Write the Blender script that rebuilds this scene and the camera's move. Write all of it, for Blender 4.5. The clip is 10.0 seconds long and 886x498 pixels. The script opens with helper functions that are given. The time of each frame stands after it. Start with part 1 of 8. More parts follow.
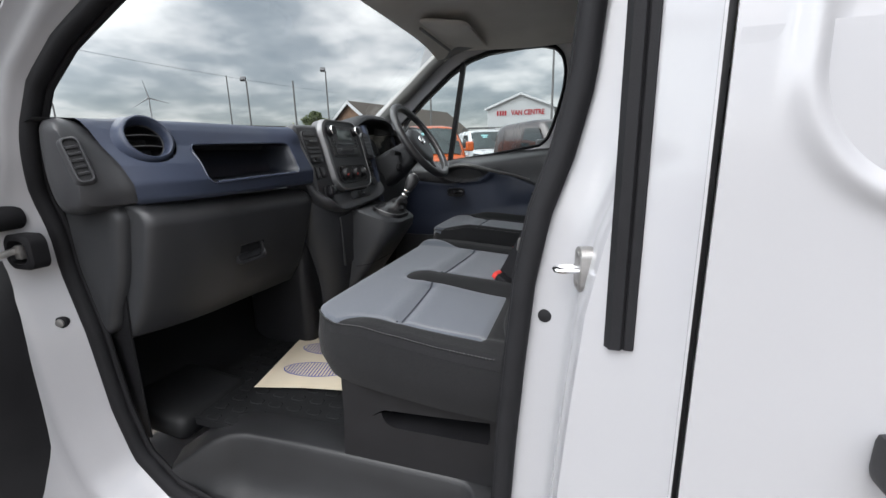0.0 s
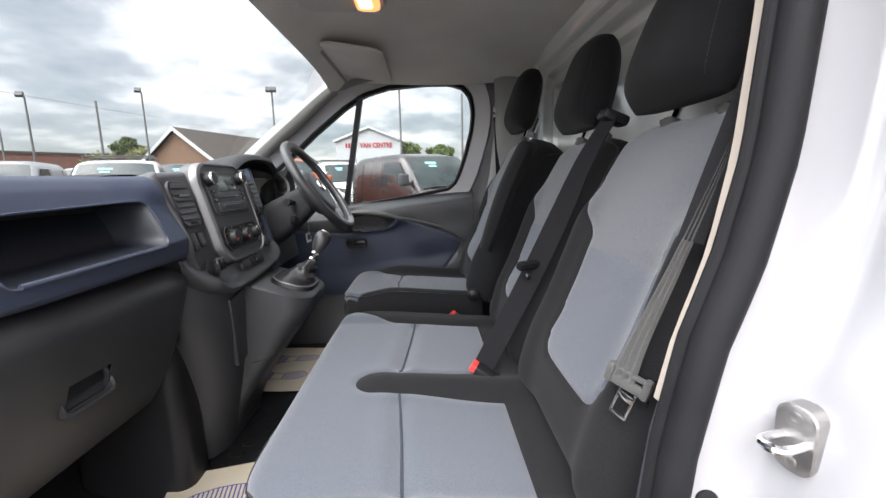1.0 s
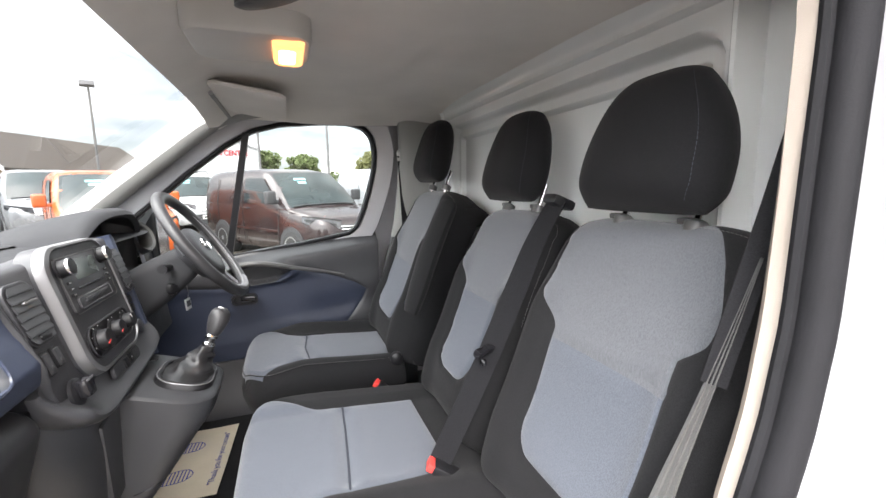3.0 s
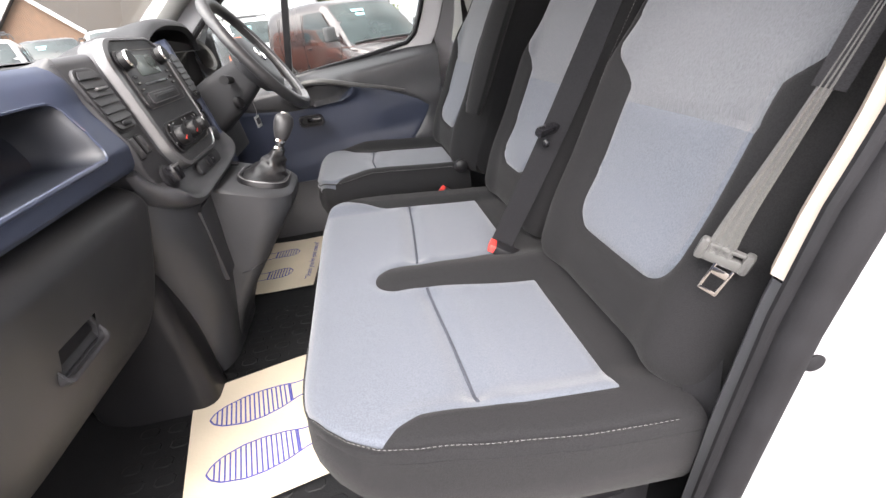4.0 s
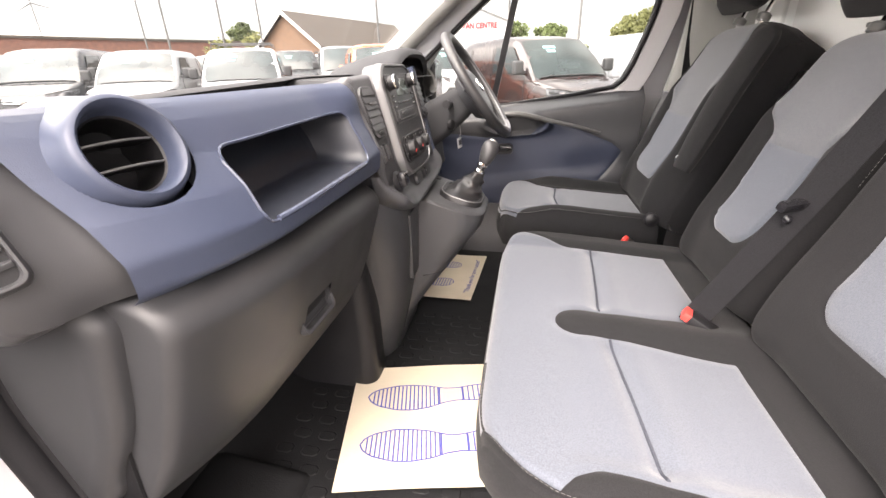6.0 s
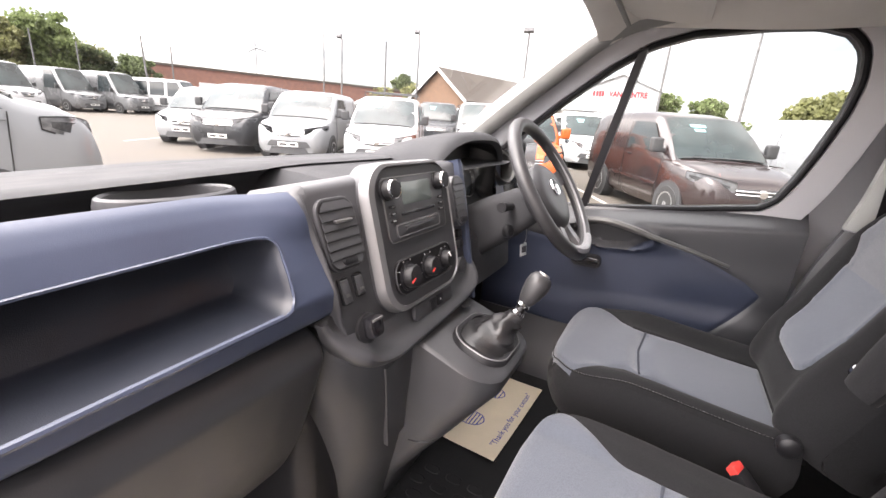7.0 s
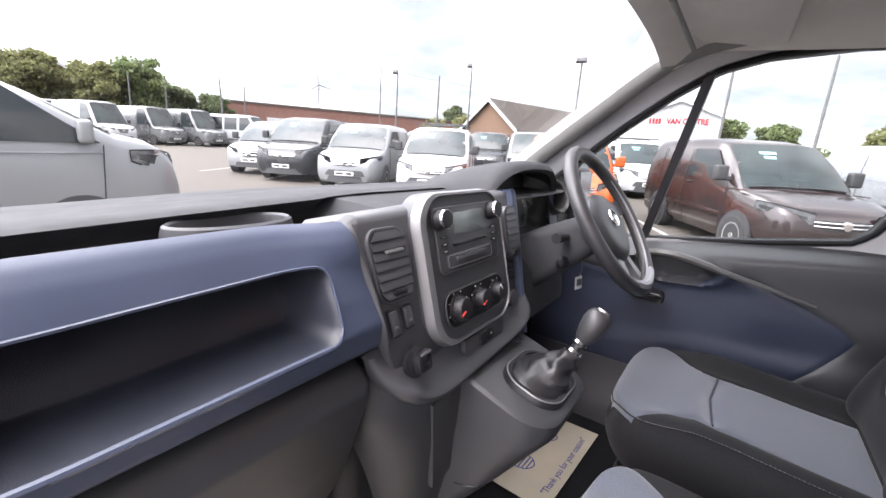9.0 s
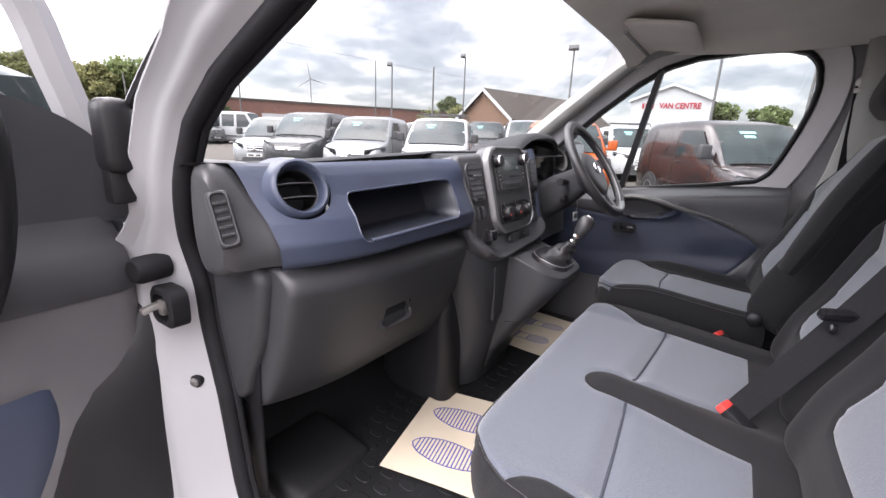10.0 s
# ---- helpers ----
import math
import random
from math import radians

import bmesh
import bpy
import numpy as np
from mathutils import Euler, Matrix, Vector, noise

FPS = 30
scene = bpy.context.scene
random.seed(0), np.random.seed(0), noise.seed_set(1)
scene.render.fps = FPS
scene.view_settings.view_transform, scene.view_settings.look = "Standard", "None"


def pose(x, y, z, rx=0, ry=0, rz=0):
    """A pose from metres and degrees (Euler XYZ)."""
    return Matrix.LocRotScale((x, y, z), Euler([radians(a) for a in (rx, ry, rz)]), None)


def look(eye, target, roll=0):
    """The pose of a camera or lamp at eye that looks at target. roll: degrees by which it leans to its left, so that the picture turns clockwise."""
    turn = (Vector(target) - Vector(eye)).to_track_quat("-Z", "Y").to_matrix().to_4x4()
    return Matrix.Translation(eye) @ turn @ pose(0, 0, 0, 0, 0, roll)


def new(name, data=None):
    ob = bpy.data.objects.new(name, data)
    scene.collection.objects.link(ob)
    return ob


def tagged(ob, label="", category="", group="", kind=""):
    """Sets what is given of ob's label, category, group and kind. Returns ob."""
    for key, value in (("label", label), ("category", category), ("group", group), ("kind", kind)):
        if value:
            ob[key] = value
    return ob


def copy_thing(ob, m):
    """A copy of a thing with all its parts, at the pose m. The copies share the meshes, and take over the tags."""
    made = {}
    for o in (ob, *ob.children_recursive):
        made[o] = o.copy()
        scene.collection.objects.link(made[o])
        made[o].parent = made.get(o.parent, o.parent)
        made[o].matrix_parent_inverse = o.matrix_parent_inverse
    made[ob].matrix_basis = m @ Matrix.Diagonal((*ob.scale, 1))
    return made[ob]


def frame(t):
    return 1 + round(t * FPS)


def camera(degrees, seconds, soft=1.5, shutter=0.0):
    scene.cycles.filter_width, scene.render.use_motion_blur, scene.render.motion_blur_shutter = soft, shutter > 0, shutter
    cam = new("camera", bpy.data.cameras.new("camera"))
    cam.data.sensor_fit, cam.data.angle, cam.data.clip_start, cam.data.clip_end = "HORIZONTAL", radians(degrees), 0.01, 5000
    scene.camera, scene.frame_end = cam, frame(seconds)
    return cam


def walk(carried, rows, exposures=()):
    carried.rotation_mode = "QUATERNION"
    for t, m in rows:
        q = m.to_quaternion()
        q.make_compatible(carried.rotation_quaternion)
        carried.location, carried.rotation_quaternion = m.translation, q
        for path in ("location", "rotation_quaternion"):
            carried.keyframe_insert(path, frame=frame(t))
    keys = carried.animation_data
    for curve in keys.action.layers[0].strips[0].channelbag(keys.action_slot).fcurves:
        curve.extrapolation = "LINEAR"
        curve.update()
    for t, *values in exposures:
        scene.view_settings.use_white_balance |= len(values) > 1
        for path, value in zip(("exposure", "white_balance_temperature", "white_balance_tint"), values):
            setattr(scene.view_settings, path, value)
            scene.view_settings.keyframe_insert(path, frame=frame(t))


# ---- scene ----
from functools import lru_cache

cam = camera(93.2, 10.0)
PATH = [
    (0, (0.044, -1.436, 1.294), (-0.558, 0.417, 0.842), -1.2),
    (0.5, (-0.048, -1.339, 1.299), (-0.492, 0.563, 0.871), -0.9),
    (1, (-0.264, -1.17, 1.361), (-0.192, 0.802, 1.036), -1.2),
    (1.5, (-0.316, -1.04, 1.434), (0.257, 0.87, 1.288), -1.3),
    (2, (-0.313, -0.995, 1.521), (0.398, 0.873, 1.598), -1.7),
    (2.2, (-0.313, -0.991, 1.532), (0.394, 0.877, 1.627), -1.7),
    (3.3, (-0.431, -1.052, 1.477), (0.188, 0.783, 0.976), -1.5),
    (3.5, (-0.365, -1.034, 1.412), (0.089, 0.809, 0.779), -4.3),
    (4, (-0.383, -1.051, 1.377), (-0.135, 0.692, 0.428), -6.8),
    (4.5, (-0.392, -1.055, 1.363), (-0.211, 0.643, 0.322), -6.1),
    (5, (-0.414, -1.064, 1.359), (-0.355, 0.662, 0.351), -4.7),
    (5.5, (-0.478, -1.087, 1.386), (-0.625, 0.69, 0.481), -3.1),
    (6, (-0.497, -1.069, 1.402), (-0.858, 0.732, 0.611), -1.4),
    (6.2, (-0.495, -1.032, 1.425), (-0.979, 0.761, 0.682), -0.6),
    (7.3, (-0.373, -0.54, 1.497), (-1.333, 1.121, 0.931), 5.7),
    (7.5, (-0.361, -0.511, 1.493), (-1.346, 1.134, 0.922), 5.7),
    (8, (-0.338, -0.476, 1.475), (-1.283, 1.175, 0.854), 5.5),
    (8.5, (-0.348, -0.491, 1.479), (-1.283, 1.183, 0.907), 5.6),
    (9, (-0.423, -0.631, 1.491), (-1.52, 0.972, 1.015), 4.0),
    (9.5, (-0.368, -0.954, 1.463), (-1.424, 0.671, 0.969), 2.3),
    (10, (-0.233, -1.203, 1.435), (-1.312, 0.401, 0.922), 2.4),
]
EXPOSURE = [(0.0, 1.38, 6550, 12), (0.5, 1.60, 6600, 13), (1.0, 2.10, 6700, 15), (2.0, 2.69, 6800, 15), (3.5, 2.84, 6950, 16), (4.5, 3.03, 7250, 20), (6.0, 3.13, 7650, 21), (7.5, 3.04, 7000, 23), (8.5, 3.04, 6750, 23), (9.0, 2.74, 6700, 22), (10.0, 2.29, 6750, 22)]
walk(cam, [(t, look(eye, target, roll)) for t, eye, target, roll in PATH], EXPOSURE)

# ---------------------------------------------------------------- light
world = bpy.data.worlds.new("sky")
scene.world = world
world.use_nodes = True
wn, wl = world.node_tree.nodes, world.node_tree.links
for n in list(wn):
    wn.remove(n)
w_out = wn.new("ShaderNodeOutputWorld")
w_sky_bg = wn.new("ShaderNodeBackground")
w_cloud_bg = wn.new("ShaderNodeBackground")
w_mix = wn.new("ShaderNodeMixShader")
w_sky = wn.new("ShaderNodeTexSky")
w_sky.sky_type = "NISHITA"
w_sky.sun_disc = False
w_sky.sun_elevation = radians(42)
w_sky.sun_rotation = radians(150)
w_sky_bg.inputs["Strength"].default_value = 0.10
wl.new(w_sky.outputs[0], w_sky_bg.inputs["Color"])
# a sheet of cloud: the direction is flattened so that the clouds draw together at the horizon
w_co = wn.new("ShaderNodeTexCoord")
w_sep = wn.new("ShaderNodeSeparateXYZ")
wl.new(w_co.outputs["Generated"], w_sep.inputs[0])
w_add = wn.new("ShaderNodeMath"); w_add.operation = "ADD"; w_add.inputs[1].default_value = 0.22
w_abs = wn.new("ShaderNodeMath"); w_abs.operation = "ABSOLUTE"
wl.new(w_sep.outputs[2], w_abs.inputs[0]); wl.new(w_abs.outputs[0], w_add.inputs[0])
w_dx = wn.new("ShaderNodeMath"); w_dx.operation = "DIVIDE"
w_dy = wn.new("ShaderNodeMath"); w_dy.operation = "DIVIDE"
wl.new(w_sep.outputs[0], w_dx.inputs[0]); wl.new(w_add.outputs[0], w_dx.inputs[1])
wl.new(w_sep.outputs[1], w_dy.inputs[0]); wl.new(w_add.outputs[0], w_dy.inputs[1])
w_com = wn.new("ShaderNodeCombineXYZ")
wl.new(w_dx.outputs[0], w_com.inputs[0]); wl.new(w_dy.outputs[0], w_com.inputs[1])
w_noise = wn.new("ShaderNodeTexNoise")
w_noise.inputs["Scale"].default_value = 1.5
w_noise.inputs["Detail"].default_value = 7
w_noise.inputs["Roughness"].default_value = 0.52
wl.new(w_com.outputs[0], w_noise.inputs["Vector"])
w_ramp = wn.new("ShaderNodeValToRGB")
for pos, col in ((0.32, (0.24, 0.275, 0.305, 1)), (0.47, (0.43, 0.46, 0.485, 1)), (0.60, (0.92, 0.92, 0.92, 1)), (0.72, (1.30, 1.30, 1.28, 1))):
    e = w_ramp.color_ramp.elements.new(pos)
    e.color = col
w_ramp.color_ramp.elements.remove(w_ramp.color_ramp.elements[-1])
w_ramp.color_ramp.elements.remove(w_ramp.color_ramp.elements[0])
wl.new(w_noise.outputs["Fac"], w_ramp.inputs[0])
# an overcast sky is brightest overhead
w_zen = wn.new("ShaderNodeMapRange")
w_zen.inputs[1].default_value, w_zen.inputs[2].default_value = 0.04, 0.70
w_zen.inputs[3].default_value, w_zen.inputs[4].default_value = 0.70, 1.45
wl.new(w_abs.outputs[0], w_zen.inputs[0])
w_mul = wn.new("ShaderNodeVectorMath"); w_mul.operation = "SCALE"
# and it grows brighter all round the veiled sun
w_dot = wn.new("ShaderNodeVectorMath"); w_dot.operation = "DOT_PRODUCT"
w_dot.inputs[1].default_value = Vector((-0.56, -0.57, 0.60)).normalized()
wl.new(w_co.outputs["Generated"], w_dot.inputs[0])
w_veil = wn.new("ShaderNodeMapRange"); w_veil.interpolation_type = "SMOOTHSTEP"
w_veil.inputs[1].default_value, w_veil.inputs[2].default_value = 0.10, 1.0
w_veil.inputs[3].default_value, w_veil.inputs[4].default_value = 0.72, 4.2
wl.new(w_dot.outputs["Value"], w_veil.inputs[0])
w_gain = wn.new("ShaderNodeMath"); w_gain.operation = "MULTIPLY"
wl.new(w_zen.outputs[0], w_gain.inputs[0]); wl.new(w_veil.outputs[0], w_gain.inputs[1])
wl.new(w_ramp.outputs[0], w_mul.inputs[0]); wl.new(w_gain.outputs[0], w_mul.inputs["Scale"])
wl.new(w_mul.outputs[0], w_cloud_bg.inputs["Color"])
w_cloud_bg.inputs["Strength"].default_value = 0.76
w_mix.inputs[0].default_value = 0.9
wl.new(w_sky_bg.outputs[0], w_mix.inputs[1])
wl.new(w_cloud_bg.outputs[0], w_mix.inputs[2])
wl.new(w_mix.outputs[0], w_out.inputs[0])

sun = new("sun", bpy.data.lights.new("sun", "SUN"))
sun.data.energy = 0.4
sun.data.angle = radians(20)
sun.data.color = (1.0, 0.97, 0.92)
sun.matrix_world = look((-2, -8, 8), (0, 0, 0))

# ---------------------------------------------------------------- materials
def material(name, base, rough=0.5, metal=0.0, vary=0.12, scale=8.0, grain=0.0, grain_scale=400.0, spec=0.5, coat=0.0, per_object=0.0, emit=None, sheen=0.0):
    """A surface with a broad mottling and a fine grain in relief."""
    m = bpy.data.materials.new(name)
    m.use_nodes = True
    nt = m.node_tree
    b = nt.nodes["Principled BSDF"]
    b.inputs["Roughness"].default_value = rough
    b.inputs["Metallic"].default_value = metal
    b.inputs["Specular IOR Level"].default_value = spec
    b.inputs["Coat Weight"].default_value = coat
    b.inputs["Coat Roughness"].default_value = 0.08
    b.inputs["Sheen Weight"].default_value = sheen
    co = nt.nodes.new("ShaderNodeTexCoord")
    n1 = nt.nodes.new("ShaderNodeTexNoise")
    n1.inputs["Scale"].default_value = scale
    n1.inputs["Detail"].default_value = 5
    nt.links.new(co.outputs["Object"], n1.inputs["Vector"])
    ramp = nt.nodes.new("ShaderNodeMapRange")
    ramp.inputs[1].default_value, ramp.inputs[2].default_value = 0.3, 0.7
    ramp.inputs[3].default_value, ramp.inputs[4].default_value = 1 - vary, 1 + vary
    nt.links.new(n1.outputs["Fac"], ramp.inputs[0])
    mul = nt.nodes.new("ShaderNodeVectorMath")
    mul.operation = "SCALE"
    mul.inputs[0].default_value = base
    nt.links.new(ramp.outputs[0], mul.inputs["Scale"])
    colour = mul.outputs[0]
    if per_object:
        info = nt.nodes.new("ShaderNodeObjectInfo")
        r2 = nt.nodes.new("ShaderNodeMapRange")
        r2.inputs[3].default_value, r2.inputs[4].default_value = 1 - per_object, 1 + per_object
        nt.links.new(info.outputs["Random"], r2.inputs[0])
        mul2 = nt.nodes.new("ShaderNodeVectorMath")
        mul2.operation = "SCALE"
        nt.links.new(colour, mul2.inputs[0])
        nt.links.new(r2.outputs[0], mul2.inputs["Scale"])
        colour = mul2.outputs[0]
    nt.links.new(colour, b.inputs["Base Color"])
    rr = nt.nodes.new("ShaderNodeMapRange")
    rr.inputs[1].default_value, rr.inputs[2].default_value = 0.3, 0.7
    rr.inputs[3].default_value, rr.inputs[4].default_value = max(0.0, rough * 0.88), min(1.0, rough * 1.12)
    nt.links.new(n1.outputs["Fac"], rr.inputs[0])
    nt.links.new(rr.outputs[0], b.inputs["Roughness"])
    if grain:
        n2 = nt.nodes.new("ShaderNodeTexNoise")
        n2.inputs["Scale"].default_value = grain_scale
        n2.inputs["Detail"].default_value = 2
        nt.links.new(co.outputs["Object"], n2.inputs["Vector"])
        bump = nt.nodes.new("ShaderNodeBump")
        bump.inputs["Strength"].default_value = grain
        bump.inputs["Distance"].default_value = 0.001
        nt.links.new(n2.outputs["Fac"], bump.inputs["Height"])
        nt.links.new(bump.outputs[0], b.inputs["Normal"])
    if emit:
        b.inputs["Emission Color"].default_value = (*emit[:3], 1)
        b.inputs["Emission Strength"].default_value = emit[3]
    return m


def fabric(name, base, dark, scale, sheen=0.3, streak=(1, 1, 1)):
    """Woven cloth: short flecks of thread over the base colour."""
    m = material(name, base, 0.95, vary=0.06, scale=5, spec=0.15, sheen=sheen)
    nt = m.node_tree
    b = nt.nodes["Principled BSDF"]
    co = nt.nodes.new("ShaderNodeTexCoord")
    mp = nt.nodes.new("ShaderNodeMapping")
    mp.inputs["Scale"].default_value = streak
    nt.links.new(co.outputs["Object"], mp.inputs[0])
    v = nt.nodes.new("ShaderNodeTexNoise")
    v.inputs["Scale"].default_value = scale
    v.inputs["Detail"].default_value = 3
    nt.links.new(mp.outputs[0], v.inputs["Vector"])
    r = nt.nodes.new("ShaderNodeMapRange")
    r.inputs[1].default_value, r.inputs[2].default_value = 0.38, 0.6
    nt.links.new(v.outputs["Fac"], r.inputs[0])
    mix = nt.nodes.new("ShaderNodeMix")
    mix.data_type = "RGBA"
    old = b.inputs["Base Color"].links[0].from_socket
    mix.inputs["A"].default_value = (*dark, 1)
    nt.links.new(old, mix.inputs["B"])
    nt.links.new(r.outputs[0], mix.inputs["Factor"])
    nt.links.new(mix.outputs["Result"], b.inputs["Base Color"])
    bump = nt.nodes.new("ShaderNodeBump")
    bump.inputs["Strength"].default_value = 0.5
    bump.inputs["Distance"].default_value = 0.001
    nt.links.new(v.outputs["Fac"], bump.inputs["Height"])
    nt.links.new(bump.outputs[0], b.inputs["Normal"])
    return m


def glass(name, tint, gloss=1.0, rough=0.0):
    """A thin pane: see-through, with a mirror gloss that grows towards the edge-on view."""
    m = bpy.data.materials.new(name)
    m.use_nodes = True
    nt = m.node_tree
    nt.nodes.remove(nt.nodes["Principled BSDF"])
    out = nt.nodes["Material Output"]
    tr = nt.nodes.new("ShaderNodeBsdfTransparent")
    tr.inputs[0].default_value = (*tint, 1)
    gl = nt.nodes.new("ShaderNodeBsdfGlossy")
    gl.inputs["Roughness"].default_value = rough
    fr = nt.nodes.new("ShaderNodeLayerWeight")
    fr.inputs["Blend"].default_value = 0.5
    pw = nt.nodes.new("ShaderNodeMath")
    pw.operation = "POWER"
    pw.inputs[1].default_value = 4.5
    nt.links.new(fr.outputs["Facing"], pw.inputs[0])
    mu = nt.nodes.new("ShaderNodeMath")
    mu.operation = "MULTIPLY_ADD"
    mu.inputs[1].default_value = gloss
    mu.inputs[2].default_value = 0.04 * gloss
    nt.links.new(pw.outputs[0], mu.inputs[0])
    mx = nt.nodes.new("ShaderNodeMixShader")
    nt.links.new(mu.outputs[0], mx.inputs[0])
    nt.links.new(tr.outputs[0], mx.inputs[1])
    nt.links.new(gl.outputs[0], mx.inputs[2])
    nt.links.new(mx.outputs[0], out.inputs[0])
    return m


# one white in two copies: body dimmed against strong light, shaded bulkhead full
M_WHITE = material("dimmed_white_paint", (0.34, 0.34, 0.355), 0.22, vary=0.03, scale=2.5, coat=0.6, grain=0.02, grain_scale=60)
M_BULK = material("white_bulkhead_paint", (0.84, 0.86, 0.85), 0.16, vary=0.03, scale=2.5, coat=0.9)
M_DOORGREY = material("grey_door_trim", (0.115, 0.112, 0.116), 0.45, vary=0.06, scale=10, grain=0.3, grain_scale=900)
M_DASH = material("charcoal_plastic", (0.041, 0.042, 0.046), 0.40, vary=0.08, scale=14, grain=0.18, grain_scale=900)
M_DASH2 = material("dark_grey_plastic", (0.046, 0.047, 0.051), 0.40, vary=0.06, scale=12, grain=0.15, grain_scale=900, spec=0.5)
# the dash's grey plastic in a darker copy for its shaded lower parts
M_LOWER = material("shaded_lower_dash_plastic", (0.032, 0.033, 0.036), 0.42, vary=0.08, scale=12, grain=0.18, grain_scale=900)
M_DECK = material("matt_charcoal_plastic", (0.034, 0.035, 0.038), 0.72, vary=0.08, scale=14, grain=0.3, grain_scale=900, spec=0.25)
M_STEP = material("scuffed_black_step_plastic", (0.016, 0.0165, 0.018), 0.45, vary=0.2, scale=9, grain=0.35, grain_scale=500, spec=0.4)
M_NAVY = material("navy_plastic", (0.041, 0.052, 0.085), 0.41, vary=0.06, scale=10, grain=0.15, grain_scale=900, spec=0.5)
# the fascia's navy again, darkened for the shade on the driver's door
M_NAVYSHADED = material("shaded_navy_door_plastic", (0.027, 0.034, 0.056), 0.45, vary=0.06, scale=10, grain=0.2, grain_scale=900, spec=0.4)
# the fascia's navy, darkened here for the shade inside the pocket
M_POCKET = material("shaded_navy_pocket_plastic", (0.015, 0.018, 0.026), 0.42, vary=0.12, scale=12, grain=0.3, grain_scale=900)
M_NAVYGLOSS = material("polished_navy_plastic", (0.055, 0.066, 0.100), 0.24, vary=0.06, scale=10)
M_BLACK = material("black_plastic", (0.012, 0.012, 0.0135), 0.40, vary=0.12, scale=20, grain=0.2, grain_scale=700, spec=0.35)
M_GLOSSBLACK = material("gloss_black_plastic", (0.012, 0.012, 0.014), 0.15, vary=0.1, scale=20)
M_RUBBER = material("black_rubber", (0.012, 0.012, 0.0135), 0.72, vary=0.2, scale=25, grain=0.3, grain_scale=500, spec=0.18)
M_FLOOR = material("rubber_floor", (0.0075, 0.008, 0.009), 0.62, vary=0.25, scale=9, grain=0.5, grain_scale=350, spec=0.28)
M_LINER = material("headliner_felt", (0.74, 0.71, 0.67), 0.95, vary=0.05, scale=6, grain=0.5, grain_scale=900, spec=0.1)
M_TRIMGREY = material("grey_pillar_trim", (0.27, 0.272, 0.262), 0.7, vary=0.05, scale=8, grain=0.3, grain_scale=900)
M_LAMPGREY = material("pale_grey_lamp_plastic", (0.52, 0.51, 0.49), 0.5, vary=0.05, scale=10)
M_BEIGE = material("beige_pillar_trim", (0.42, 0.365, 0.31), 0.75, vary=0.05, scale=8, grain=0.3, grain_scale=900)
M_SILVER = material("satin_silver_plastic", (0.20, 0.20, 0.205), 0.38, metal=0.5, vary=0.04, scale=12)
M_SPOKE = material("light_satin_silver", (0.28, 0.28, 0.29), 0.40, metal=0.35, vary=0.04, scale=12)
M_CHROME = material("chrome", (0.75, 0.75, 0.76), 0.12, metal=1.0, vary=0.05, scale=20)
M_STEEL = material("galvanised_steel", (0.42, 0.41, 0.40), 0.48, metal=1.0, vary=0.15, scale=60, grain=0.2, grain_scale=300)
M_LEATHER = material("black_gaiter_leather", (0.011, 0.011, 0.012), 0.36, vary=0.2, scale=40, grain=0.5, grain_scale=300)
M_WHEELRIM = material("steering_wheel_skin", (0.034, 0.034, 0.036), 0.40, vary=0.1, scale=30, grain=0.3, grain_scale=600)
M_CLOTH = fabric("grey_seat_cloth", (0.093, 0.104, 0.125), (0.070, 0.079, 0.096), 620, streak=(1, 1, 0.55))
M_CLOTHTOP = fabric("grey_ribbed_seat_cloth", (0.116, 0.122, 0.134), (0.086, 0.091, 0.102), 620, streak=(1, 1.4, 0.14))
M_BLACKCLOTH = fabric("black_seat_cloth", (0.0155, 0.0155, 0.0165), (0.010, 0.010, 0.011), 700, sheen=0.05)
M_HEADCLOTH = fabric("black_headrest_cloth", (0.012, 0.012, 0.013), (0.008, 0.008, 0.009), 800, sheen=0.06)
M_STITCH = material("white_thread", (0.24, 0.24, 0.235), 0.8)
M_WEB = fabric("black_seat_belt_webbing", (0.016, 0.016, 0.018), (0.009, 0.009, 0.010), 500, sheen=0.03, streak=(1, 1, 3))
M_WEBLIT = fabric("lit_webbing", (0.11, 0.11, 0.106), (0.07, 0.07, 0.07), 900, sheen=0.1, streak=(1, 1, 3))
M_RED = material("red_plastic", (0.72, 0.06, 0.05), 0.4, vary=0.05)
M_PAPER = material("cream_paper", (0.60, 0.53, 0.41), 0.9, vary=0.04, scale=12, grain=0.3, grain_scale=150, spec=0.2)
M_INK = material("blue_ink", (0.06, 0.07, 0.30), 0.8, vary=0.15, scale=60)
M_LAMP = material("lit_lamp_lens", (0.8, 0.42, 0.18), 0.4, emit=(1.0, 0.36, 0.12, 0.40))
M_LAMPCORE = material("lit_bulb", (1, 0.9, 0.7), 0.4, emit=(1.0, 0.50, 0.15, 3.0))
M_DISPLAYGREY = material("grey_grip_plastic", (0.085, 0.085, 0.083), 0.35, vary=0.06)
M_DISPLAY = material("grey_lcd", (0.10, 0.12, 0.115), 0.15, vary=0.15, scale=15)
M_DIAL = material("dial_face", (0.010, 0.010, 0.012), 0.3)
M_MARK = material("white_print", (0.70, 0.70, 0.70), 0.6)
M_TAG = material("clear_key_tag", (0.60, 0.62, 0.60), 0.3, vary=0.2, scale=60)
M_GLASS = glass("clear_glass", (0.72, 0.75, 0.745), 0.9)
M_GLASS2 = glass("green_tinted_glass", (0.70, 0.745, 0.735), 0.9)


# ---------------------------------------------------------------- building
def thing(name, at, label, category, group="", kind=""):
    ob = new(name)
    ob.empty_display_size = 0.1
    ob.location = at
    return tagged(ob, label, category, group, kind)


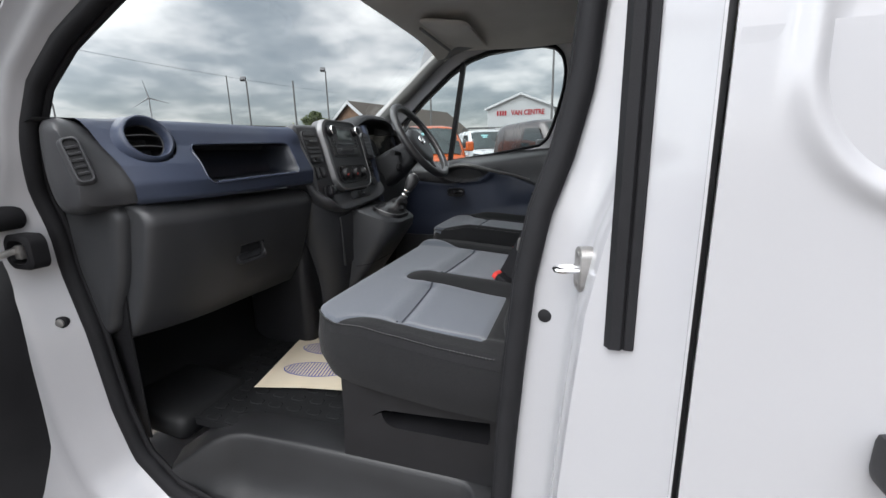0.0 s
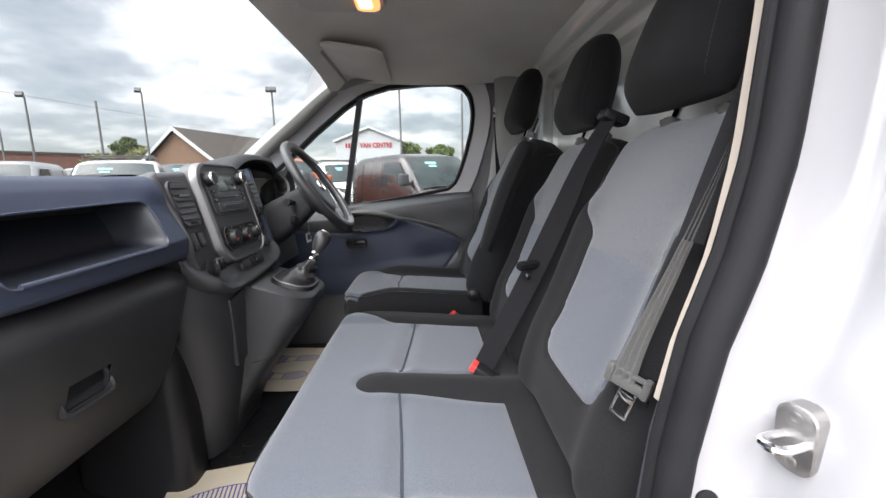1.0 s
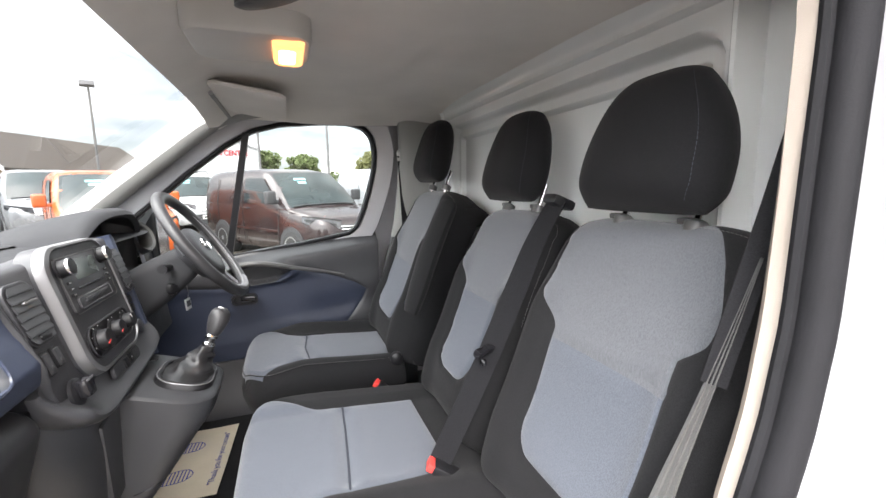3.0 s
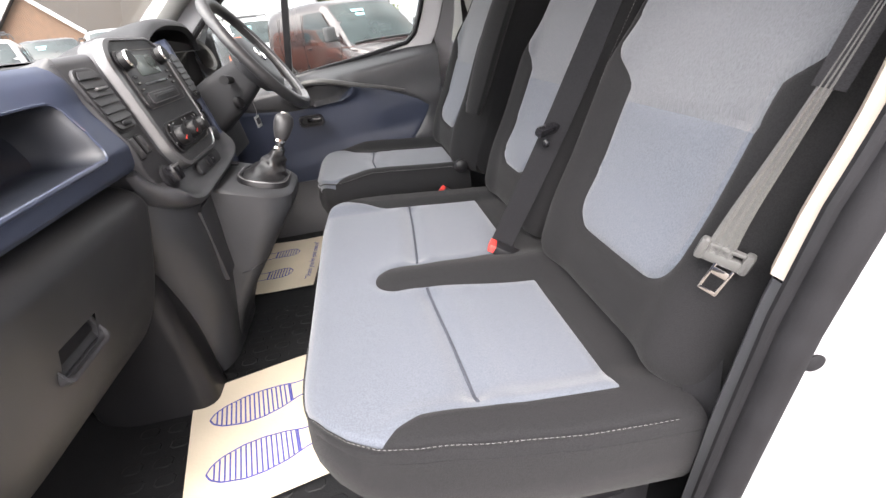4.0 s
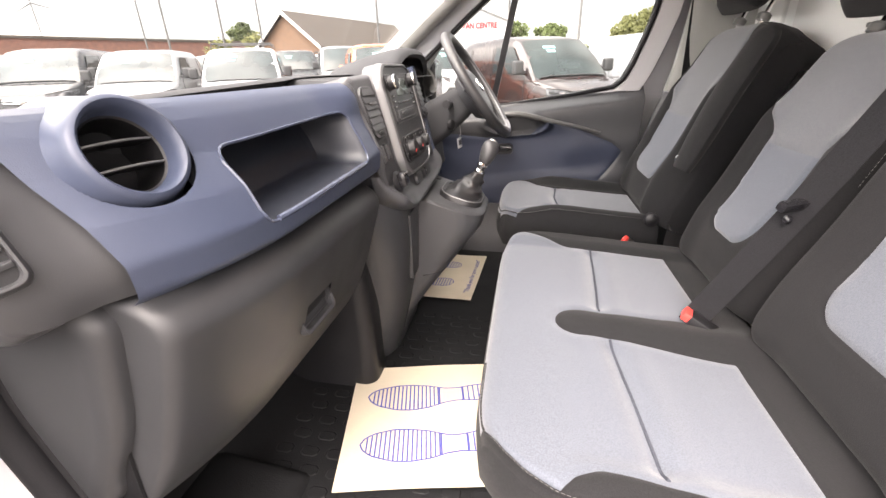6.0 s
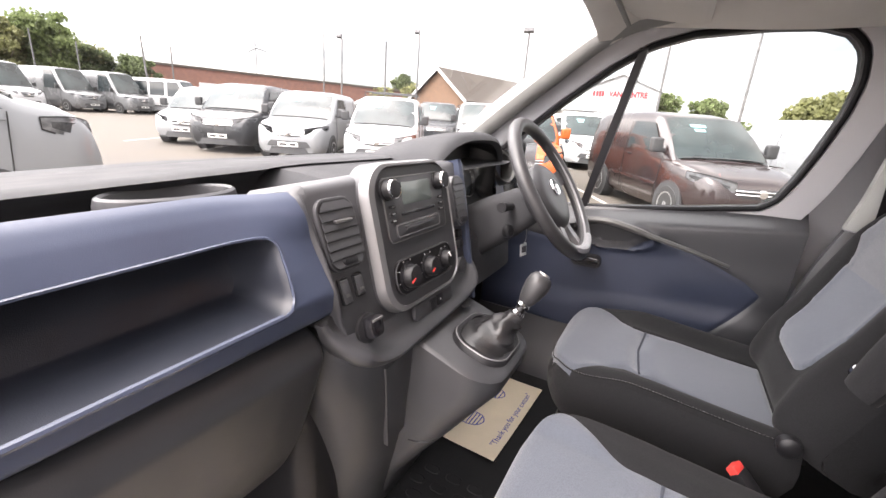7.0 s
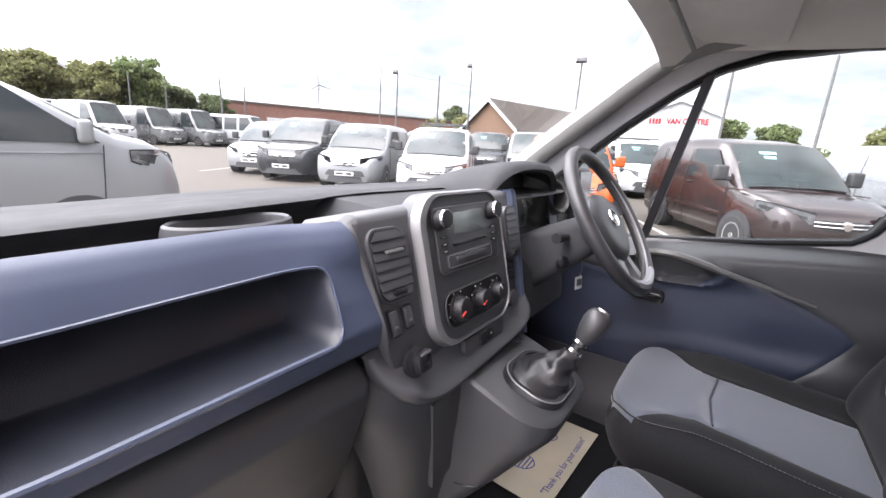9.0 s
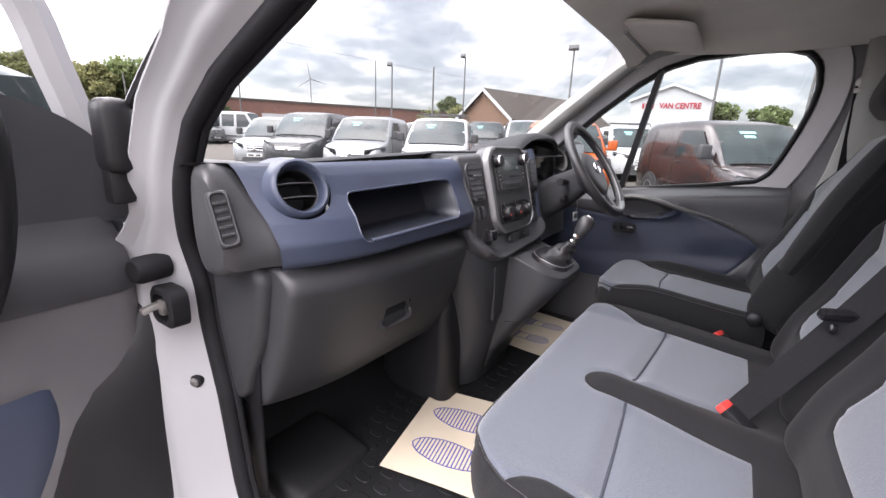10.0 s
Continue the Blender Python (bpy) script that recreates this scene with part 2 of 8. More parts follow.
def origin(ob):
    p = Vector((0, 0, 0))
    while ob:
        p = p + ob.location
        ob = ob.parent
    return p


def part(name, bm, mat, parent=None, label="", smooth=True):
    """Links a bmesh, drawn in the place's own metres, as one mesh under its thing or part."""
    if parent:
        bmesh.ops.translate(bm, verts=bm.verts, vec=-origin(parent))
    bmesh.ops.recalc_face_normals(bm, faces=bm.faces)
    me = bpy.data.meshes.new(name)
    bm.to_mesh(me)
    bm.free()
    for f in me.polygons:
        f.use_smooth = smooth
    if smooth:
        me.set_sharp_from_angle(angle=radians(38))
    me.materials.append(mat)
    ob = new(name, me)
    ob.parent = parent
    if label:
        ob["label"] = label
    return ob


def solo(name, bm, mat, label, category, kind="", group="", smooth=True):
    ob = part(name, bm, mat, None, "", smooth)
    return tagged(ob, label, category, group, kind)


def box(bm, c, s, bevel=0.0, m=None, seg=2):
    """A box of size s round c, with rounded edges; m turns it about c."""
    r = bmesh.ops.create_cube(bm, size=1.0)
    vs = r["verts"]
    bmesh.ops.scale(bm, verts=vs, vec=s)
    if bevel:
        es = list({e for v in vs for e in v.link_edges})
        rb = bmesh.ops.bevel(bm, geom=es, offset=bevel, segments=seg, profile=0.6, affect="EDGES")
        vs = list({v for f in rb["faces"] for v in f.verts} | {v for v in vs if v.is_valid})
    mm = Matrix.Translation(c) @ (m.to_4x4() if m else Matrix.Identity(4))
    bmesh.ops.transform(bm, matrix=mm, verts=vs)
    return bm


def turn(rx=0, ry=0, rz=0):
    return Euler([radians(a) for a in (rx, ry, rz)]).to_matrix()


def loft(bm, rings, closed=True, cap=True):
    rows = [[bm.verts.new(p) for p in ring] for ring in rings]
    n = len(rows[0])
    for a, b in zip(rows, rows[1:]):
        for i in range(n if closed else n - 1):
            j = (i + 1) % n
            bm.faces.new((a[i], a[j], b[j], b[i]))
    if cap and closed:
        bm.faces.new(rows[0][::-1])
        bm.faces.new(rows[-1])
    return bm


def smooth_line(pts, steps=6):
    """A Catmull-Rom line through the points."""
    pts = [Vector(p) for p in pts]
    ext = [2 * pts[0] - pts[1], *pts, 2 * pts[-1] - pts[-2]]
    out = []
    for i in range(len(pts) - 1):
        a, b, c, d = ext[i:i + 4]
        for k in range(steps):
            t = k / steps
            out.append(0.5 * ((2 * b) + (c - a) * t + (2 * a - 5 * b + 4 * c - d) * t * t + (3 * b - a - 3 * c + d) * t ** 3))
    return out + [pts[-1]]


def sweep(bm, pts, radius, sides=8, flat=1.0, up=(0, 0, 1), closed=False, taper=None):
    """A tube along a line; flat squeezes it along its second axis."""
    pts = [Vector(p) for p in pts]
    rings = []
    n = len(pts)
    for i, p in enumerate(pts):
        a = pts[(i - 1) % n] if closed else pts[max(0, i - 1)]
        b = pts[(i + 1) % n] if closed else pts[min(n - 1, i + 1)]
        d = (b - a).normalized()
        s = d.cross(Vector(up))
        s = s.normalized() if s.length > 1e-5 else Vector((1, 0, 0))
        q = s.cross(d)
        r = radius * (taper(i / (n - 1)) if taper else 1)
        rings.append([p + r * (math.cos(2 * math.pi * k / sides) * s + flat * math.sin(2 * math.pi * k / sides) * q) for k in range(sides)])
    if closed:
        rings.append(rings[0])
        loft(bm, rings, True, False)
        bmesh.ops.remove_doubles(bm, verts=bm.verts, dist=1e-6)
        return bm
    return loft(bm, rings)


def strap(bm, pts, width, across, thick=0.0015):
    """A flat belt along a line, its width laid along the given directions."""
    rings = []
    n = len(pts)
    for i, p in enumerate(pts):
        p = Vector(p)
        d = (Vector(pts[min(n - 1, i + 1)]) - Vector(pts[max(0, i - 1)])).normalized()
        s = Vector(across[min(i, len(across) - 1)])
        s = (s - s.dot(d) * d).normalized() * width / 2
        q = d.cross(s).normalized() * thick
        rings.append([p - s - q, p + s - q, p + s + q, p - s + q])
    return loft(bm, rings)


def lathe(bm, centre, axis, prof, sides=24, cap=True):
    """A body of revolution: prof is a list of (along, radius)."""
    axis = Vector(axis).normalized()
    s = axis.orthogonal().normalized()
    q = axis.cross(s)
    c = Vector(centre)
    rings = [[c + axis * a + max(r, 1e-4) * (math.cos(2 * math.pi * k / sides) * s + math.sin(2 * math.pi * k / sides) * q) for k in range(sides)] for a, r in prof]
    return loft(bm, rings, True, cap)


def sheet(bm, fn, us, vs, close_u=False):
    g = [[bm.verts.new(fn(u, v)) for u in us] for v in vs]
    n = len(us)
    for a, b in zip(g, g[1:]):
        for i in range(n if close_u else n - 1):
            j = (i + 1) % n
            bm.faces.new((a[i], a[j], b[j], b[i]))
    return bm


def thicken(bm, d):
    """Gives an open sheet a thickness against its normals."""
    bmesh.ops.recalc_face_normals(bm, faces=bm.faces)
    bmesh.ops.solidify(bm, geom=bm.faces[:], thickness=d)
    return bm


def lerp_table(table, v):
    ks = [k for k, _ in table]
    return float(np.interp(v, ks, [x for _, x in table]))


def rounded(cx, cy, w, h, r, n=6):
    """Points of a rounded rectangle, anticlockwise from its right side."""
    out = []
    for sx, sy, a0 in ((1, 1, 0), (-1, 1, 90), (-1, -1, 180), (1, -1, 270)):
        for k in range(n + 1):
            a = radians(a0 + 90 * k / n)
            out.append((cx + sx * (w / 2 - r) + r * math.cos(a), cy + sy * (h / 2 - r) + r * math.sin(a)))
    return out


def resample(loop, n):
    """n points evenly along a closed loop of tuples."""
    pts = np.array(list(loop) + [loop[0]], float)
    d = np.r_[0, np.cumsum(np.linalg.norm(np.diff(pts, axis=0), axis=1))]
    s = np.linspace(0, d[-1], n, endpoint=False)
    return np.stack([np.interp(s, d, pts[:, k]) for k in range(pts.shape[1])], 1)


def ring_between(bm, fn, outer, inner, steps=4):
    """A sheet with a hole: from each outer point to its inner partner."""
    rows = [[bm.verts.new(fn(*(np.array(o) * (1 - k / steps) + np.array(i) * (k / steps)))) for o, i in zip(outer, inner)] for k in range(steps + 1)]
    n = len(outer)
    for a, b in zip(rows, rows[1:]):
        for i in range(n):
            j = (i + 1) % n
            bm.faces.new((a[i], a[j], b[j], b[i]))
    return bm


def smoothstep(x):
    x = max(0.0, min(1.0, x))
    return x * x * (3 - 2 * x)


def words(name, text, size, mat, parent, m, extrude=0.0006, label="", bold=0.0):
    """Lettering in the built-in font, turned into a mesh under its thing; m is its pose in the place."""
    cu = bpy.data.curves.new(name, "FONT")
    cu.body, cu.size, cu.extrude, cu.offset, cu.align_x, cu.align_y = text, size, extrude, bold, "CENTER", "CENTER"
    ob = bpy.data.objects.new(name, cu)
    me = bpy.data.meshes.new_from_object(ob)
    bpy.data.objects.remove(ob)
    me.transform(Matrix.Translation(-origin(parent)) @ m)
    me.materials.append(mat)
    ob = new(name, me)
    ob.parent = parent
    if label:
        ob["label"] = label
    return ob


def two_tone(fn, us, vs, zone, depth=0.004, width=0.006):
    """One padded surface cut along the lines where zone(u, v) is 0 into its pieces: returns a dict of bmeshes keyed by the
    sign of the zone. zone gives (key, distance); a shallow seam runs along the cut."""
    du = (us[-1] - us[0]) / (len(us) - 1)
    h = max(du, (vs[-1] - vs[0]) / (len(vs) - 1))
    grid = []
    for j, v in enumerate(vs):
        row = []
        for i, u in enumerate(us):
            d = zone(u, v)
            uu, vv = u, v
            if abs(d) < 2 * h and 0 < i < len(us) - 1 and 0 < j < len(vs) - 1:
                e = h * 0.2
                gx, gy = (zone(u + e, v) - zone(u - e, v)) / (2 * e), (zone(u, v + e) - zone(u, v - e)) / (2 * e)
                g2 = gx * gx + gy * gy
                hu, hv = (us[i + 1] - us[i - 1]) / 2 * abs(gx), (vs[j + 1] - vs[j - 1]) / 2 * abs(gy)
                if g2 > 0.02 and abs(d) < 0.52 * max(hu, hv):
                    uu, vv = (u - d / gx, v) if hu >= hv else (u, v - d / gy)
                    d = 0.0
            row.append((uu, vv, d))
        grid.append(row)
    out = {}
    for key in (1, -1):
        bm = bmesh.new()
        made = {}

        def vert(i, j):
            if (i, j) not in made:
                uu, vv, d = grid[j][i]
                made[(i, j)] = bm.verts.new(fn(uu, vv, -depth * math.exp(-(d / width) ** 2)))
            return made[(i, j)]

        for j in range(len(vs) - 1):
            for i in range(len(us) - 1):
                q = ((i, j), (i + 1, j), (i + 1, j + 1), (i, j + 1))
                ds = [grid[b][a][2] for a, b in q]
                if min(ds) >= 0 or max(ds) <= 0:
                    if (sum(ds) >= 0) == (key > 0):
                        bm.faces.new([vert(*k) for k in q])
                    continue
                tris = ((0, 1, 2), (0, 2, 3)) if abs(ds[0]) + abs(ds[2]) < abs(ds[1]) + abs(ds[3]) else ((0, 1, 3), (1, 2, 3))
                for tri in tris:
                    if (sum(ds[k] for k in tri) >= 0) == (key > 0):
                        bm.faces.new([vert(*q[k]) for k in tri])
        out[key] = bm
    return out


def stitches(pts, length=0.004, gap=0.0028, r=0.0003):
    """A row of short raised stitches along a line."""
    bm = bmesh.new()
    pts = np.array([tuple(p) for p in pts])
    d = np.r_[0, np.cumsum(np.linalg.norm(np.diff(pts, axis=0), axis=1))]
    at = lambda s: Vector([float(np.interp(s, d, pts[:, k])) for k in range(3)])
    s = 0.0
    while s + length < d[-1]:
        sweep(bm, [at(s), at(s + length)], r, 3)
        s += length + gap
    return bm


# ---------------------------------------------------------------- the van's shell
def side_y(z):
    """How far the cab's side stands from the middle, by height."""
    return 0.80 - 0.03 * max(0.0, z - 1.25)


APERTURE = [(-0.56, 1.712), (-0.635, 1.655), (-0.725, 1.588), (-0.887, 1.508), (-0.977, 1.439), (-1.023, 1.359), (-1.070, 1.219), (-1.06, 1.05), (-1.02, 0.90), (-0.99, 0.70),
            (-0.95, 0.58), (-0.86, 0.50), (-0.75, 0.47), (-0.40, 0.46), (-0.14, 0.48), (-0.075, 0.56), (-0.067, 0.70), (-0.060, 0.82), (-0.050, 0.95),
            (-0.036, 1.10), (-0.016, 1.205), (0.013, 1.29), (0.034, 1.38), (0.045, 1.50), (0.058, 1.64), (0.060, 1.72), (0.045, 1.775), (0.0, 1.80), (-0.10, 1.808), (-0.35, 1.79)]
LOOP = resample(APERTURE, 150)
_t = np.roll(LOOP, -1, 0) - np.roll(LOOP, 1, 0)
OUTWARD = np.stack([-_t[:, 1], _t[:, 0]], 1) / np.linalg.norm(_t, axis=1)[:, None]
if ((LOOP - LOOP.mean(0)) * OUTWARD).sum() < 0:
    OUTWARD = -OUTWARD

REARWARD = [max(smoothstep((o[0] - 0.3) / 0.4), smoothstep((p[0] - 0.0) / 0.04)) for p, o in zip(LOOP, OUTWARD)]


def aperture_ring(off, y):
    pts = LOOP + OUTWARD * off
    if off > 0.065:
        k = min(1.0, max(0.0, (off - 0.10) / 0.018))
        pts = np.array([(x + (min(0.165, 0.118 + (off - 0.118) * 1.47) - x) * k * r, z) for (x, z), r in zip(pts, REARWARD)])
    return [Vector((x, -(side_y(z) + 0.035 * smoothstep((-0.5 - x) / 0.25) * smoothstep((z - 1.1) / 0.25) + y), z)) for x, z in pts]


# white door frame, stepped outwards from the seal to the outer skin
bm = bmesh.new()
def frame_ring(front, rear):
    """Round the front and sill the frame steps out early; on the rear pillar a flat runs back to an upright face."""
    a, b = aperture_ring(*front), aperture_ring(*rear)
    c = aperture_ring(front[0] * 0.42, front[1] * 0.5 if front[1] > 0 else front[1])
    a = [p.lerp(q, smoothstep((-o[0] - 0.2) / 0.3) * smoothstep((p.z - 1.08) / 0.25)) for p, q, o in zip(a, c, OUTWARD)]
    return [p.lerp(q, r) for p, q, r in zip(a, b, REARWARD)]


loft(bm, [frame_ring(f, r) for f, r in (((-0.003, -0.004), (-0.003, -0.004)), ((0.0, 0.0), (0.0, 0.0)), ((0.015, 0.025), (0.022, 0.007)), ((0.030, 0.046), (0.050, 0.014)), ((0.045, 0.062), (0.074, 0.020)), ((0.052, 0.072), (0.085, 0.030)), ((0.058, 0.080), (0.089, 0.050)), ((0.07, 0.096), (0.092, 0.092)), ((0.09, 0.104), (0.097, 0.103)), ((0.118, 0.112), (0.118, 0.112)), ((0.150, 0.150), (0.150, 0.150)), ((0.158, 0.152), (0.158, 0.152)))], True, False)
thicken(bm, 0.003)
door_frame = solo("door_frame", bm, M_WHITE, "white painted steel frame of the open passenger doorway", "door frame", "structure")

bm = bmesh.new()
sweep(bm, aperture_ring(0.008, 0.012), 0.017, 10, up=(0, 1, 0), closed=True)
seal = solo("door_seal", bm, M_RUBBER, "black rubber seal round the open passenger doorway", "door seal", "structure")
bm = bmesh.new()
sweep(bm, aperture_ring(-0.006, -0.002), 0.007, 8, up=(0, 1, 0), closed=True)
solo("seal_lip", bm, M_RUBBER, "dark grey inner lip of the doorway seal", "door seal", "structure")

# window channel on the pillar
bm = bmesh.new()
for dx, w in ((0.0, 0.012), (0.016, 0.009)):
    sweep(bm, [(0.096 + dx, -0.908 + 0.003 * max(0, k - 2), 1.05 + 0.10 * k) for k in range(8)], w, 6, up=(0, 1, 0))
solo("window_channel", bm, M_RUBBER, "black ribbed rubber strip on the white door pillar", "seal strip", "structure")

# outer side with the sliding door behind the pillar
def side_skin(x, z):
    r = 0.13
    d = min(x - 0.236, z - 1.235)
    if x - 0.236 < r and z - 1.235 < r:
        d = r - math.hypot(max(0, r - (x - 0.236)), max(0, r - (z - 1.235)))
    ridge = 0.009 * math.exp(-((d - 0.0) / 0.013) ** 2)
    return Vector((x, -(0.952 + ridge - 0.006 * smoothstep(d / 0.03) - 0.08 * max(0, z - 1.3) ** 1.5), z))


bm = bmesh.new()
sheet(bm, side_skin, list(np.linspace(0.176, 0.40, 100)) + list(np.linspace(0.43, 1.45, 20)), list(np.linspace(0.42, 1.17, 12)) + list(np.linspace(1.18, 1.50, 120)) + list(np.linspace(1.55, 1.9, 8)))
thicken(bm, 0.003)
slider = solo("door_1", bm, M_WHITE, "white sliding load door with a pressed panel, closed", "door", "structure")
bm = bmesh.new()
box(bm, (0.415, -0.985, 0.985), (0.14, 0.035, 0.045), 0.012)
box(bm, (0.355, -0.975, 0.985), (0.03, 0.05, 0.055), 0.012)
part("door_handle", bm, M_BLACK, slider, "black plastic door handle")
bm = bmesh.new()
box(bm, (0.171, -0.935, 1.16), (0.012, 0.006, 1.5))
solo("shut_gap", bm, M_BLACK, "dark gap between pillar and sliding door", "gap", "structure")

# the rest of the body closes the van round the cab
body = thing("van_body", (0.85, 0.0, 0.42), "white painted outer body of the panel van", "van body", kind="structure")
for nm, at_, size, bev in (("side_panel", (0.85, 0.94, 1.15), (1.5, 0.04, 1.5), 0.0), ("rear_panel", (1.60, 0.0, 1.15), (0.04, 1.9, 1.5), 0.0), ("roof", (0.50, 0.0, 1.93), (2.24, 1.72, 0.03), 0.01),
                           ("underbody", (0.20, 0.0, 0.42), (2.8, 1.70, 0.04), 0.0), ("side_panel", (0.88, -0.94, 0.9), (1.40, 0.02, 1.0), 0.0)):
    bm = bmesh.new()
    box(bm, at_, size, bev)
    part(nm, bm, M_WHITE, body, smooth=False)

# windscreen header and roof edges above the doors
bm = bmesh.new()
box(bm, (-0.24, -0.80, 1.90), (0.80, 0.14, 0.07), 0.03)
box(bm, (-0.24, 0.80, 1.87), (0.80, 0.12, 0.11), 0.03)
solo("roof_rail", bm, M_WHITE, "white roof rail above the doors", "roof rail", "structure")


def liner(y, x):
    z = 1.822 - 0.045 * (abs(y) / 0.72) ** 5 - 0.05 * smoothstep((-0.50 - x) / 0.16) ** 2 + 0.006 * math.sin(8 * x)
    z -= 0.012 * smoothstep((x - 0.08) / 0.1)
    return Vector((x, y, z))


bm = bmesh.new()
sheet(bm, liner, np.linspace(-0.722, 0.735, 40), np.linspace(-0.66, 0.27, 30))
thicken(bm, -0.03)
ceiling = solo("ceiling", bm, M_LINER, "light grey felt headliner over the cab", "ceiling", "structure")

# bulkhead of pressed white steel
def bulk(y, z):
    """A recessed middle inside a rounded frame, a flange under the roof and a flat upright at either side."""
    ax, az, c = 0.555 - abs(y + 0.02), 1.742 - z, 0.05
    d = min(ax, az)
    if ax < c and az < c:
        d = c - math.hypot(c - ax, c - az)
    x = 0.205 + 0.030 * smoothstep((d + 0.004) / 0.020) + 0.016 * smoothstep((d - 0.038) / 0.012)
    x += 0.040 * smoothstep((abs(y + 0.01) - 0.585) / 0.014) - 0.010 * math.exp(-((abs(y + 0.01) - 0.583) / 0.006) ** 2)
    x -= 0.016 * smoothstep((z - 1.772) / 0.008) + 0.03 * smoothstep((z - 1.79) / 0.04)
    return Vector((x, y, z))


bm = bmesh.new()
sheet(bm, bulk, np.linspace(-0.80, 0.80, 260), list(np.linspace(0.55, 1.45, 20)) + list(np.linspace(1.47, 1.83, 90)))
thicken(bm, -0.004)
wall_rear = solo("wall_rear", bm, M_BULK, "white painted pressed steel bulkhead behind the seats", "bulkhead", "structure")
bm = bmesh.new()
box(bm, (0.34, 0.0, 1.18), (0.02, 1.86, 1.46))
solo("wall_load_space", bm, M_WHITE, "plain white wall behind the bulkhead", "wall", "structure")

# pillar trims beside the seats
def pillar_trim(side, z0, z1, mat, name, label):
    bm = bmesh.new()

    def fn(u, z):
        x0 = lerp_table([(0.5, -0.085), (0.7, -0.085), (0.95, -0.07), (1.1, -0.052), (1.2, -0.03), (1.29, 0.0), (1.38, 0.018), (1.5, 0.03), (1.66, 0.04), (1.8, 0.03)], z)
        y = (side_y(z) if side < 0 else 0.80 - 0.13 * max(0.0, z - 1.25)) - 0.002 - lerp_table([(0, 0.0), (0.22, 0.030), (0.32, 0.036), (1, 0.05)], u)
        return Vector((x0 + 0.014 + (0.22 + 0.10 * smoothstep((z - 1.3) / 0.4)) * max(0.0, u - 0.18), side * y, z))

    sheet(bm, fn, np.linspace(0, 1, 14), np.linspace(z0, z1, 24))
    thicken(bm, 0.004)
    return solo(name, bm, mat, label, "pillar trim", "structure")


pillar_trim(-1, 0.50, 1.13, M_DASH2, "lower_pillar_trim", "dark grey plastic lower trim of the door pillar")
pillar_trim(-1, 1.134, 1.80, M_BEIGE, "upper_pillar_trim", "pale beige upper trim of the door pillar")
pillar_trim(1, 0.50, 1.30, M_DASH2, "lower_pillar_trim", "dark grey plastic lower trim of the far pillar")
pillar_trim(1, 1.304, 1.80, M_TRIMGREY, "upper_pillar_trim", "grey upper trim of the far pillar")

# windscreen pillars, inside
for side in (-1, 1):
    bm = bmesh.new()
    if side < 0:
        line = smooth_line([(-1.20, -0.850, 1.26), (-1.09, -0.842, 1.37), (-1.050, -0.838, 1.44), (-1.00, -0.836, 1.495), (-0.89, -0.834, 1.568), (-0.80, -0.832, 1.612), (-0.68, -0.820, 1.685), (-0.56, -0.790, 1.765), (-0.42, -0.745, 1.815)])
    else:
        line = smooth_line([(-1.32, side * 0.84, 1.22), (-1.16, side * 0.822, 1.355), (-1.03, side * 0.80, 1.475), (-0.83, side * 0.765, 1.63), (-0.66, side * 0.735, 1.755), (-0.55, side * 0.72, 1.80), (-0.40, side * 0.715, 1.815)])
    sweep(bm, line, 0.040 if side > 0 else 0.026, 10, flat=0.75, taper=lambda t: 1.25 - 0.35 * t)
    if side < 0:
        # the trim runs flat from the door seal to the glass
        even = lambda pts: np.stack([np.interp(np.linspace(0, len(pts) - 1, 30), range(len(pts)), [p[i] for p in pts]) for i in (0, 1)], 1)
        seal_side = even(APERTURE[:8])
        glass_side = even([(-0.62, 1.745), (-0.70, 1.680), (-0.80, 1.614), (-0.96, 1.525), (-1.03, 1.455), (-1.060, 1.375), (-1.11, 1.23), (-1.11, 1.08)])
        sheet(bm, lambda u, k: Vector((seal_side[k][0] + (glass_side[k][0] - seal_side[k][0]) * u, -0.826 + 0.022 * u + 0.006 * math.sin(u * math.pi) - 0.0 * k, seal_side[k][1] + (glass_side[k][1] - seal_side[k][1]) * u)), np.linspace(0, 1, 6), list(range(28)))
    solo("windscreen_pillar", bm, M_TRIMGREY, "grey plastic trim of the windscreen pillar", "pillar trim", "structure")
    if side < 0:
        continue
    bm = bmesh.new()
    line = smooth_line([(-1.45, 0.92, 1.16), (-1.12, 0.90, 1.46), (-0.80, 0.865, 1.70), (-0.55, 0.83, 1.85)])
    sweep(bm, line, 0.035, 8)
    solo("outer_windscreen_pillar", bm, M_WHITE, "white outer windscreen pillar", "pillar", "structure")

# rubber strip along the outer edge of the near pillar
bm = bmesh.new()
sweep(bm, smooth_line([(-1.115, -0.886, 1.457), (-1.01, -0.886, 1.525), (-0.89, -0.886, 1.592), (-0.72, -0.875, 1.69), (-0.56, -0.84, 1.785)]), 0.010, 8)
solo("pillar_seal", bm, M_BLACK, "black rubber strip along the windscreen pillar", "seal", "structure")

# windscreen
def screen(y, s):
    bow = 0.13 * (1 - (y / 0.80) ** 2)
    w = 1.0 - 0.10 * s
    x = -1.40 + 0.80 * s - bow * (1 - 0.55 * s)
    return Vector((x, y * w, 1.20 + 0.64 * s + 0.02 * math.sin(s * math.pi)))


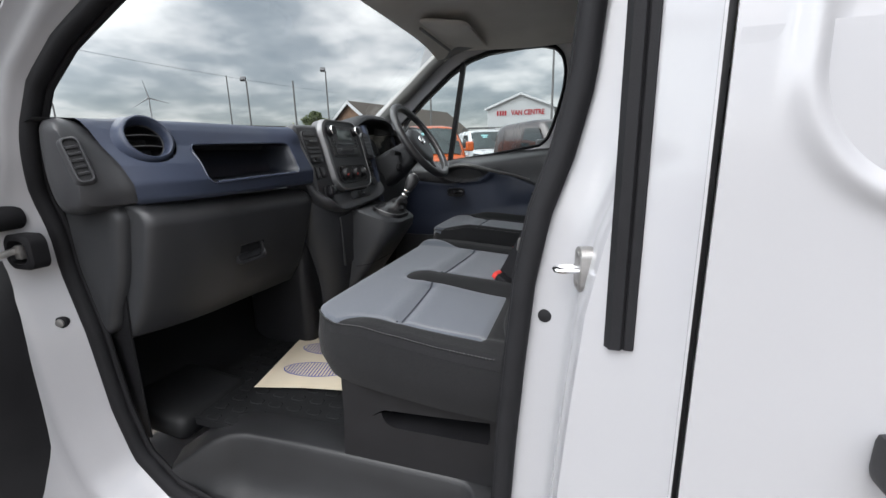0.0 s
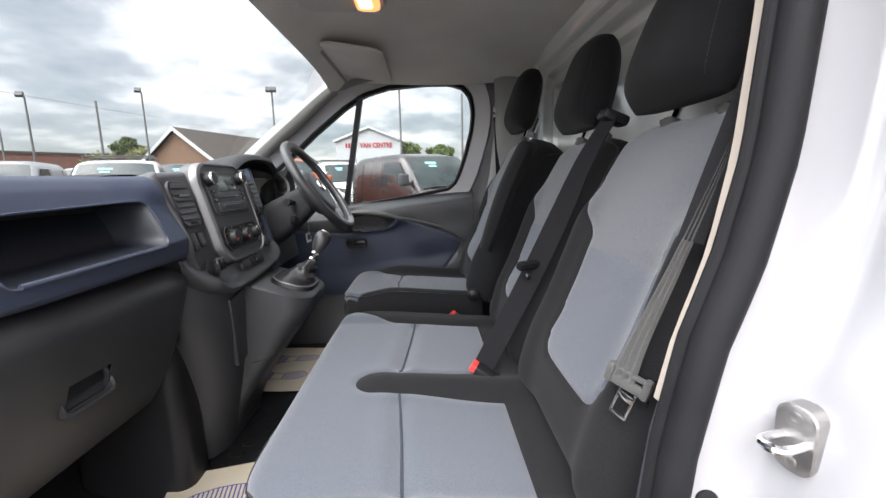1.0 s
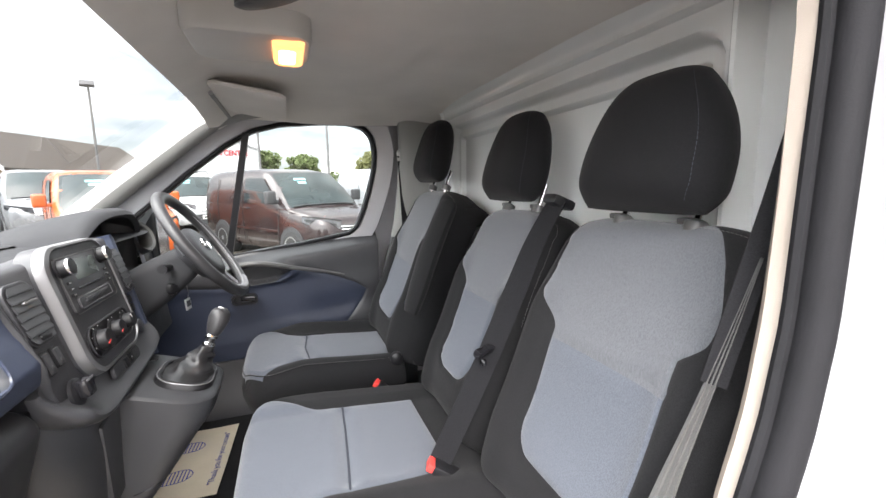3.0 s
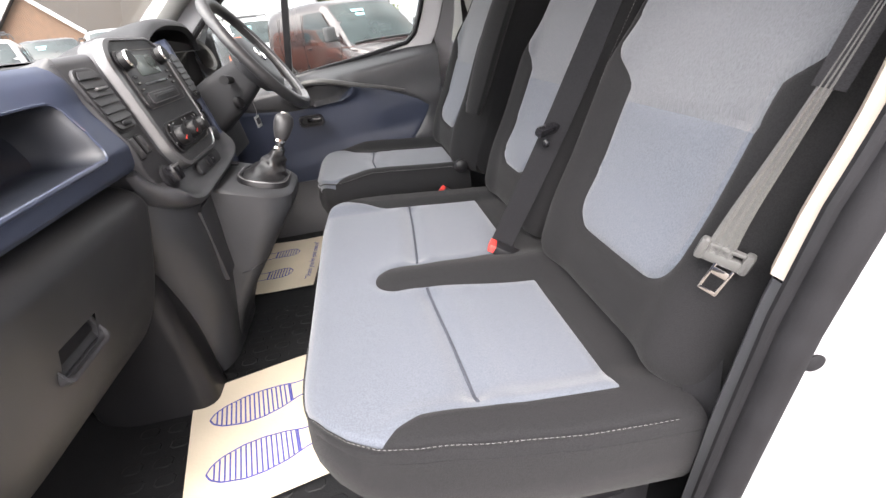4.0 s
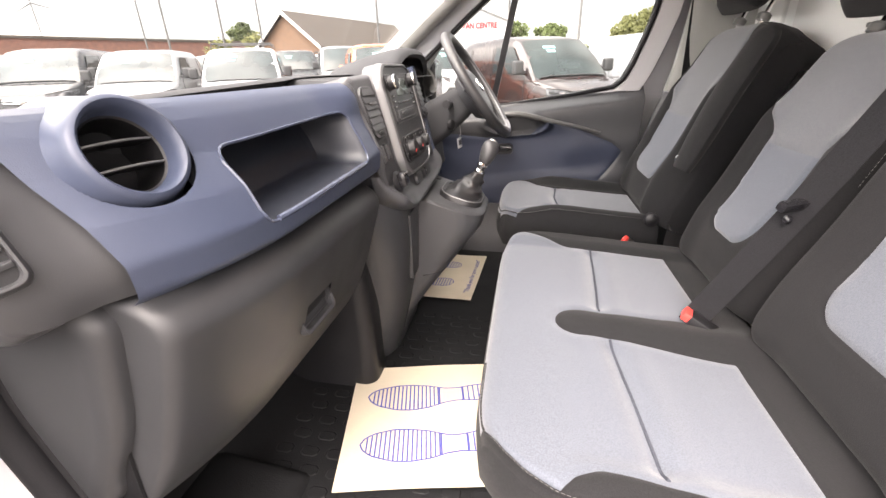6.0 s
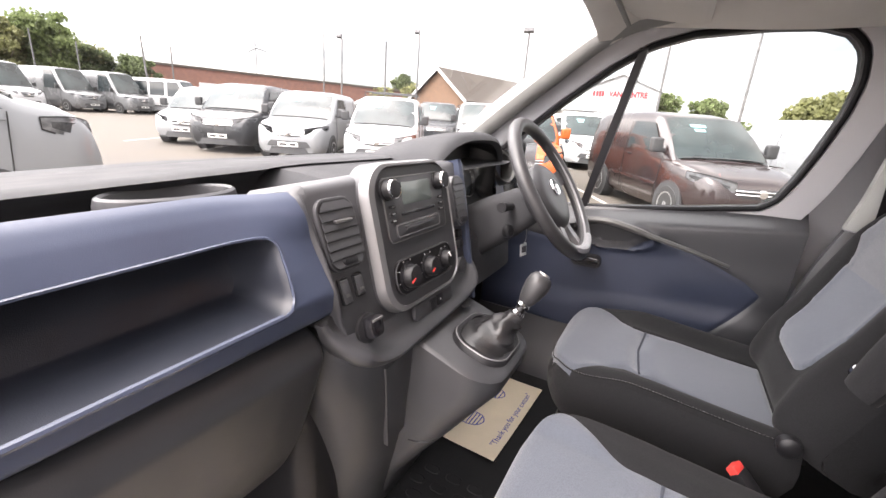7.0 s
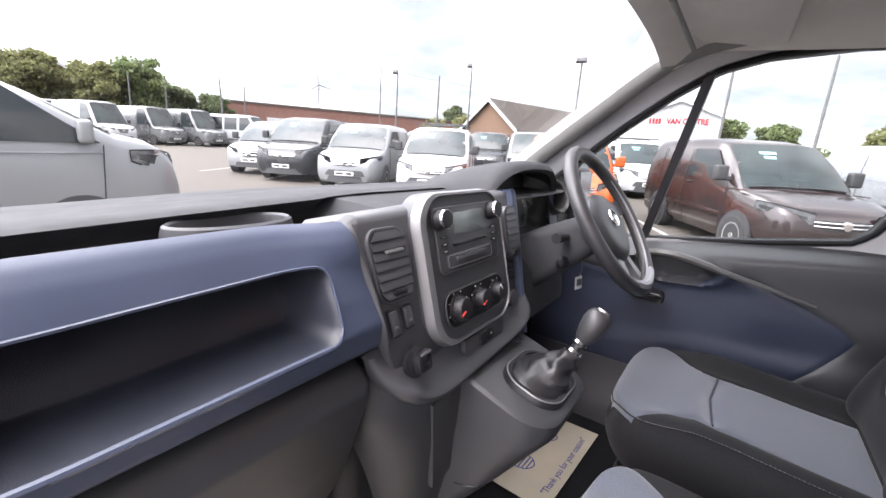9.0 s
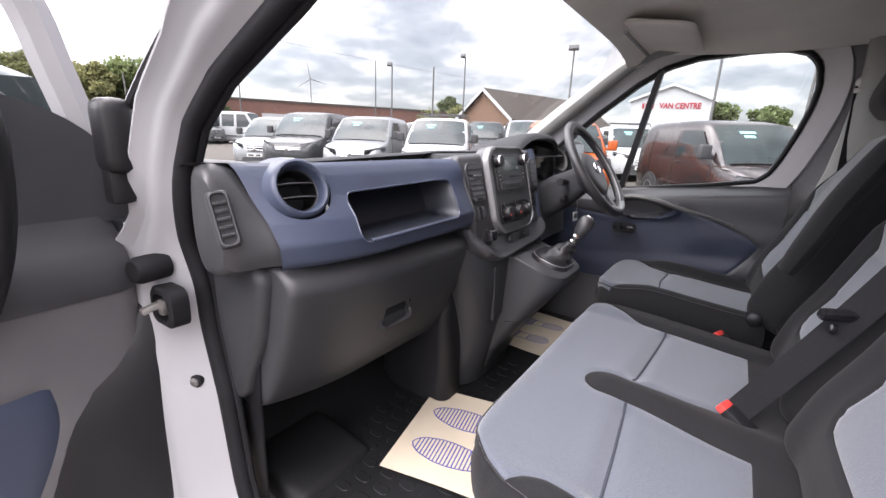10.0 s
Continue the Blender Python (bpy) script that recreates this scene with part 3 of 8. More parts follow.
bm = bmesh.new()
sheet(bm, screen, np.linspace(-0.82, 0.82, 30), np.linspace(0, 1, 16))
windscreen = solo("window_1", bm, M_GLASS, "clear curved windscreen glass", "windscreen", "structure")
windscreen.visible_shadow = False
bm = bmesh.new()
sheet(bm, lambda y, s: screen(y, s) + Vector((0.008, 0, 0)), np.linspace(-0.80, 0.80, 30), np.linspace(0.955, 1.0, 3))
part("sun_band", bm, M_BLACK, windscreen, "dark dotted band along the windscreen's top edge")

# bonnet, scuttle and firewall ahead of the dashboard
bm = bmesh.new()
sheet(bm, lambda y, s: Vector((-1.50 - 0.75 * s - 0.10 * (1 - (y / 0.85) ** 2), y, 1.19 - 0.22 * s ** 1.6 - 0.05 * (abs(y) / 0.85) ** 4)), np.linspace(-0.86, 0.86, 20), np.linspace(0, 1, 10))
thicken(bm, 0.004)
solo("bonnet", bm, M_WHITE, "white painted bonnet of the van", "bonnet", "structure")
bm = bmesh.new()
box(bm, (-1.42, 0, 1.17), (0.25, 1.66, 0.03), 0.01)
box(bm, (-1.32, 0, 0.85), (0.03, 1.70, 0.68))
solo("firewall", bm, M_BLACK, "black plastic scuttle and firewall", "firewall", "structure")
bm = bmesh.new()
for side in (-1, 1):
    box(bm, (-1.65, side * 0.93, 0.85), (1.0, 0.03, 0.62), 0.012)
solo("front_wing", bm, M_WHITE, "white front wings of the van", "wing", "structure")

# floor with its step and tread pads
bm = bmesh.new()
def floor_pt(y, x):
    z = 0.615 + 0.42 * smoothstep((-1.02 - x) / 0.42) ** 1.2
    return Vector((x, y, z))
sheet(bm, floor_pt, np.linspace(-0.700, 0.86, 44), np.linspace(-1.33, 0.26, 60))
thicken(bm, -0.02)
solo("floor", bm, M_FLOOR, "black moulded rubber cab floor", "floor", "structure")
# raised tread pads, joined as they are too many to pick apart
verts, faces = [], []
for i in range(15):
    for j in range(20):
        x, y = -1.0 + 0.062 * i + 0.020 * (j % 2), -0.728 + 0.046 * j
        k = len(verts)
        for h, w, d in ((0.0, 0.021, 0.0135), (0.0013, 0.0185, 0.011)):
            verts += [(x - w, y - d * 0.5, 0.6155 + h), (x - w * 0.6, y - d, 0.6155 + h), (x + w * 0.6, y - d, 0.6155 + h), (x + w, y - d * 0.5, 0.6155 + h), (x + w, y + d * 0.5, 0.6155 + h), (x + w * 0.6, y + d, 0.6155 + h), (x - w * 0.6, y + d, 0.6155 + h), (x - w, y + d * 0.5, 0.6155 + h)]
        if y > -0.70:
            faces += [tuple(range(k + 8, k + 16))] + [(k + a, k + (a + 1) % 8, k + 8 + (a + 1) % 8, k + 8 + a) for a in range(8)]
me = bpy.data.meshes.new("tread_pads")
me.from_pydata(verts, [], faces)
me.materials.append(M_FLOOR)
tagged(new("tread_pads", me), "small raised rubber pads on the cab floor", "floor tread", "", "stuff")
# entry step: a ledge with a rounded lip, then a deep hollow with curved ends
LIP = smooth_line([(-0.890, -0.802, 0.535), (-0.862, -0.787, 0.555), (-0.820, -0.766, 0.585), (-0.782, -0.748, 0.608), (-0.738, -0.731, 0.620), (-0.68, -0.722, 0.620), (-0.56, -0.718, 0.620), (-0.36, -0.716, 0.620), (-0.19, -0.716, 0.620), (-0.150, -0.722, 0.618), (-0.132, -0.745, 0.613), (-0.126, -0.775, 0.607), (-0.124, -0.808, 0.598)], 5)
rows = []
for a, p, b in zip([LIP[0]] + LIP[:-1], LIP, LIP[1:] + [LIP[-1]]):
    into = Vector(((b - a).y, -(b - a).x, 0)).normalized()
    rows.append([p + into * d + Vector((0, 0, h)) for d, h in ((-0.100, -0.022), (-0.096, -0.003), (-0.092, 0.0), (-0.03, -0.0005), (-0.008, 0.001), (-0.003, 0.0), (0.001, -0.004), (0.004, -0.012), (0.010, -0.040), (0.018, -0.080), (0.027, -0.110), (0.040, -0.130), (0.054, -0.138))])
bm = bmesh.new()
loft(bm, rows, False, False)
sheet(bm, lambda x, y: Vector((x, y, 0.482)), np.linspace(-0.86, -0.12, 8), np.linspace(-0.830, -0.735, 4))
solo("door_step", bm, M_STEP, "black plastic entry step with a rounded hollow and lip", "step", "structure")
bm = bmesh.new()
box(bm, (-1.02, -0.62, 0.606), (0.24, 0.24, 0.07), 0.034, turn(0, 7, 0), seg=4)
solo("foot_rest", bm, M_FLOOR, "moulded hump in the rubber floor", "floor hump", "structure")
# kick panel under the dashboard's end
bm = bmesh.new()
for side in (-1, 1):
    sheet(bm, lambda u, z: Vector((-1.30 + 0.34 * u + 0.05 * smoothstep((z - 0.9) / 0.3) * u, side * (0.745 + 0.035 * u), z)), np.linspace(0, 1, 6), np.linspace(0.60, 1.25, 8))
thicken(bm, 0.004)
solo("kick_panel", bm, M_BLACK, "black plastic kick panel beside the footwell", "kick panel", "structure")

# striker, plug and bolts on the door frame
SC0 = Vector((0.052, -0.850, 1.133))
SNN = Vector((-0.97, -0.243, 0))
SSS = Vector((0.243, -0.97, 0))
st = thing("door_striker", tuple(SC0), "bright metal door striker on the white pillar", "door striker")
bm = bmesh.new()
loft(bm, [[SC0 + SNN * d + SSS * a_ * k + Vector((0, 0, b_ * k)) for a_, b_ in rounded(0, 0, 0.034, 0.062, 0.013, 5)] for d, k in ((-0.02, 1.0), (0.003, 1.0), (0.0045, 0.93))])
part("plate", bm, M_STEEL, st)
bm = bmesh.new()
sweep(bm, smooth_line([SC0 + SNN * n + SSS * z for n, z in ((0.0, 0.010), (0.024, 0.010), (0.032, 0.007), (0.034, 0.0), (0.032, -0.007), (0.024, -0.010), (0.0, -0.010))]), 0.0042, 8)
part("loop", bm, M_CHROME, st)
for dz in (-0.021, 0.021):
    bm = bmesh.new()
    lathe(bm, SC0 + SNN * 0.003 + Vector((0, 0, dz)), SNN, [(0, 0.005), (0.002, 0.005), (0.003, 0.003)], 10)
    part("screw", bm, M_STEEL, st)
bm = bmesh.new()
lathe(bm, (0.004, -0.8125, 1.045), (-0.12, -0.99, 0), [(-0.01, 0.010), (0.002, 0.0105), (0.0035, 0.008)], 16)
solo("rubber_plug", bm, M_RUBBER, "small black rubber plug in the white pillar", "plug")
bm = bmesh.new()
lathe(bm, (-1.066, -0.850, 0.932), (0.35, -0.93, 0), [(-0.01, 0.0135), (0.004, 0.0135), (0.006, 0.010)], 18)
pb = solo("door_switch", bm, M_RUBBER, "small grey door plug in a black ring on the white pillar", "door switch")
bm = bmesh.new()
lathe(bm, (-1.064, -0.8555, 0.932), (0.35, -0.93, 0), [(0, 0.0095), (0.003, 0.009), (0.004, 0.006)], 16)
part("cap", bm, M_STEEL, pb)
# door check strap box
hg = thing("door_check", (-1.06, -0.88, 1.11), "black rubber-booted door check with a metal arm", "door check")
bm = bmesh.new()
loft(bm, [[Vector((-1.075 + 0.0, 0, 0)) + Vector((c[0], -0.86 - d, 1.105 + c[1])) for c in rounded(0, 0, 0.085 - 2 * i, 0.075 - 2 * i, 0.022)] for d, i in ((0.0, 0), (0.03, 0), (0.034, 0.004), (0.034, 0.012), (0.012, 0.014))])
part("boot", bm, M_RUBBER, hg)
bm = bmesh.new()
box(bm, (-1.085, -0.895, 1.108), (0.014, 0.055, 0.012), 0.003, turn(14, 0, 0))
box(bm, (-1.075, -0.885, 1.105), (0.02, 0.02, 0.03), 0.004)
part("arm", bm, M_STEEL, hg)
bm = bmesh.new()
lathe(bm, (-1.11, -0.89, 1.175), (0.2, -1, 0), [(-0.03, 0.026), (0.02, 0.026), (0.03, 0.02)], 16)
part("grommet", bm, M_RUBBER, hg)


# ---------------------------------------------------------------- driver's door, closed
WINDOW = [(-1.10, 1.262), (-0.95, 1.410), (-0.76, 1.570), (-0.62, 1.676), (-0.52, 1.735), (-0.42, 1.762), (-0.25, 1.776), (-0.15, 1.776), (-0.092, 1.760), (-0.062, 1.725),
          (-0.050, 1.66), (-0.056, 1.59), (-0.078, 1.50), (-0.106, 1.41), (-0.130, 1.355), (-0.16, 1.326), (-0.35, 1.292), (-0.644, 1.250), (-0.95, 1.222), (-1.07, 1.225)]
WLOOP = resample(WINDOW, 120)
_t = np.roll(WLOOP, -1, 0) - np.roll(WLOOP, 1, 0)
WOUT = np.stack([-_t[:, 1], _t[:, 0]], 1) / np.linalg.norm(_t, axis=1)[:, None]
if ((WLOOP - WLOOP.mean(0)) * WOUT).sum() < 0:
    WOUT = -WOUT


def door_y(z):
    return 0.865 - 0.16 * max(0.0, z - 1.25)


def window_ring(off, y):
    return [Vector((x, door_y(z) + y, z)) for x, z in WLOOP + WOUT * off]


door = thing("door_2", (-0.5, 0.87, 0.5), "closed driver's door, charcoal and navy trim below a clear window", "door", kind="structure")
bm = bmesh.new()
loft(bm, [window_ring(o, y) for o, y in ((0.002, 0.010), (0.0, 0.0), (0.002, -0.010), (0.008, -0.013), (0.014, -0.010), (0.016, 0.0))], True, False)
part("window_seal", bm, M_RUBBER, door, "black rubber window surround")
bm = bmesh.new()
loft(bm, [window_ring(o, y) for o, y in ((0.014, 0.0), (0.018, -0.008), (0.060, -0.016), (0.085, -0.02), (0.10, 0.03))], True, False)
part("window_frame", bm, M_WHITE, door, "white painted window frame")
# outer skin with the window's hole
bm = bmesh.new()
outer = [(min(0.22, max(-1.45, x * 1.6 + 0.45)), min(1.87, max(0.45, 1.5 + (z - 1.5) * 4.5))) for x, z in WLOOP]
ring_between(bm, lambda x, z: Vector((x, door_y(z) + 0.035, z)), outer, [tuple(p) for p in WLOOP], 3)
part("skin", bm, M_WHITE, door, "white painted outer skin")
# glass in two panes with the slim pillar between
bm = bmesh.new()
vs = [bm.verts.new((x, door_y(z) + 0.012, z)) for x, z in WLOOP]
bm.faces.new(vs)
pane = part("pane", bm, M_GLASS2, door, smooth=False)
pane.visible_shadow = False
bm = bmesh.new()
loft(bm, [[Vector((x + dx, door_y(z) + dy, z)) for dx, dy in ((-0.012, -0.012), (0.012, -0.012), (0.012, 0.014), (-0.012, 0.014))] for x, z in ((-0.652, 1.235), (-0.60, 1.48), (-0.545, 1.735))])
part("divider", bm, M_BLACK, door, "black upright between quarter light and window")

# inner trim: charcoal rail on top, navy panel below
def belt(x):
    return lerp_table([(-1.15, 1.222), (-0.95, 1.222), (-0.644, 1.250), (-0.35, 1.288), (-0.06, 1.325)], x)


def trim_fn(x, t, off):
    zt = belt(x) - 0.004
    z = zt - t
    y = 0.852 - 0.060 * smoothstep(t / 0.05) + 0.018 * smoothstep((t - 0.06) / 0.10)
    y -= 0.010 * smoothstep((t - 0.28) / 0.08)
    # the grip dish
    e = math.hypot((x + 0.545) / 0.105, (z - 1.175) / 0.036)
    y += 0.030 * smoothstep((1.15 - e) / 0.35)
    y -= 0.012 * math.exp(-((e - 1.28) / 0.16) ** 2)
    y -= 0.012 * smoothstep((x + 0.40) / 0.12) * smoothstep((t - 0.06) / 0.1) * (1 - smoothstep((t - 0.20) / 0.12))
    return Vector((x, y - off, z))


def navy_zone(x, t):
    z = belt(x) - 0.004 - t
    top = lerp_table([(-0.85, 1.14), (-0.66, 1.12), (-0.48, 1.135), (-0.41, 1.19), (-0.30, 1.165), (-0.15, 1.105), (-0.05, 1.03)], x)
    edge = -0.13 - 0.16 * smoothstep((1.10 - z) / 0.3)
    return min(top - z, edge - x + 0.03, z - 0.80)


pieces = two_tone(trim_fn, np.linspace(-1.12, -0.045, 150), np.linspace(0.0, 0.62, 90), navy_zone, 0.004, 0.006)
part("panel", pieces[1], M_NAVYSHADED, door, "navy plastic door panel")
trim = part("trim", pieces[-1], M_DASH2, door, "charcoal plastic door trim")
# pull grip; its light grey and long tail draw the trim's highlight
bm = bmesh.new()
sweep(bm, smooth_line([(-0.66, 0.80, 1.185), (-0.62, 0.785, 1.215), (-0.545, 0.780, 1.222), (-0.46, 0.778, 1.208), (-0.41, 0.780, 1.195), (-0.30, 0.782, 1.172), (-0.20, 0.788, 1.145)]), 0.011, 8, taper=lambda t: 1.1 - 0.9 * abs(t - 0.35))
part("grip", bm, M_DISPLAYGREY, door, "smooth pull grip, lighter grey for the highlight along it")
bm = bmesh.new()
loft(bm, [[Vector((-0.60 + a, 0.800 - d, 1.075 + b)) for a, b in rounded(0, 0, 0.10 - 2 * i, 0.048 - 2 * i, 0.018)] for d, i in ((0.0, 0), (0.012, 0.002), (0.012, 0.008), (-0.008, 0.012))])
lever = part("handle_cup", bm, M_BLACK, door)
bm = bmesh.new()
box(bm, (-0.585, 0.795, 1.078), (0.06, 0.012, 0.018), 0.005)
part("lever", bm, M_GLOSSBLACK, lever, "black inner door lever")
bm = bmesh.new()
sheet(bm, lambda x, z: Vector((x, 0.76 + 0.03 * (1 - smoothstep((z - 0.62) / 0.2)) * -1, z)), np.linspace(-0.95, -0.10, 10), np.linspace(0.60, 0.84, 6))
thicken(bm, 0.006)
part("bin", bm, M_DASH, door, "charcoal door bin")
# far mirror, seen through the quarter light
mi = thing("door_mirror", (-0.98, 1.08, 1.30), "black door mirror outside the driver's window", "door mirror")
bm = bmesh.new()
box(bm, (-0.98, 1.08, 1.32), (0.10, 0.20, 0.26), 0.04, seg=3)
box(bm, (-0.98, 0.94, 1.25), (0.06, 0.12, 0.05), 0.015)
part("housing", bm, M_BLACK, mi)
bm = bmesh.new()
box(bm, (-0.928, 1.08, 1.33), (0.004, 0.15, 0.20), 0.0)
part("mirror_glass", bm, M_CHROME, mi, "mirror glass", smooth=False)

# ---------------------------------------------------------------- passenger's door, standing open
pd = thing("door_3", (-1.13, -0.93, 0.45), "open passenger door swung wide, charcoal and navy trim", "door", kind="structure")
DA = turn(0, 0, 6)


def dpt(u, w, z):
    """u: out from the hinge; w: towards the cab's rear, across the door's thickness."""
    return Vector((-1.20, -0.868, 0)) + DA @ Vector((w, -u, 0)) + Vector((0, 0, z))


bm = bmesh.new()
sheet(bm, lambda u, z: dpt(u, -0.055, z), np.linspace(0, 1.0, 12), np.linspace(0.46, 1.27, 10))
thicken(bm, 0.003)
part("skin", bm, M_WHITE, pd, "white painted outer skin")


def pd_trim(u, z, off):
    u += 0.045 * smoothstep((z - 0.95) / 0.2) * (1 - u)
    w = 0.03 + 0.03 * smoothstep((z - 0.5) / 0.1) - 0.05 * smoothstep((z - 1.17) / 0.10) - 0.05 * smoothstep((0.06 - u) / 0.06)
    w += 0.030 * math.exp(-((z - 1.11) / 0.05) ** 2) * smoothstep((u - 0.25) / 0.2)
    return dpt(u, w + off, z)


pz = two_tone(pd_trim, np.linspace(0.0, 0.98, 60), np.linspace(0.47, 1.275, 70), lambda u, z: min(1.0 + 0.10 * smoothstep((u - 0.3) / 0.4) - z, u - 0.19 - 0.10 * smoothstep((0.95 - z) / 0.3), 0.93 - u, z - 0.68))
part("panel", pz[1], M_NAVY, pd, "navy plastic door panel")
part("trim", pz[-1], M_DOORGREY, pd, "grey plastic door trim")
bm = bmesh.new()
sheet(bm, lambda u, s: pd_trim(u, 1.135 + 0.14 * s, 0.007 - 0.004 * (1 - smoothstep(s / 0.08))), np.linspace(0.0, 0.98, 40), [0.0, 0.03, 0.08, 0.2, 0.4, 0.6, 0.8, 1.0])
part("upper_trim", bm, M_DASH2, pd, "charcoal upper door trim")
bm = bmesh.new()
sail = [(0.0, 1.26), (0.0, 1.30), (0.03, 1.38), (0.09, 1.44), (0.18, 1.475), (0.30, 1.47), (0.40, 1.42), (0.46, 1.26)]
sl = smooth_line([(u, z, 0) for u, z in sail], 3)
loft(bm, [[dpt(p.x, w, p.y) for p in sl] for w in (-0.02, 0.012, 0.018)])
part("sail_panel", bm, M_DASH2, pd, "charcoal plastic corner panel of the window")
bm = bmesh.new()
frame_line = [(0.030, 1.27), (0.052, 1.40), (0.080, 1.52), (0.105, 1.62), (0.16, 1.73), (0.28, 1.79), (0.80, 1.80), (0.98, 1.77), (1.03, 1.60), (1.04, 1.28)]
sweep(bm, smooth_line([dpt(u, -0.02, z) for u, z in frame_line]), 0.030, 8)
part("window_frame", bm, M_WHITE, pd, "white painted window frame")
bm = bmesh.new()
fl = [dpt(u, -0.03, z) for u, z in resample(frame_line, 30)]
bm.faces.new([bm.verts.new(p) for p in fl])
g = part("pane", bm, M_GLASS2, pd, smooth=False)
g.visible_shadow = False
bm = bmesh.new()
box(bm, dpt(0.20, -0.20, 1.36), (0.18, 0.20, 0.27), 0.045, seg=3)
box(bm, dpt(0.13, -0.08, 1.29), (0.12, 0.10, 0.06), 0.02)
part("mirror", bm, M_BLACK, pd, "black door mirror housing")
bm = bmesh.new()
box(bm, (-1.112, -0.912, 1.415), (0.062, 0.052, 0.125), 0.022, seg=3)
box(bm, (-1.116, -0.914, 1.335), (0.040, 0.040, 0.07), 0.012)
part("mirror_cover", bm, M_BLACK, pd, "black mirror foot cover")
bm = bmesh.new()
box(bm, dpt(0.5, 0.06, 0.62), (0.05, 0.75, 0.20), 0.02, DA)
part("bin", bm, M_DASH, pd, "charcoal door bin")

# dark lower end of the trim, thickest by the hinge
bm = bmesh.new()
rows = []
for z, u0, u1, w1 in ((0.47, -0.020, 0.30, 0.085), (0.53, -0.048, 0.30, 0.100), (0.62, -0.050, 0.27, 0.102), (0.75, -0.036, 0.24, 0.098), (0.89, -0.022, 0.185, 0.092), (0.96, -0.014, 0.15, 0.086), (1.00, -0.010, 0.105, 0.080), (1.08, 0.0, 0.060, 0.070), (1.13, 0.004, 0.025, 0.064)):
    rows.append([dpt(u, w, z) for u, w in ((u0, -0.03), (u0, w1 - 0.012), (u0 + 0.012, w1), (u1 * 0.6, w1 - 0.004), (u1, w1 - 0.030), (u1, -0.03))])
loft(bm, rows)
part("lower_trim", bm, M_BLACK, pd, "black lower trim beside the hinge")
bm = bmesh.new()
sweep(bm, smooth_line([(-1.125, -1.075, 1.49), (-1.092, -1.070, 1.44), (-1.085, -1.072, 1.36), (-1.085, -1.088, 1.25), (-1.095, -1.118, 1.16), (-1.125, -1.150, 1.10)]), 0.024, 10)
part("grab_handle", bm, M_BLACK, pd, "black upright grab handle")


# ---------------------------------------------------------------- seats
M_SEAMCLOTH = fabric("seam_cloth", (0.052, 0.057, 0.070), (0.036, 0.040, 0.050), 600, sheen=0.0)
def edge_round(d, r):
    if d >= r:
        return 0.0
    q = max(0.0, min(1.0, 1 - d / r))
    return r * (1 - math.sqrt(max(0.0, 1 - q * q)))


def warp(n):
    s = np.linspace(-1, 1, n)
    return np.sin(s * math.pi / 2) * 0.55 + s * 0.45


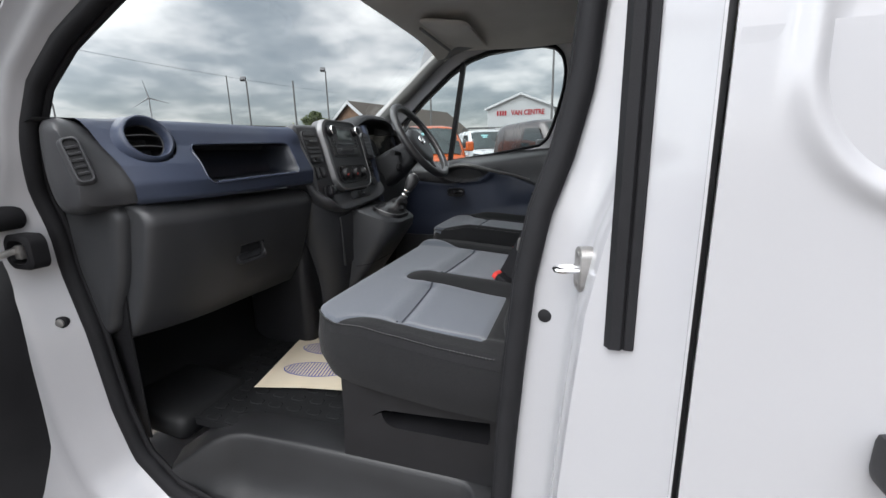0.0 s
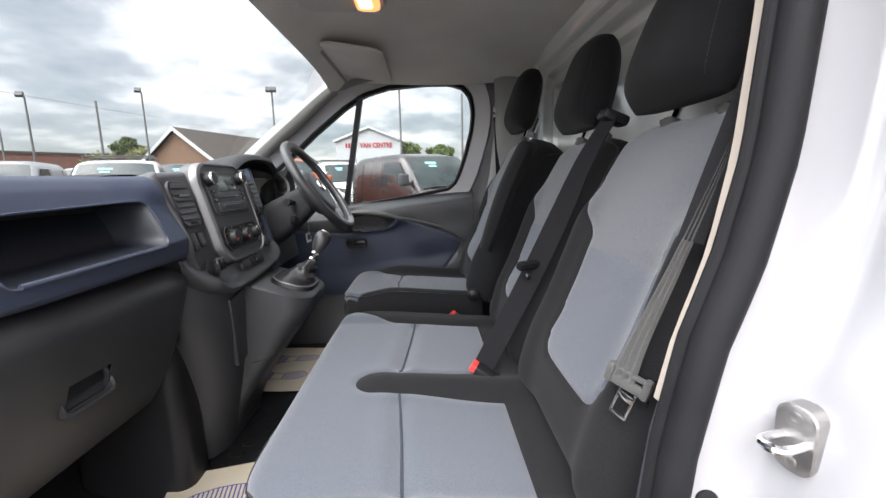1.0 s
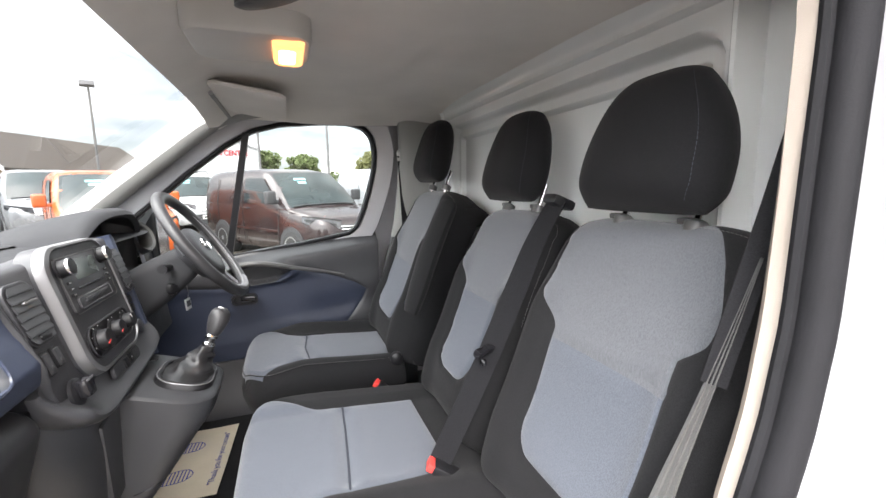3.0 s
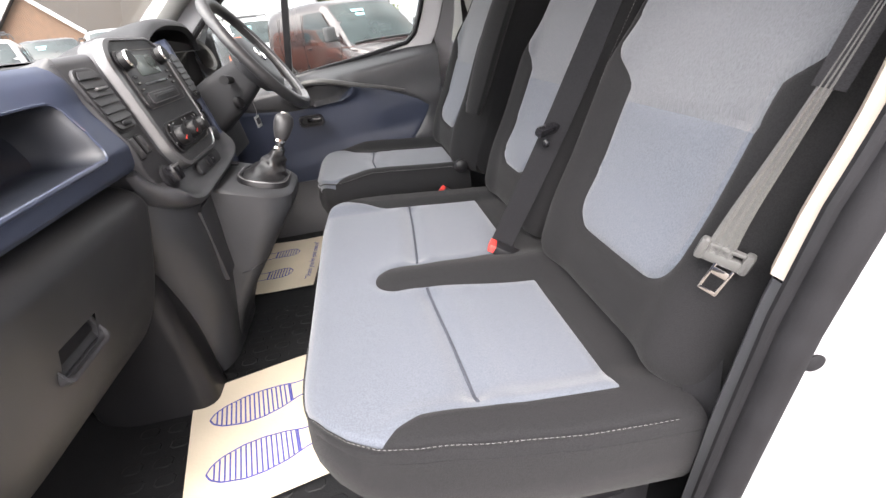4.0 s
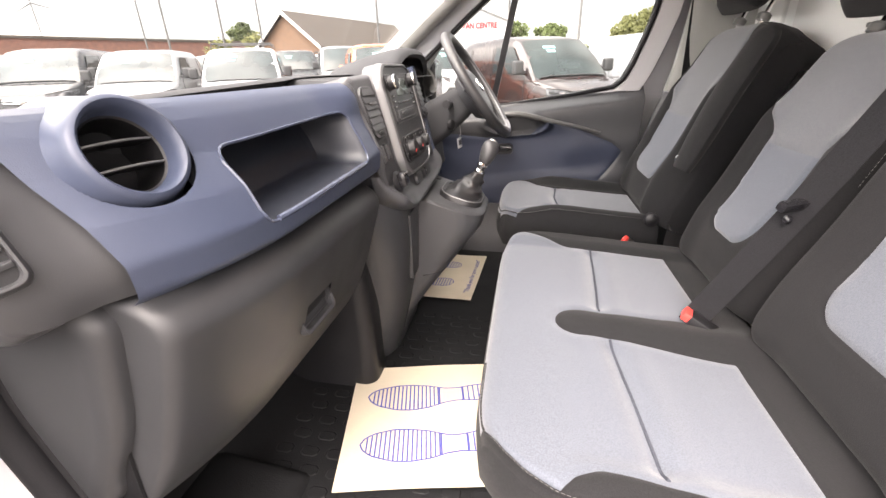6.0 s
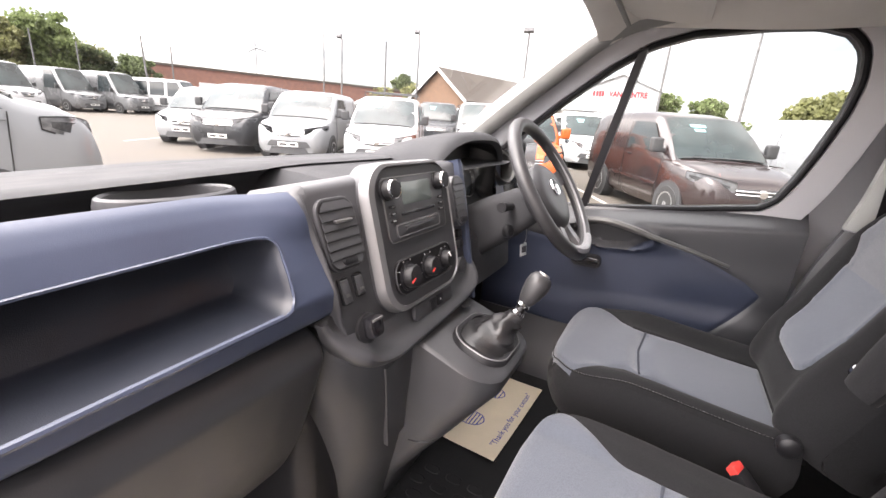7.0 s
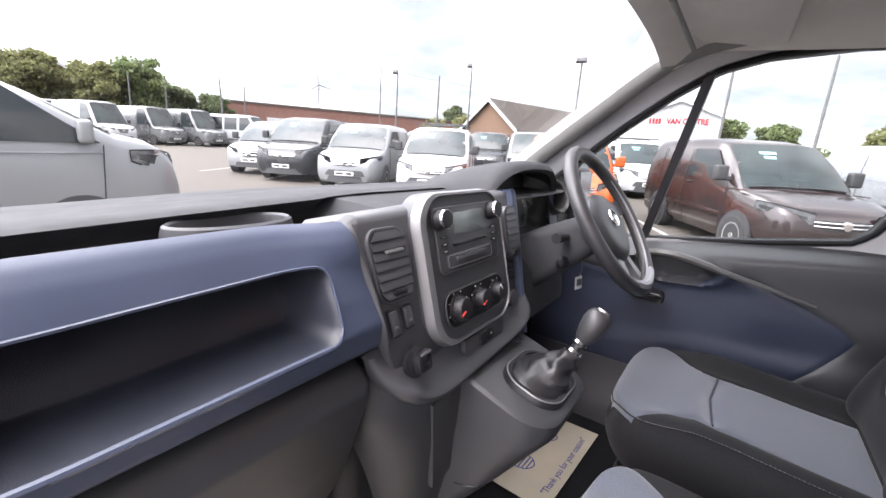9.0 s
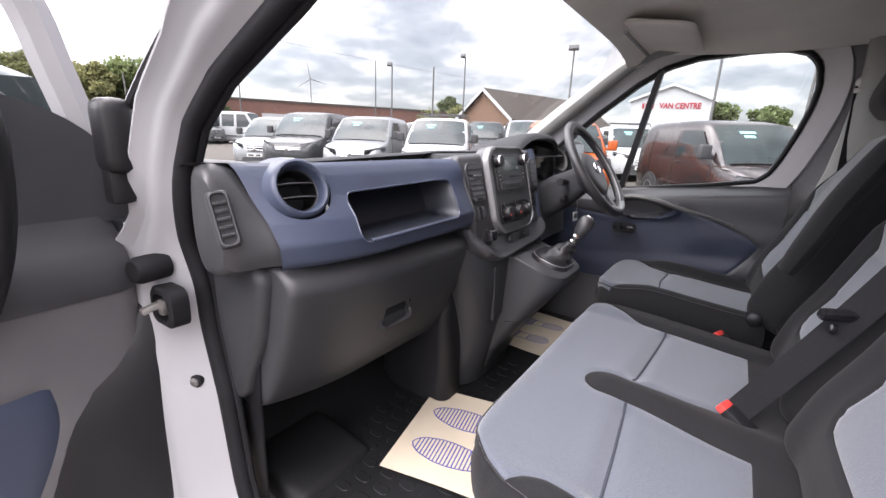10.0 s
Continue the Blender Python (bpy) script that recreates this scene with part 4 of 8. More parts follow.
def cushion(parent, y0, y1, x0, x1, top, zone, seam_x, dip, near=None):
    """A seat cushion: cloth top in two colours, rounded edges and a sewn skirt."""
    yc, hw, xc, hd = (y0 + y1) / 2, (y1 - y0) / 2, (x0 + x1) / 2, (x1 - x0) / 2

    def place(a, b):
        if near and a < 0:
            x = xc + hd * b * (1 - 0.045 * abs(a) ** (9 * hw / hd) if b < 0 else 1)
            return yc + a * (yc - lerp_table(near, x)), x
        return yc + hw * a * (1 - ((0.09 if b < 0 else 0.01) / hw) * abs(b) ** 8), xc + hd * b * (1 - 0.045 * abs(a) ** (9 * hw / hd) if b < 0 else 1)

    def fn(a, b, off):
        y, x = place(a, b)
        z = top - edge_round((1 - abs(a)) * hw, 0.022) - (edge_round((1 + b) * hd, 0.038) if b < 0 else 0)
        z += dip(y, x) + off
        z -= 0.030 * smoothstep((x - x0 - 0.05) / (x1 - x0))
        e = x - seam_x - 0.03 * abs(math.sin(3 * (y - yc)))
        z -= (0.008 * math.exp(-(e / 0.0150) ** 2) - 0.003 * math.exp(-((abs(e) - 0.034) / 0.022) ** 2)) * (0.10 + 0.90 * smoothstep(zone(y, x) / 0.03))
        return Vector((x, y, z))

    aa, bb = warp(int(hw * 2 / 0.0075)), warp(int(hd * 2 / 0.0065))
    got = two_tone(fn, aa, bb, lambda a, b: min(zone(*place(a, b)), (1 + a) * hw - 0.009 if near else 1.0) / hw, 0.004, 0.012)
    part("cushion_panel", got[1], M_CLOTH, parent, "light grey cloth seat panel")
    part("cushion", got[-1], M_BLACKCLOTH, parent, "black cloth cushion bolster")
    edge = [(a, -1.0) for a in np.linspace(-1, 1, 40)] + [(1.0, b) for b in np.linspace(-1, 1, 30)][1:] + [(a, 1.0) for a in np.linspace(1, -1, 40)][1:] + [(-1.0, b) for b in np.linspace(1, -1, 30)][1:-1]
    tops = [fn(a, b, 0) for a, b in edge]
    mid = Vector((xc, yc, 0))

    def drop(zz, inset):
        out = []
        for p in tops:
            d = Vector((p.x, p.y, 0)) - mid
            q = mid + d * (1 - inset / max(0.05, d.length))
            out.append(Vector((q.x, q.y, min(p.z, zz + 0.35 * (p.z - top + 0.05)))))
        return out

    bm = bmesh.new()
    under = [fn(a * 0.95, b * 0.95, -0.007) for a, b in edge]
    loft(bm, [under, [p + Vector((0, 0, -0.0015)) for p in tops], drop(top - 0.075, -0.006), drop(top - 0.11, -0.004), drop(top - 0.15, 0.012), drop(top - 0.165, 0.05), drop(top - 0.166, 0.12)], True, False)
    part("skirt", bm, M_BLACKCLOTH, parent, "black cloth side skirt")
    # the cross seam, a dark sewn cord in its groove
    bm = bmesh.new()
    run = []
    for a in np.linspace(-0.97, 0.97, 160):
        b = (seam_x + 0.03 * abs(math.sin(3 * hw * a)) - xc) / hd
        if zone(*place(a, b)) > 0.004:
            run.append(fn(a, b, 0.0006))
            continue
        if len(run) > 2:
            sweep(bm, run, 0.0026, 6)
        run = []
    if len(run) > 2:
        sweep(bm, run, 0.0026, 6)
    part("cross_seam", bm, M_SEAMCLOTH, parent, "dark grey sewn seam")
    # stitched edge
    bm = bmesh.new()
    front = [fn(-0.985, b, 0.001) for b in np.linspace(0.85, -0.97, 50)] + [fn(a, -0.985, 0.001) for a in np.linspace(-0.97, -0.55, 12)]
    sweep(bm, front, 0.0022, 5)
    part("piping", bm, M_BLACKCLOTH, parent)
    bm = stitches([p + Vector((0, -0.0012, 0.0022)) for p in smooth_line(front, 3)])
    part("stitching", bm, M_STITCH, parent, "white edge stitching")


LEAN = Vector((0.349, 0, 0.937))
FACE = Vector((-0.937, 0, 0.349))


def backrest(parent, y0, y1, base, h, lower, upper, lift, zlow):
    """A seat back: bolsters in black cloth, a plain lower and a ribbed upper panel."""
    yc, hw = (y0 + y1) / 2, (y1 - y0) / 2

    def place(a, b):
        return yc + hw * a * (1 - 0.10 * abs((b + 1) / 2) ** 6 - 0.03 * abs(b) ** 8), (b + 1) / 2 * h * (1 - 0.065 * abs(a) ** 5)

    def fn(a, b, off):
        y, v = place(a, b)
        n = 0.030 - edge_round((1 - abs(a)) * hw, 0.06) - edge_round((1 - abs(b)) * h / 2, 0.05) * (1 if b > 0 else 0.6)
        n += 0.016 * math.exp(-((abs(a) - 0.74) / 0.16) ** 2) * (1 - smoothstep((v - h * 0.62) / 0.10)) - 0.004
        n += 0.016 * math.exp(-((v - 0.12) / 0.07) ** 2) * (1 - a * a)
        n -= 0.020 * smoothstep((v - h * 0.5) / (h * 0.5)) ** 2
        z = (base + LEAN * v).z
        n -= 0.004 * math.exp(-((z - zlow - 0.205 + 0.008 * math.cos(3 * a)) / 0.006) ** 2) * (1 if zone(y, v) > 0 else 0)
        return base + Vector((0, y - base.y, 0)) + LEAN * v + FACE * (n + off)

    def zone(y, v):
        z = (base + LEAN * v).z
        w = lower + (upper - lower) * smoothstep((z - zlow - 0.212) / 0.066) + 0.012 * smoothstep((z - zlow) / 0.2)
        if y < yc:
            w = max(w, lower + lift) - 0.034 * smoothstep((v - h * 0.72) / (h * 0.24))
        lo = (z - zlow)
        d = w - abs(y - yc)
        r = 0.05 if lo < 0.2 else 0.065
        if d < r and lo < r:
            return r - math.hypot(r - d, r - lo)
        hi = h - v - 0.004
        if d < r and hi < r:
            return r - math.hypot(r - d, r - hi)
        return min(d, lo, hi)

    aa, bb = warp(int(hw * 2 / 0.007)), warp(int(h / 0.007))
    got = two_tone(fn, aa, bb, lambda a, b: zone(*place(a, b)) / hw, 0.005, 0.012)
    part("backrest", got[-1], M_BLACKCLOTH, parent, "black cloth backrest bolsters")
    # the cloth panel parts at its cross seam
    lowp, upp = got[1], got[1].copy()
    zs = zlow + 0.205
    for b_, keep in ((lowp, lambda z: z < zs), (upp, lambda z: z >= zs)):
        bmesh.ops.delete(b_, geom=[f for f in b_.faces if not keep(f.calc_center_median().z)], context="FACES")
    part("lower_panel", lowp, M_CLOTH, parent, "light grey cloth lower backrest panel")
    part("upper_panel", upp, M_CLOTHTOP, parent, "grey ribbed cloth upper backrest panel")
    # back and sides
    edge = [(a, -1.0) for a in np.linspace(-1, 1, 24)] + [(1.0, b) for b in np.linspace(-1, 1, 24)][1:] + [(a, 1.0) for a in np.linspace(1, -1, 24)][1:] + [(-1.0, b) for b in np.linspace(1, -1, 24)][1:-1]
    rim = [fn(a, b, 0) for a, b in edge]
    mid = base + Vector((0, yc - base.y, 0)) + LEAN * (h / 2)
    bm = bmesh.new()
    loft(bm, [rim, [p - FACE * 0.04 + (p - mid) * 0.004 for p in rim], [p - FACE * 0.075 - (p - mid) * 0.03 for p in rim], [p - FACE * 0.088 - (p - mid) * 0.14 for p in rim]])
    part("shell", bm, M_BLACKCLOTH, parent, "black cloth back cover")
    # stitching up the edges
    for sgn in (-1, 1):
        line = smooth_line([fn(sgn * 0.955, b, 0.001) for b in np.linspace(0.1, 0.90, 24)] + [fn(sgn * a, 0.955, 0.001) for a in np.linspace(0.90, 0.1, 8)], 4)
        bm = stitches(line)
        part("stitching", bm, M_STITCH, parent, "white edge stitching")
    return fn


def headrest(parent, yc, foot, w, h, tilt=0.0):
    """A padded headrest on two chrome posts."""
    up, face = LEAN, FACE

    def at(a, b, n):
        bb = (b + 1) / 2
        width = w / 2 * (1 - 0.48 * max(0, bb - 0.30) ** 2.0 / 0.49) * (1 - 0.10 * (1 - smoothstep(bb / 0.18)))
        th = 0.062 - 0.012 * bb
        s = (max(0, 1 - abs(a) ** 3.2)) ** 0.45 * (max(0, 1 - abs(b) ** 4.5)) ** 0.45
        tip = 0.020 * bb
        return foot + Vector((0, yc - foot.y + width * a * (1 - 0.05 * abs(b) ** 6), 0)) + up * (-0.006 + h * bb * (1 - 0.03 * abs(a) ** 4)) + face * (n * th * s + tip + 0.036)

    aa = np.sin(np.linspace(-1, 1, 30) * math.pi / 2)
    bb = np.sin(np.linspace(-1, 1, 26) * math.pi / 2)
    bm = bmesh.new()
    sheet(bm, lambda a, b: at(a, b, 1), aa, bb)
    sheet(bm, lambda a, b: at(a, b, -0.75), aa, bb)
    bmesh.ops.remove_doubles(bm, verts=bm.verts, dist=0.0004)
    hr = part("headrest", bm, M_HEADCLOTH, parent, "black cloth headrest")
    for sgn in (-1, 1):
        part("seam", stitches([at(sgn * (0.76 + 0.08 * (0.5 - b / 2)), b, 1) + face * 0.0004 for b in np.linspace(-0.90, 0.9, 40)], 0.005, 0.002, 0.0005), M_SEAMCLOTH, hr, "grey headrest seam")
    for dy in (-0.073, 0.073):
        bm = bmesh.new()
        c = foot + Vector((0, yc - foot.y + dy, 0)) - face * 0.010
        sweep(bm, [c - up * 0.05, c + up * 0.05], 0.0062, 10, up=(0, 1, 0))
        part("post", bm, M_CHROME, hr, "chrome headrest post")
        bm = bmesh.new()
        lathe(bm, c - up * 0.012, up, [(-0.01, 0.017), (0.006, 0.017), (0.010, 0.012), (0.011, 0.007)], 16)
        box(bm, c - up * 0.004 + Vector((0, 0.018, 0)), (0.020, 0.022, 0.010), 0.003)
        part("guide", bm, M_DISPLAYGREY, hr, "dark grey headrest guide")


# two-seat bench for the passengers
bench = thing("passenger_bench", (-0.30, -0.31, 0.62), "two-seat passenger bench in light grey and black cloth", "seat")


def bench_zone(y, x):
    far = 0.035 + 0.07 * smoothstep((-0.36 - x) / 0.14) - y
    near = y - lerp_table([(-0.50, -0.80), (-0.46, -0.745), (-0.44, -0.715), (-0.415, -0.690), (-0.385, -0.678), (-0.335, -0.684), (-0.25, -0.694), (-0.05, -0.70)], x)
    rear = -0.120 - x
    tip = -0.422
    mid = math.hypot(y + 0.343, min(0.0, x - tip - 0.044)) - 0.044 - 0.018 * smoothstep((x + 0.34) / 0.22)
    return min(far, near, rear, mid)


def bench_dip(y, x):
    d = 0.016 * math.exp(-((y + 0.343) / 0.045) ** 2) * smoothstep((x + 0.44) / 0.08)
    d += 0.014 * smoothstep((-0.65 - y) / 0.05) * smoothstep((x + 0.45) / 0.1) + 0.012 * smoothstep((y - 0.02) / 0.05)
    return d


cushion(bench, -0.760, 0.125, -0.548, -0.045, 0.948, bench_zone, -0.335, bench_dip, [(-0.556, -0.55), (-0.546, -0.60), (-0.53, -0.635), (-0.505, -0.670), (-0.475, -0.698), (-0.44, -0.718), (-0.39, -0.735), (-0.33, -0.747), (-0.2, -0.762), (-0.04, -0.768)])
B1 = Vector((-0.052, -0.52, 0.925))
backrest(bench, -0.745, -0.285, B1, 0.575, 0.100, 0.163, 0.046, 1.028)
B2 = Vector((-0.052, -0.08, 0.925))
backrest(bench, -0.280, 0.115, B2, 0.575, 0.085, 0.140, 0, 1.028)
headrest(bench, -0.510, Vector((0.158, -0.510, 1.462)), 0.278, 0.221)
headrest(bench, -0.085, Vector((0.158, -0.085, 1.470)), 0.25, 0.222)
bm = bmesh.new()
def base_pt(x, z):
    return Vector((x, -0.713, z))
outer_loop = resample([(-0.440, 0.618), (-0.06, 0.618), (-0.06, 0.83), (-0.425, 0.83), (-0.431, 0.76)], 60)
inner_loop = resample([(-0.339, 0.750), (-0.3385, 0.738), (-0.333, 0.726), (-0.322, 0.717), (-0.305, 0.713), (-0.20, 0.714), (-0.10, 0.716), (-0.10, 0.766), (-0.22, 0.758), (-0.335, 0.7525)], 60)
k0 = int(np.argmin(((inner_loop - outer_loop[0]) ** 2).sum(1)))
inner_loop = np.roll(inner_loop, -k0, 0)
ring_between(bm, base_pt, outer_loop, inner_loop, 3)
loft(bm, [[Vector((x, -0.713 + d, z)) for x, z in inner_loop] for d in (0.0, 0.10)], True, False)
box(bm, (-0.428, -0.295, 0.724), (0.018, 0.83, 0.21), 0.005)
box(bm, (-0.080, -0.295, 0.725), (0.02, 0.82, 0.20))
box(bm, (-0.25, 0.11, 0.725), (0.36, 0.02, 0.20))
box(bm, (-0.25, -0.605, 0.725), (0.30, 0.01, 0.18))
part("base", bm, M_BLACK, bench, "charcoal plastic seat base with a dark slot")
bm = bmesh.new()
box(bm, (0.118, -0.304, 1.478), (0.055, 0.045, 0.022), 0.009, turn(0, 22, 0))
part("belt_outlet", bm, M_BLACK, bench, "black belt outlet on the backrest")

# driver's seat
dseat = thing("driver_seat", (-0.35, 0.45, 0.62), "driver's seat in light grey and black cloth with armrest", "seat")


def drv_zone(y, x):
    s = abs(y - 0.462)
    back = smoothstep((x + 0.40) / 0.28)
    return min((0.130 + 0.030 * back if y < 0.462 else 0.122 + 0.008 * back) + 0.078 * smoothstep((-0.40 - x) / 0.13) - s, -0.105 - x)


def drv_dip(y, x):
    return 0.026 * smoothstep((abs(y - 0.462) - 0.14) / 0.05) * smoothstep((x + 0.52) / 0.15)


cushion(dseat, 0.245, 0.680, -0.582, -0.080, 0.972, drv_zone, -0.385, drv_dip)
B3 = Vector((-0.102, 0.455, 0.950))
backrest(dseat, 0.232, 0.678, B3, 0.60, 0.115, 0.145, 0, 1.045)
headrest(dseat, 0.455, Vector((0.122, 0.455, 1.528)), 0.25, 0.222)
bm = bmesh.new()
box(bm, (-0.33, 0.462, 0.72), (0.42, 0.36, 0.19), 0.03)
part("base", bm, M_BLACK, dseat, "black seat base")
bm = bmesh.new()
sweep(bm, smooth_line([(-0.075, 0.170, 1.135), (-0.045, 0.170, 1.22), (-0.005, 0.170, 1.33), (0.045, 0.172, 1.44), (0.06, 0.172, 1.47)]), 0.048, 14, flat=0.62, up=(1, 0, 0), taper=lambda t: (math.sin(math.pi * (0.10 + 0.83 * t))) ** 0.28)
part("armrest", bm, M_BLACKCLOTH, dseat, "black cloth armrest folded upright")
bm = bmesh.new()
lathe(bm, (-0.07, 0.20, 1.155), (0, -1, 0), [(0, 0.018), (0.05, 0.018), (0.056, 0.012)], 16)
part("armrest_pivot", bm, M_CHROME, dseat, "metal armrest pivot")
bm = bmesh.new()
lathe(bm, (-0.11, 0.245, 0.965), (0, -1, 0), [(0, 0.020), (0.018, 0.020), (0.023, 0.013)], 18)
part("recliner_cover", bm, M_BLACK, dseat, "black recliner cover")

# ---------------------------------------------------------------- belts
belt1 = thing("seat_belt", (-0.04, -0.72, 0.85), "black seat belt with a steel tongue, hanging beside the bench", "seat belt", "seat belts")
# the webbing hangs edge-on from its anchor and fans out in pleats towards the tongue
bm = bmesh.new()
strap(bm, smooth_line([(0.125, -0.755, 1.66), (0.105, -0.745, 1.575), (0.078, -0.742, 1.485), (0.052, -0.738, 1.40), (0.020, -0.732, 1.29)]), 0.026, [(0.75, -0.65, 0.0)])
strap(bm, smooth_line([(-0.022, -0.706, 1.12), (-0.026, -0.712, 1.04), (-0.036, -0.735, 0.95), (-0.045, -0.755, 0.86)]), 0.040, [(0.62, -0.74, -0.24)])
part("webbing", bm, M_WEB, belt1, "black belt webbing")
# the same webbing in a lighter copy, as its pleats take the light
bm = bmesh.new()
line = smooth_line([(0.064, -0.742, 1.43), (0.040, -0.734, 1.35), (0.006, -0.725, 1.25), (-0.022, -0.719, 1.175), (-0.038, -0.716, 1.125)], 5)
ax_ = Vector((0.62, -0.74, -0.24)).normalized()
nn_ = Vector((-0.55, -0.62, 0.35)).normalized()
wid_ = [0.003 + 0.025 * (k / (len(line) - 1)) ** 1.1 for k in range(len(line))]
sheet(bm, lambda k, v: line[k] + ax_ * v * wid_[k] * 0.5 + nn_ * (0.004 + 0.0022 * math.cos(v * 9.4)), list(range(len(line))), np.linspace(-1, 1, 19))
part("webbing", bm, M_WEBLIT, belt1, "pleated belt webbing, coloured grey as lit")
bm = bmesh.new()
TG = turn(0, 0, -50) @ turn(0, 14, 0)
box(bm, (-0.034, -0.721, 1.120), (0.046, 0.010, 0.013), 0.004, TG)
box(bm, (-0.034, -0.721, 1.134), (0.044, 0.007, 0.005), 0.002, TG)
for e_ in (-0.022, 0.022):
    box(bm, Vector((-0.034, -0.721, 1.126)) + TG @ Vector((e_, 0, 0)), (0.010, 0.014, 0.026), 0.005, TG)
part("tongue_grip", bm, M_DISPLAYGREY, belt1, "grey plastic tongue grip")
bm = bmesh.new()
for c, s in (((-0.057, -0.724, 1.085), (0.005, 0.003, 0.05)), ((-0.030, -0.724, 1.085), (0.005, 0.003, 0.05)), ((-0.0435, -0.724, 1.062), (0.030, 0.003, 0.007)), ((-0.0435, -0.724, 1.098), (0.030, 0.003, 0.012))):
    box(bm, c, s, 0.001, None)
bmesh.ops.rotate(bm, verts=bm.verts, cent=(-0.043, -0.724, 1.08), matrix=turn(0, 0, -50) @ turn(0, 20, 0))
bmesh.ops.scale(bm, verts=bm.verts, vec=(0.66, 0.66, 0.72), space=Matrix.Translation((0.040, 0.723, -1.135)))
part("tongue", bm, M_CHROME, belt1, "bright steel belt tongue")
bm = bmesh.new()
lathe(bm, (0.125, -0.765, 1.67), (0.3, 1, 0), [(-0.01, 0.026), (0.012, 0.026), (0.018, 0.018)], 18)
part("upper_anchor", bm, M_BLACK, belt1, "black belt anchor")

belt2 = thing("seat_belt", (-0.09, -0.29, 0.9), "black lap and shoulder belt across the middle seat", "seat belt", "seat belts")
bm = bmesh.new()
line = smooth_line([(0.112, -0.306, 1.482), (0.068, -0.298, 1.40), (0.022, -0.290, 1.29), (-0.032, -0.284, 1.168), (-0.090, -0.281, 1.05), (-0.138, -0.278, 0.955), (-0.156, -0.277, 0.915)])
# it turns on edge towards its outlet
strap(bm, line, 0.046, [Vector((-0.30, 0.95, 0)).lerp(Vector((-0.88, 0.47, 0)), smoothstep(k / len(line) / 0.5)) for k in range(len(line))])
part("webbing", bm, M_WEB, belt2)
bm = bmesh.new()
box(bm, (-0.044, -0.290, 1.176), (0.018, 0.066, 0.018), 0.006, turn(0, 22, -62) )
lathe(bm, (-0.048, -0.292, 1.150), (-0.93, -0.2, 0.3), [(0, 0.008), (0.006, 0.008), (0.008, 0.005)], 12)
part("clip", bm, M_GLOSSBLACK, belt2, "black belt clip")

belt3 = thing("seat_belt", (0.10, 0.74, 1.0), "black driver's belt on its anchor by the far pillar", "seat belt", "seat belts")
bm = bmesh.new()
strap(bm, [(0.062, 0.735, 1.65), (0.075, 0.74, 1.35), (0.08, 0.745, 0.9)], 0.046, [(1, 0.25, 0)])
part("webbing", bm, M_WEB, belt3)
bm = bmesh.new()
lathe(bm, (0.062, 0.745, 1.66), (-0.2, -1, 0), [(-0.01, 0.022), (0.016, 0.022), (0.022, 0.014)], 16)
box(bm, (0.062, 0.728, 1.635), (0.05, 0.012, 0.016), 0.004)
part("upper_anchor", bm, M_STEEL, belt3, "metal belt anchor")

for nm, at, m in (("belt_buckle", (-0.165, -0.286, 0.945), turn(0, -62, -22)), ("belt_buckle", (-0.185, 0.187, 0.912), turn(0, -50, -24))):
    bk = thing(nm, at, "black belt buckle with a red release button", "belt buckle", "buckles")
    bm = bmesh.new()
    off = m @ Vector((0, 0, -0.040))
    box(bm, Vector(at) + off, (0.022, 0.036, 0.075), 0.006, m)
    part("stalk", bm, M_BLACK, bk)
    bm = bmesh.new()
    box(bm, Vector(at) + m @ Vector((0, 0, 0.002)), (0.018, 0.032, 0.016), 0.004, m)
    part("button", bm, M_RED, bk, "red release button")


# ---------------------------------------------------------------- dashboard
dash = thing("dashboard", (-0.95, 0.0, 1.0), "charcoal and navy plastic dashboard with open storage and glovebox", "dashboard")


def bow(y):
    """The dashboard falls back towards its outer ends."""
    return -0.09 * max(0.0, (abs(y) - 0.55) / 0.30) ** 2


PANEL = [(1.195, -0.812), (1.205, -0.800), (1.24, -0.794), (1.28, -0.812), (1.32, -0.846), (1.355, -0.866), (1.372, -0.880), (1.378, -0.892)]


def swell(y, z):
    """The fascia's upper edge comes forward to meet the centre stack."""
    return 0.034 * smoothstep((y + 0.35) / 0.11) * smoothstep((z - 1.27) / 0.09)


def panel_pt(y, z, off=0.0):
    return Vector((lerp_table(PANEL, z) + bow(y) + swell(y, z) + off, y, z + 0.004 * math.cos(y * 2)))


VC = Vector((-0.893, -0.716, 1.328))
VA = Vector((0.90, -0.16, 0.40)).normalized()
# navy fascia with the open pocket
N = 96
outer = []
for k in range(N):
    t = k / N * 4
    if t < 1: outer.append((-0.235, 1.196 + 0.182 * t))
    elif t < 2: outer.append((-0.235 - 0.570 * (t - 1), 1.378))
    elif t < 3: outer.append((-0.805, 1.378 - 0.182 * (t - 2)))
    else: outer.append((-0.805 + 0.570 * (t - 3), 1.196))
# the fascia's end slants towards the centre stack
outer = [(y + (0.029 * (1.378 - z) / 0.182 - 0.012 if y > -0.3 else 0.026 * (1.378 - z) / 0.182 * smoothstep((-0.70 - y) / 0.08)), z) for y, z in outer]
pocket = []
for k in range(N):
    t = k / N * 4
    s = 2 * smoothstep(t % 1.0) - 1
    a, b = ((1, s), (-s, 1), (-1, -s), (s, -1))[int(t)]
    a, b = a * 0.174, b * 0.047
    ca, cb = max(-0.152, min(0.152, a)), max(-0.025, min(0.025, b))
    d = math.hypot(a - ca, b - cb)
    if d > 0.022:
        a, b = ca + (a - ca) / d * 0.022, cb + (b - cb) / d * 0.022
    pocket.append((-0.464 + a + 0.10 * b * (1 if a > 0 else 0), 1.279 + b + 0.018 * a))
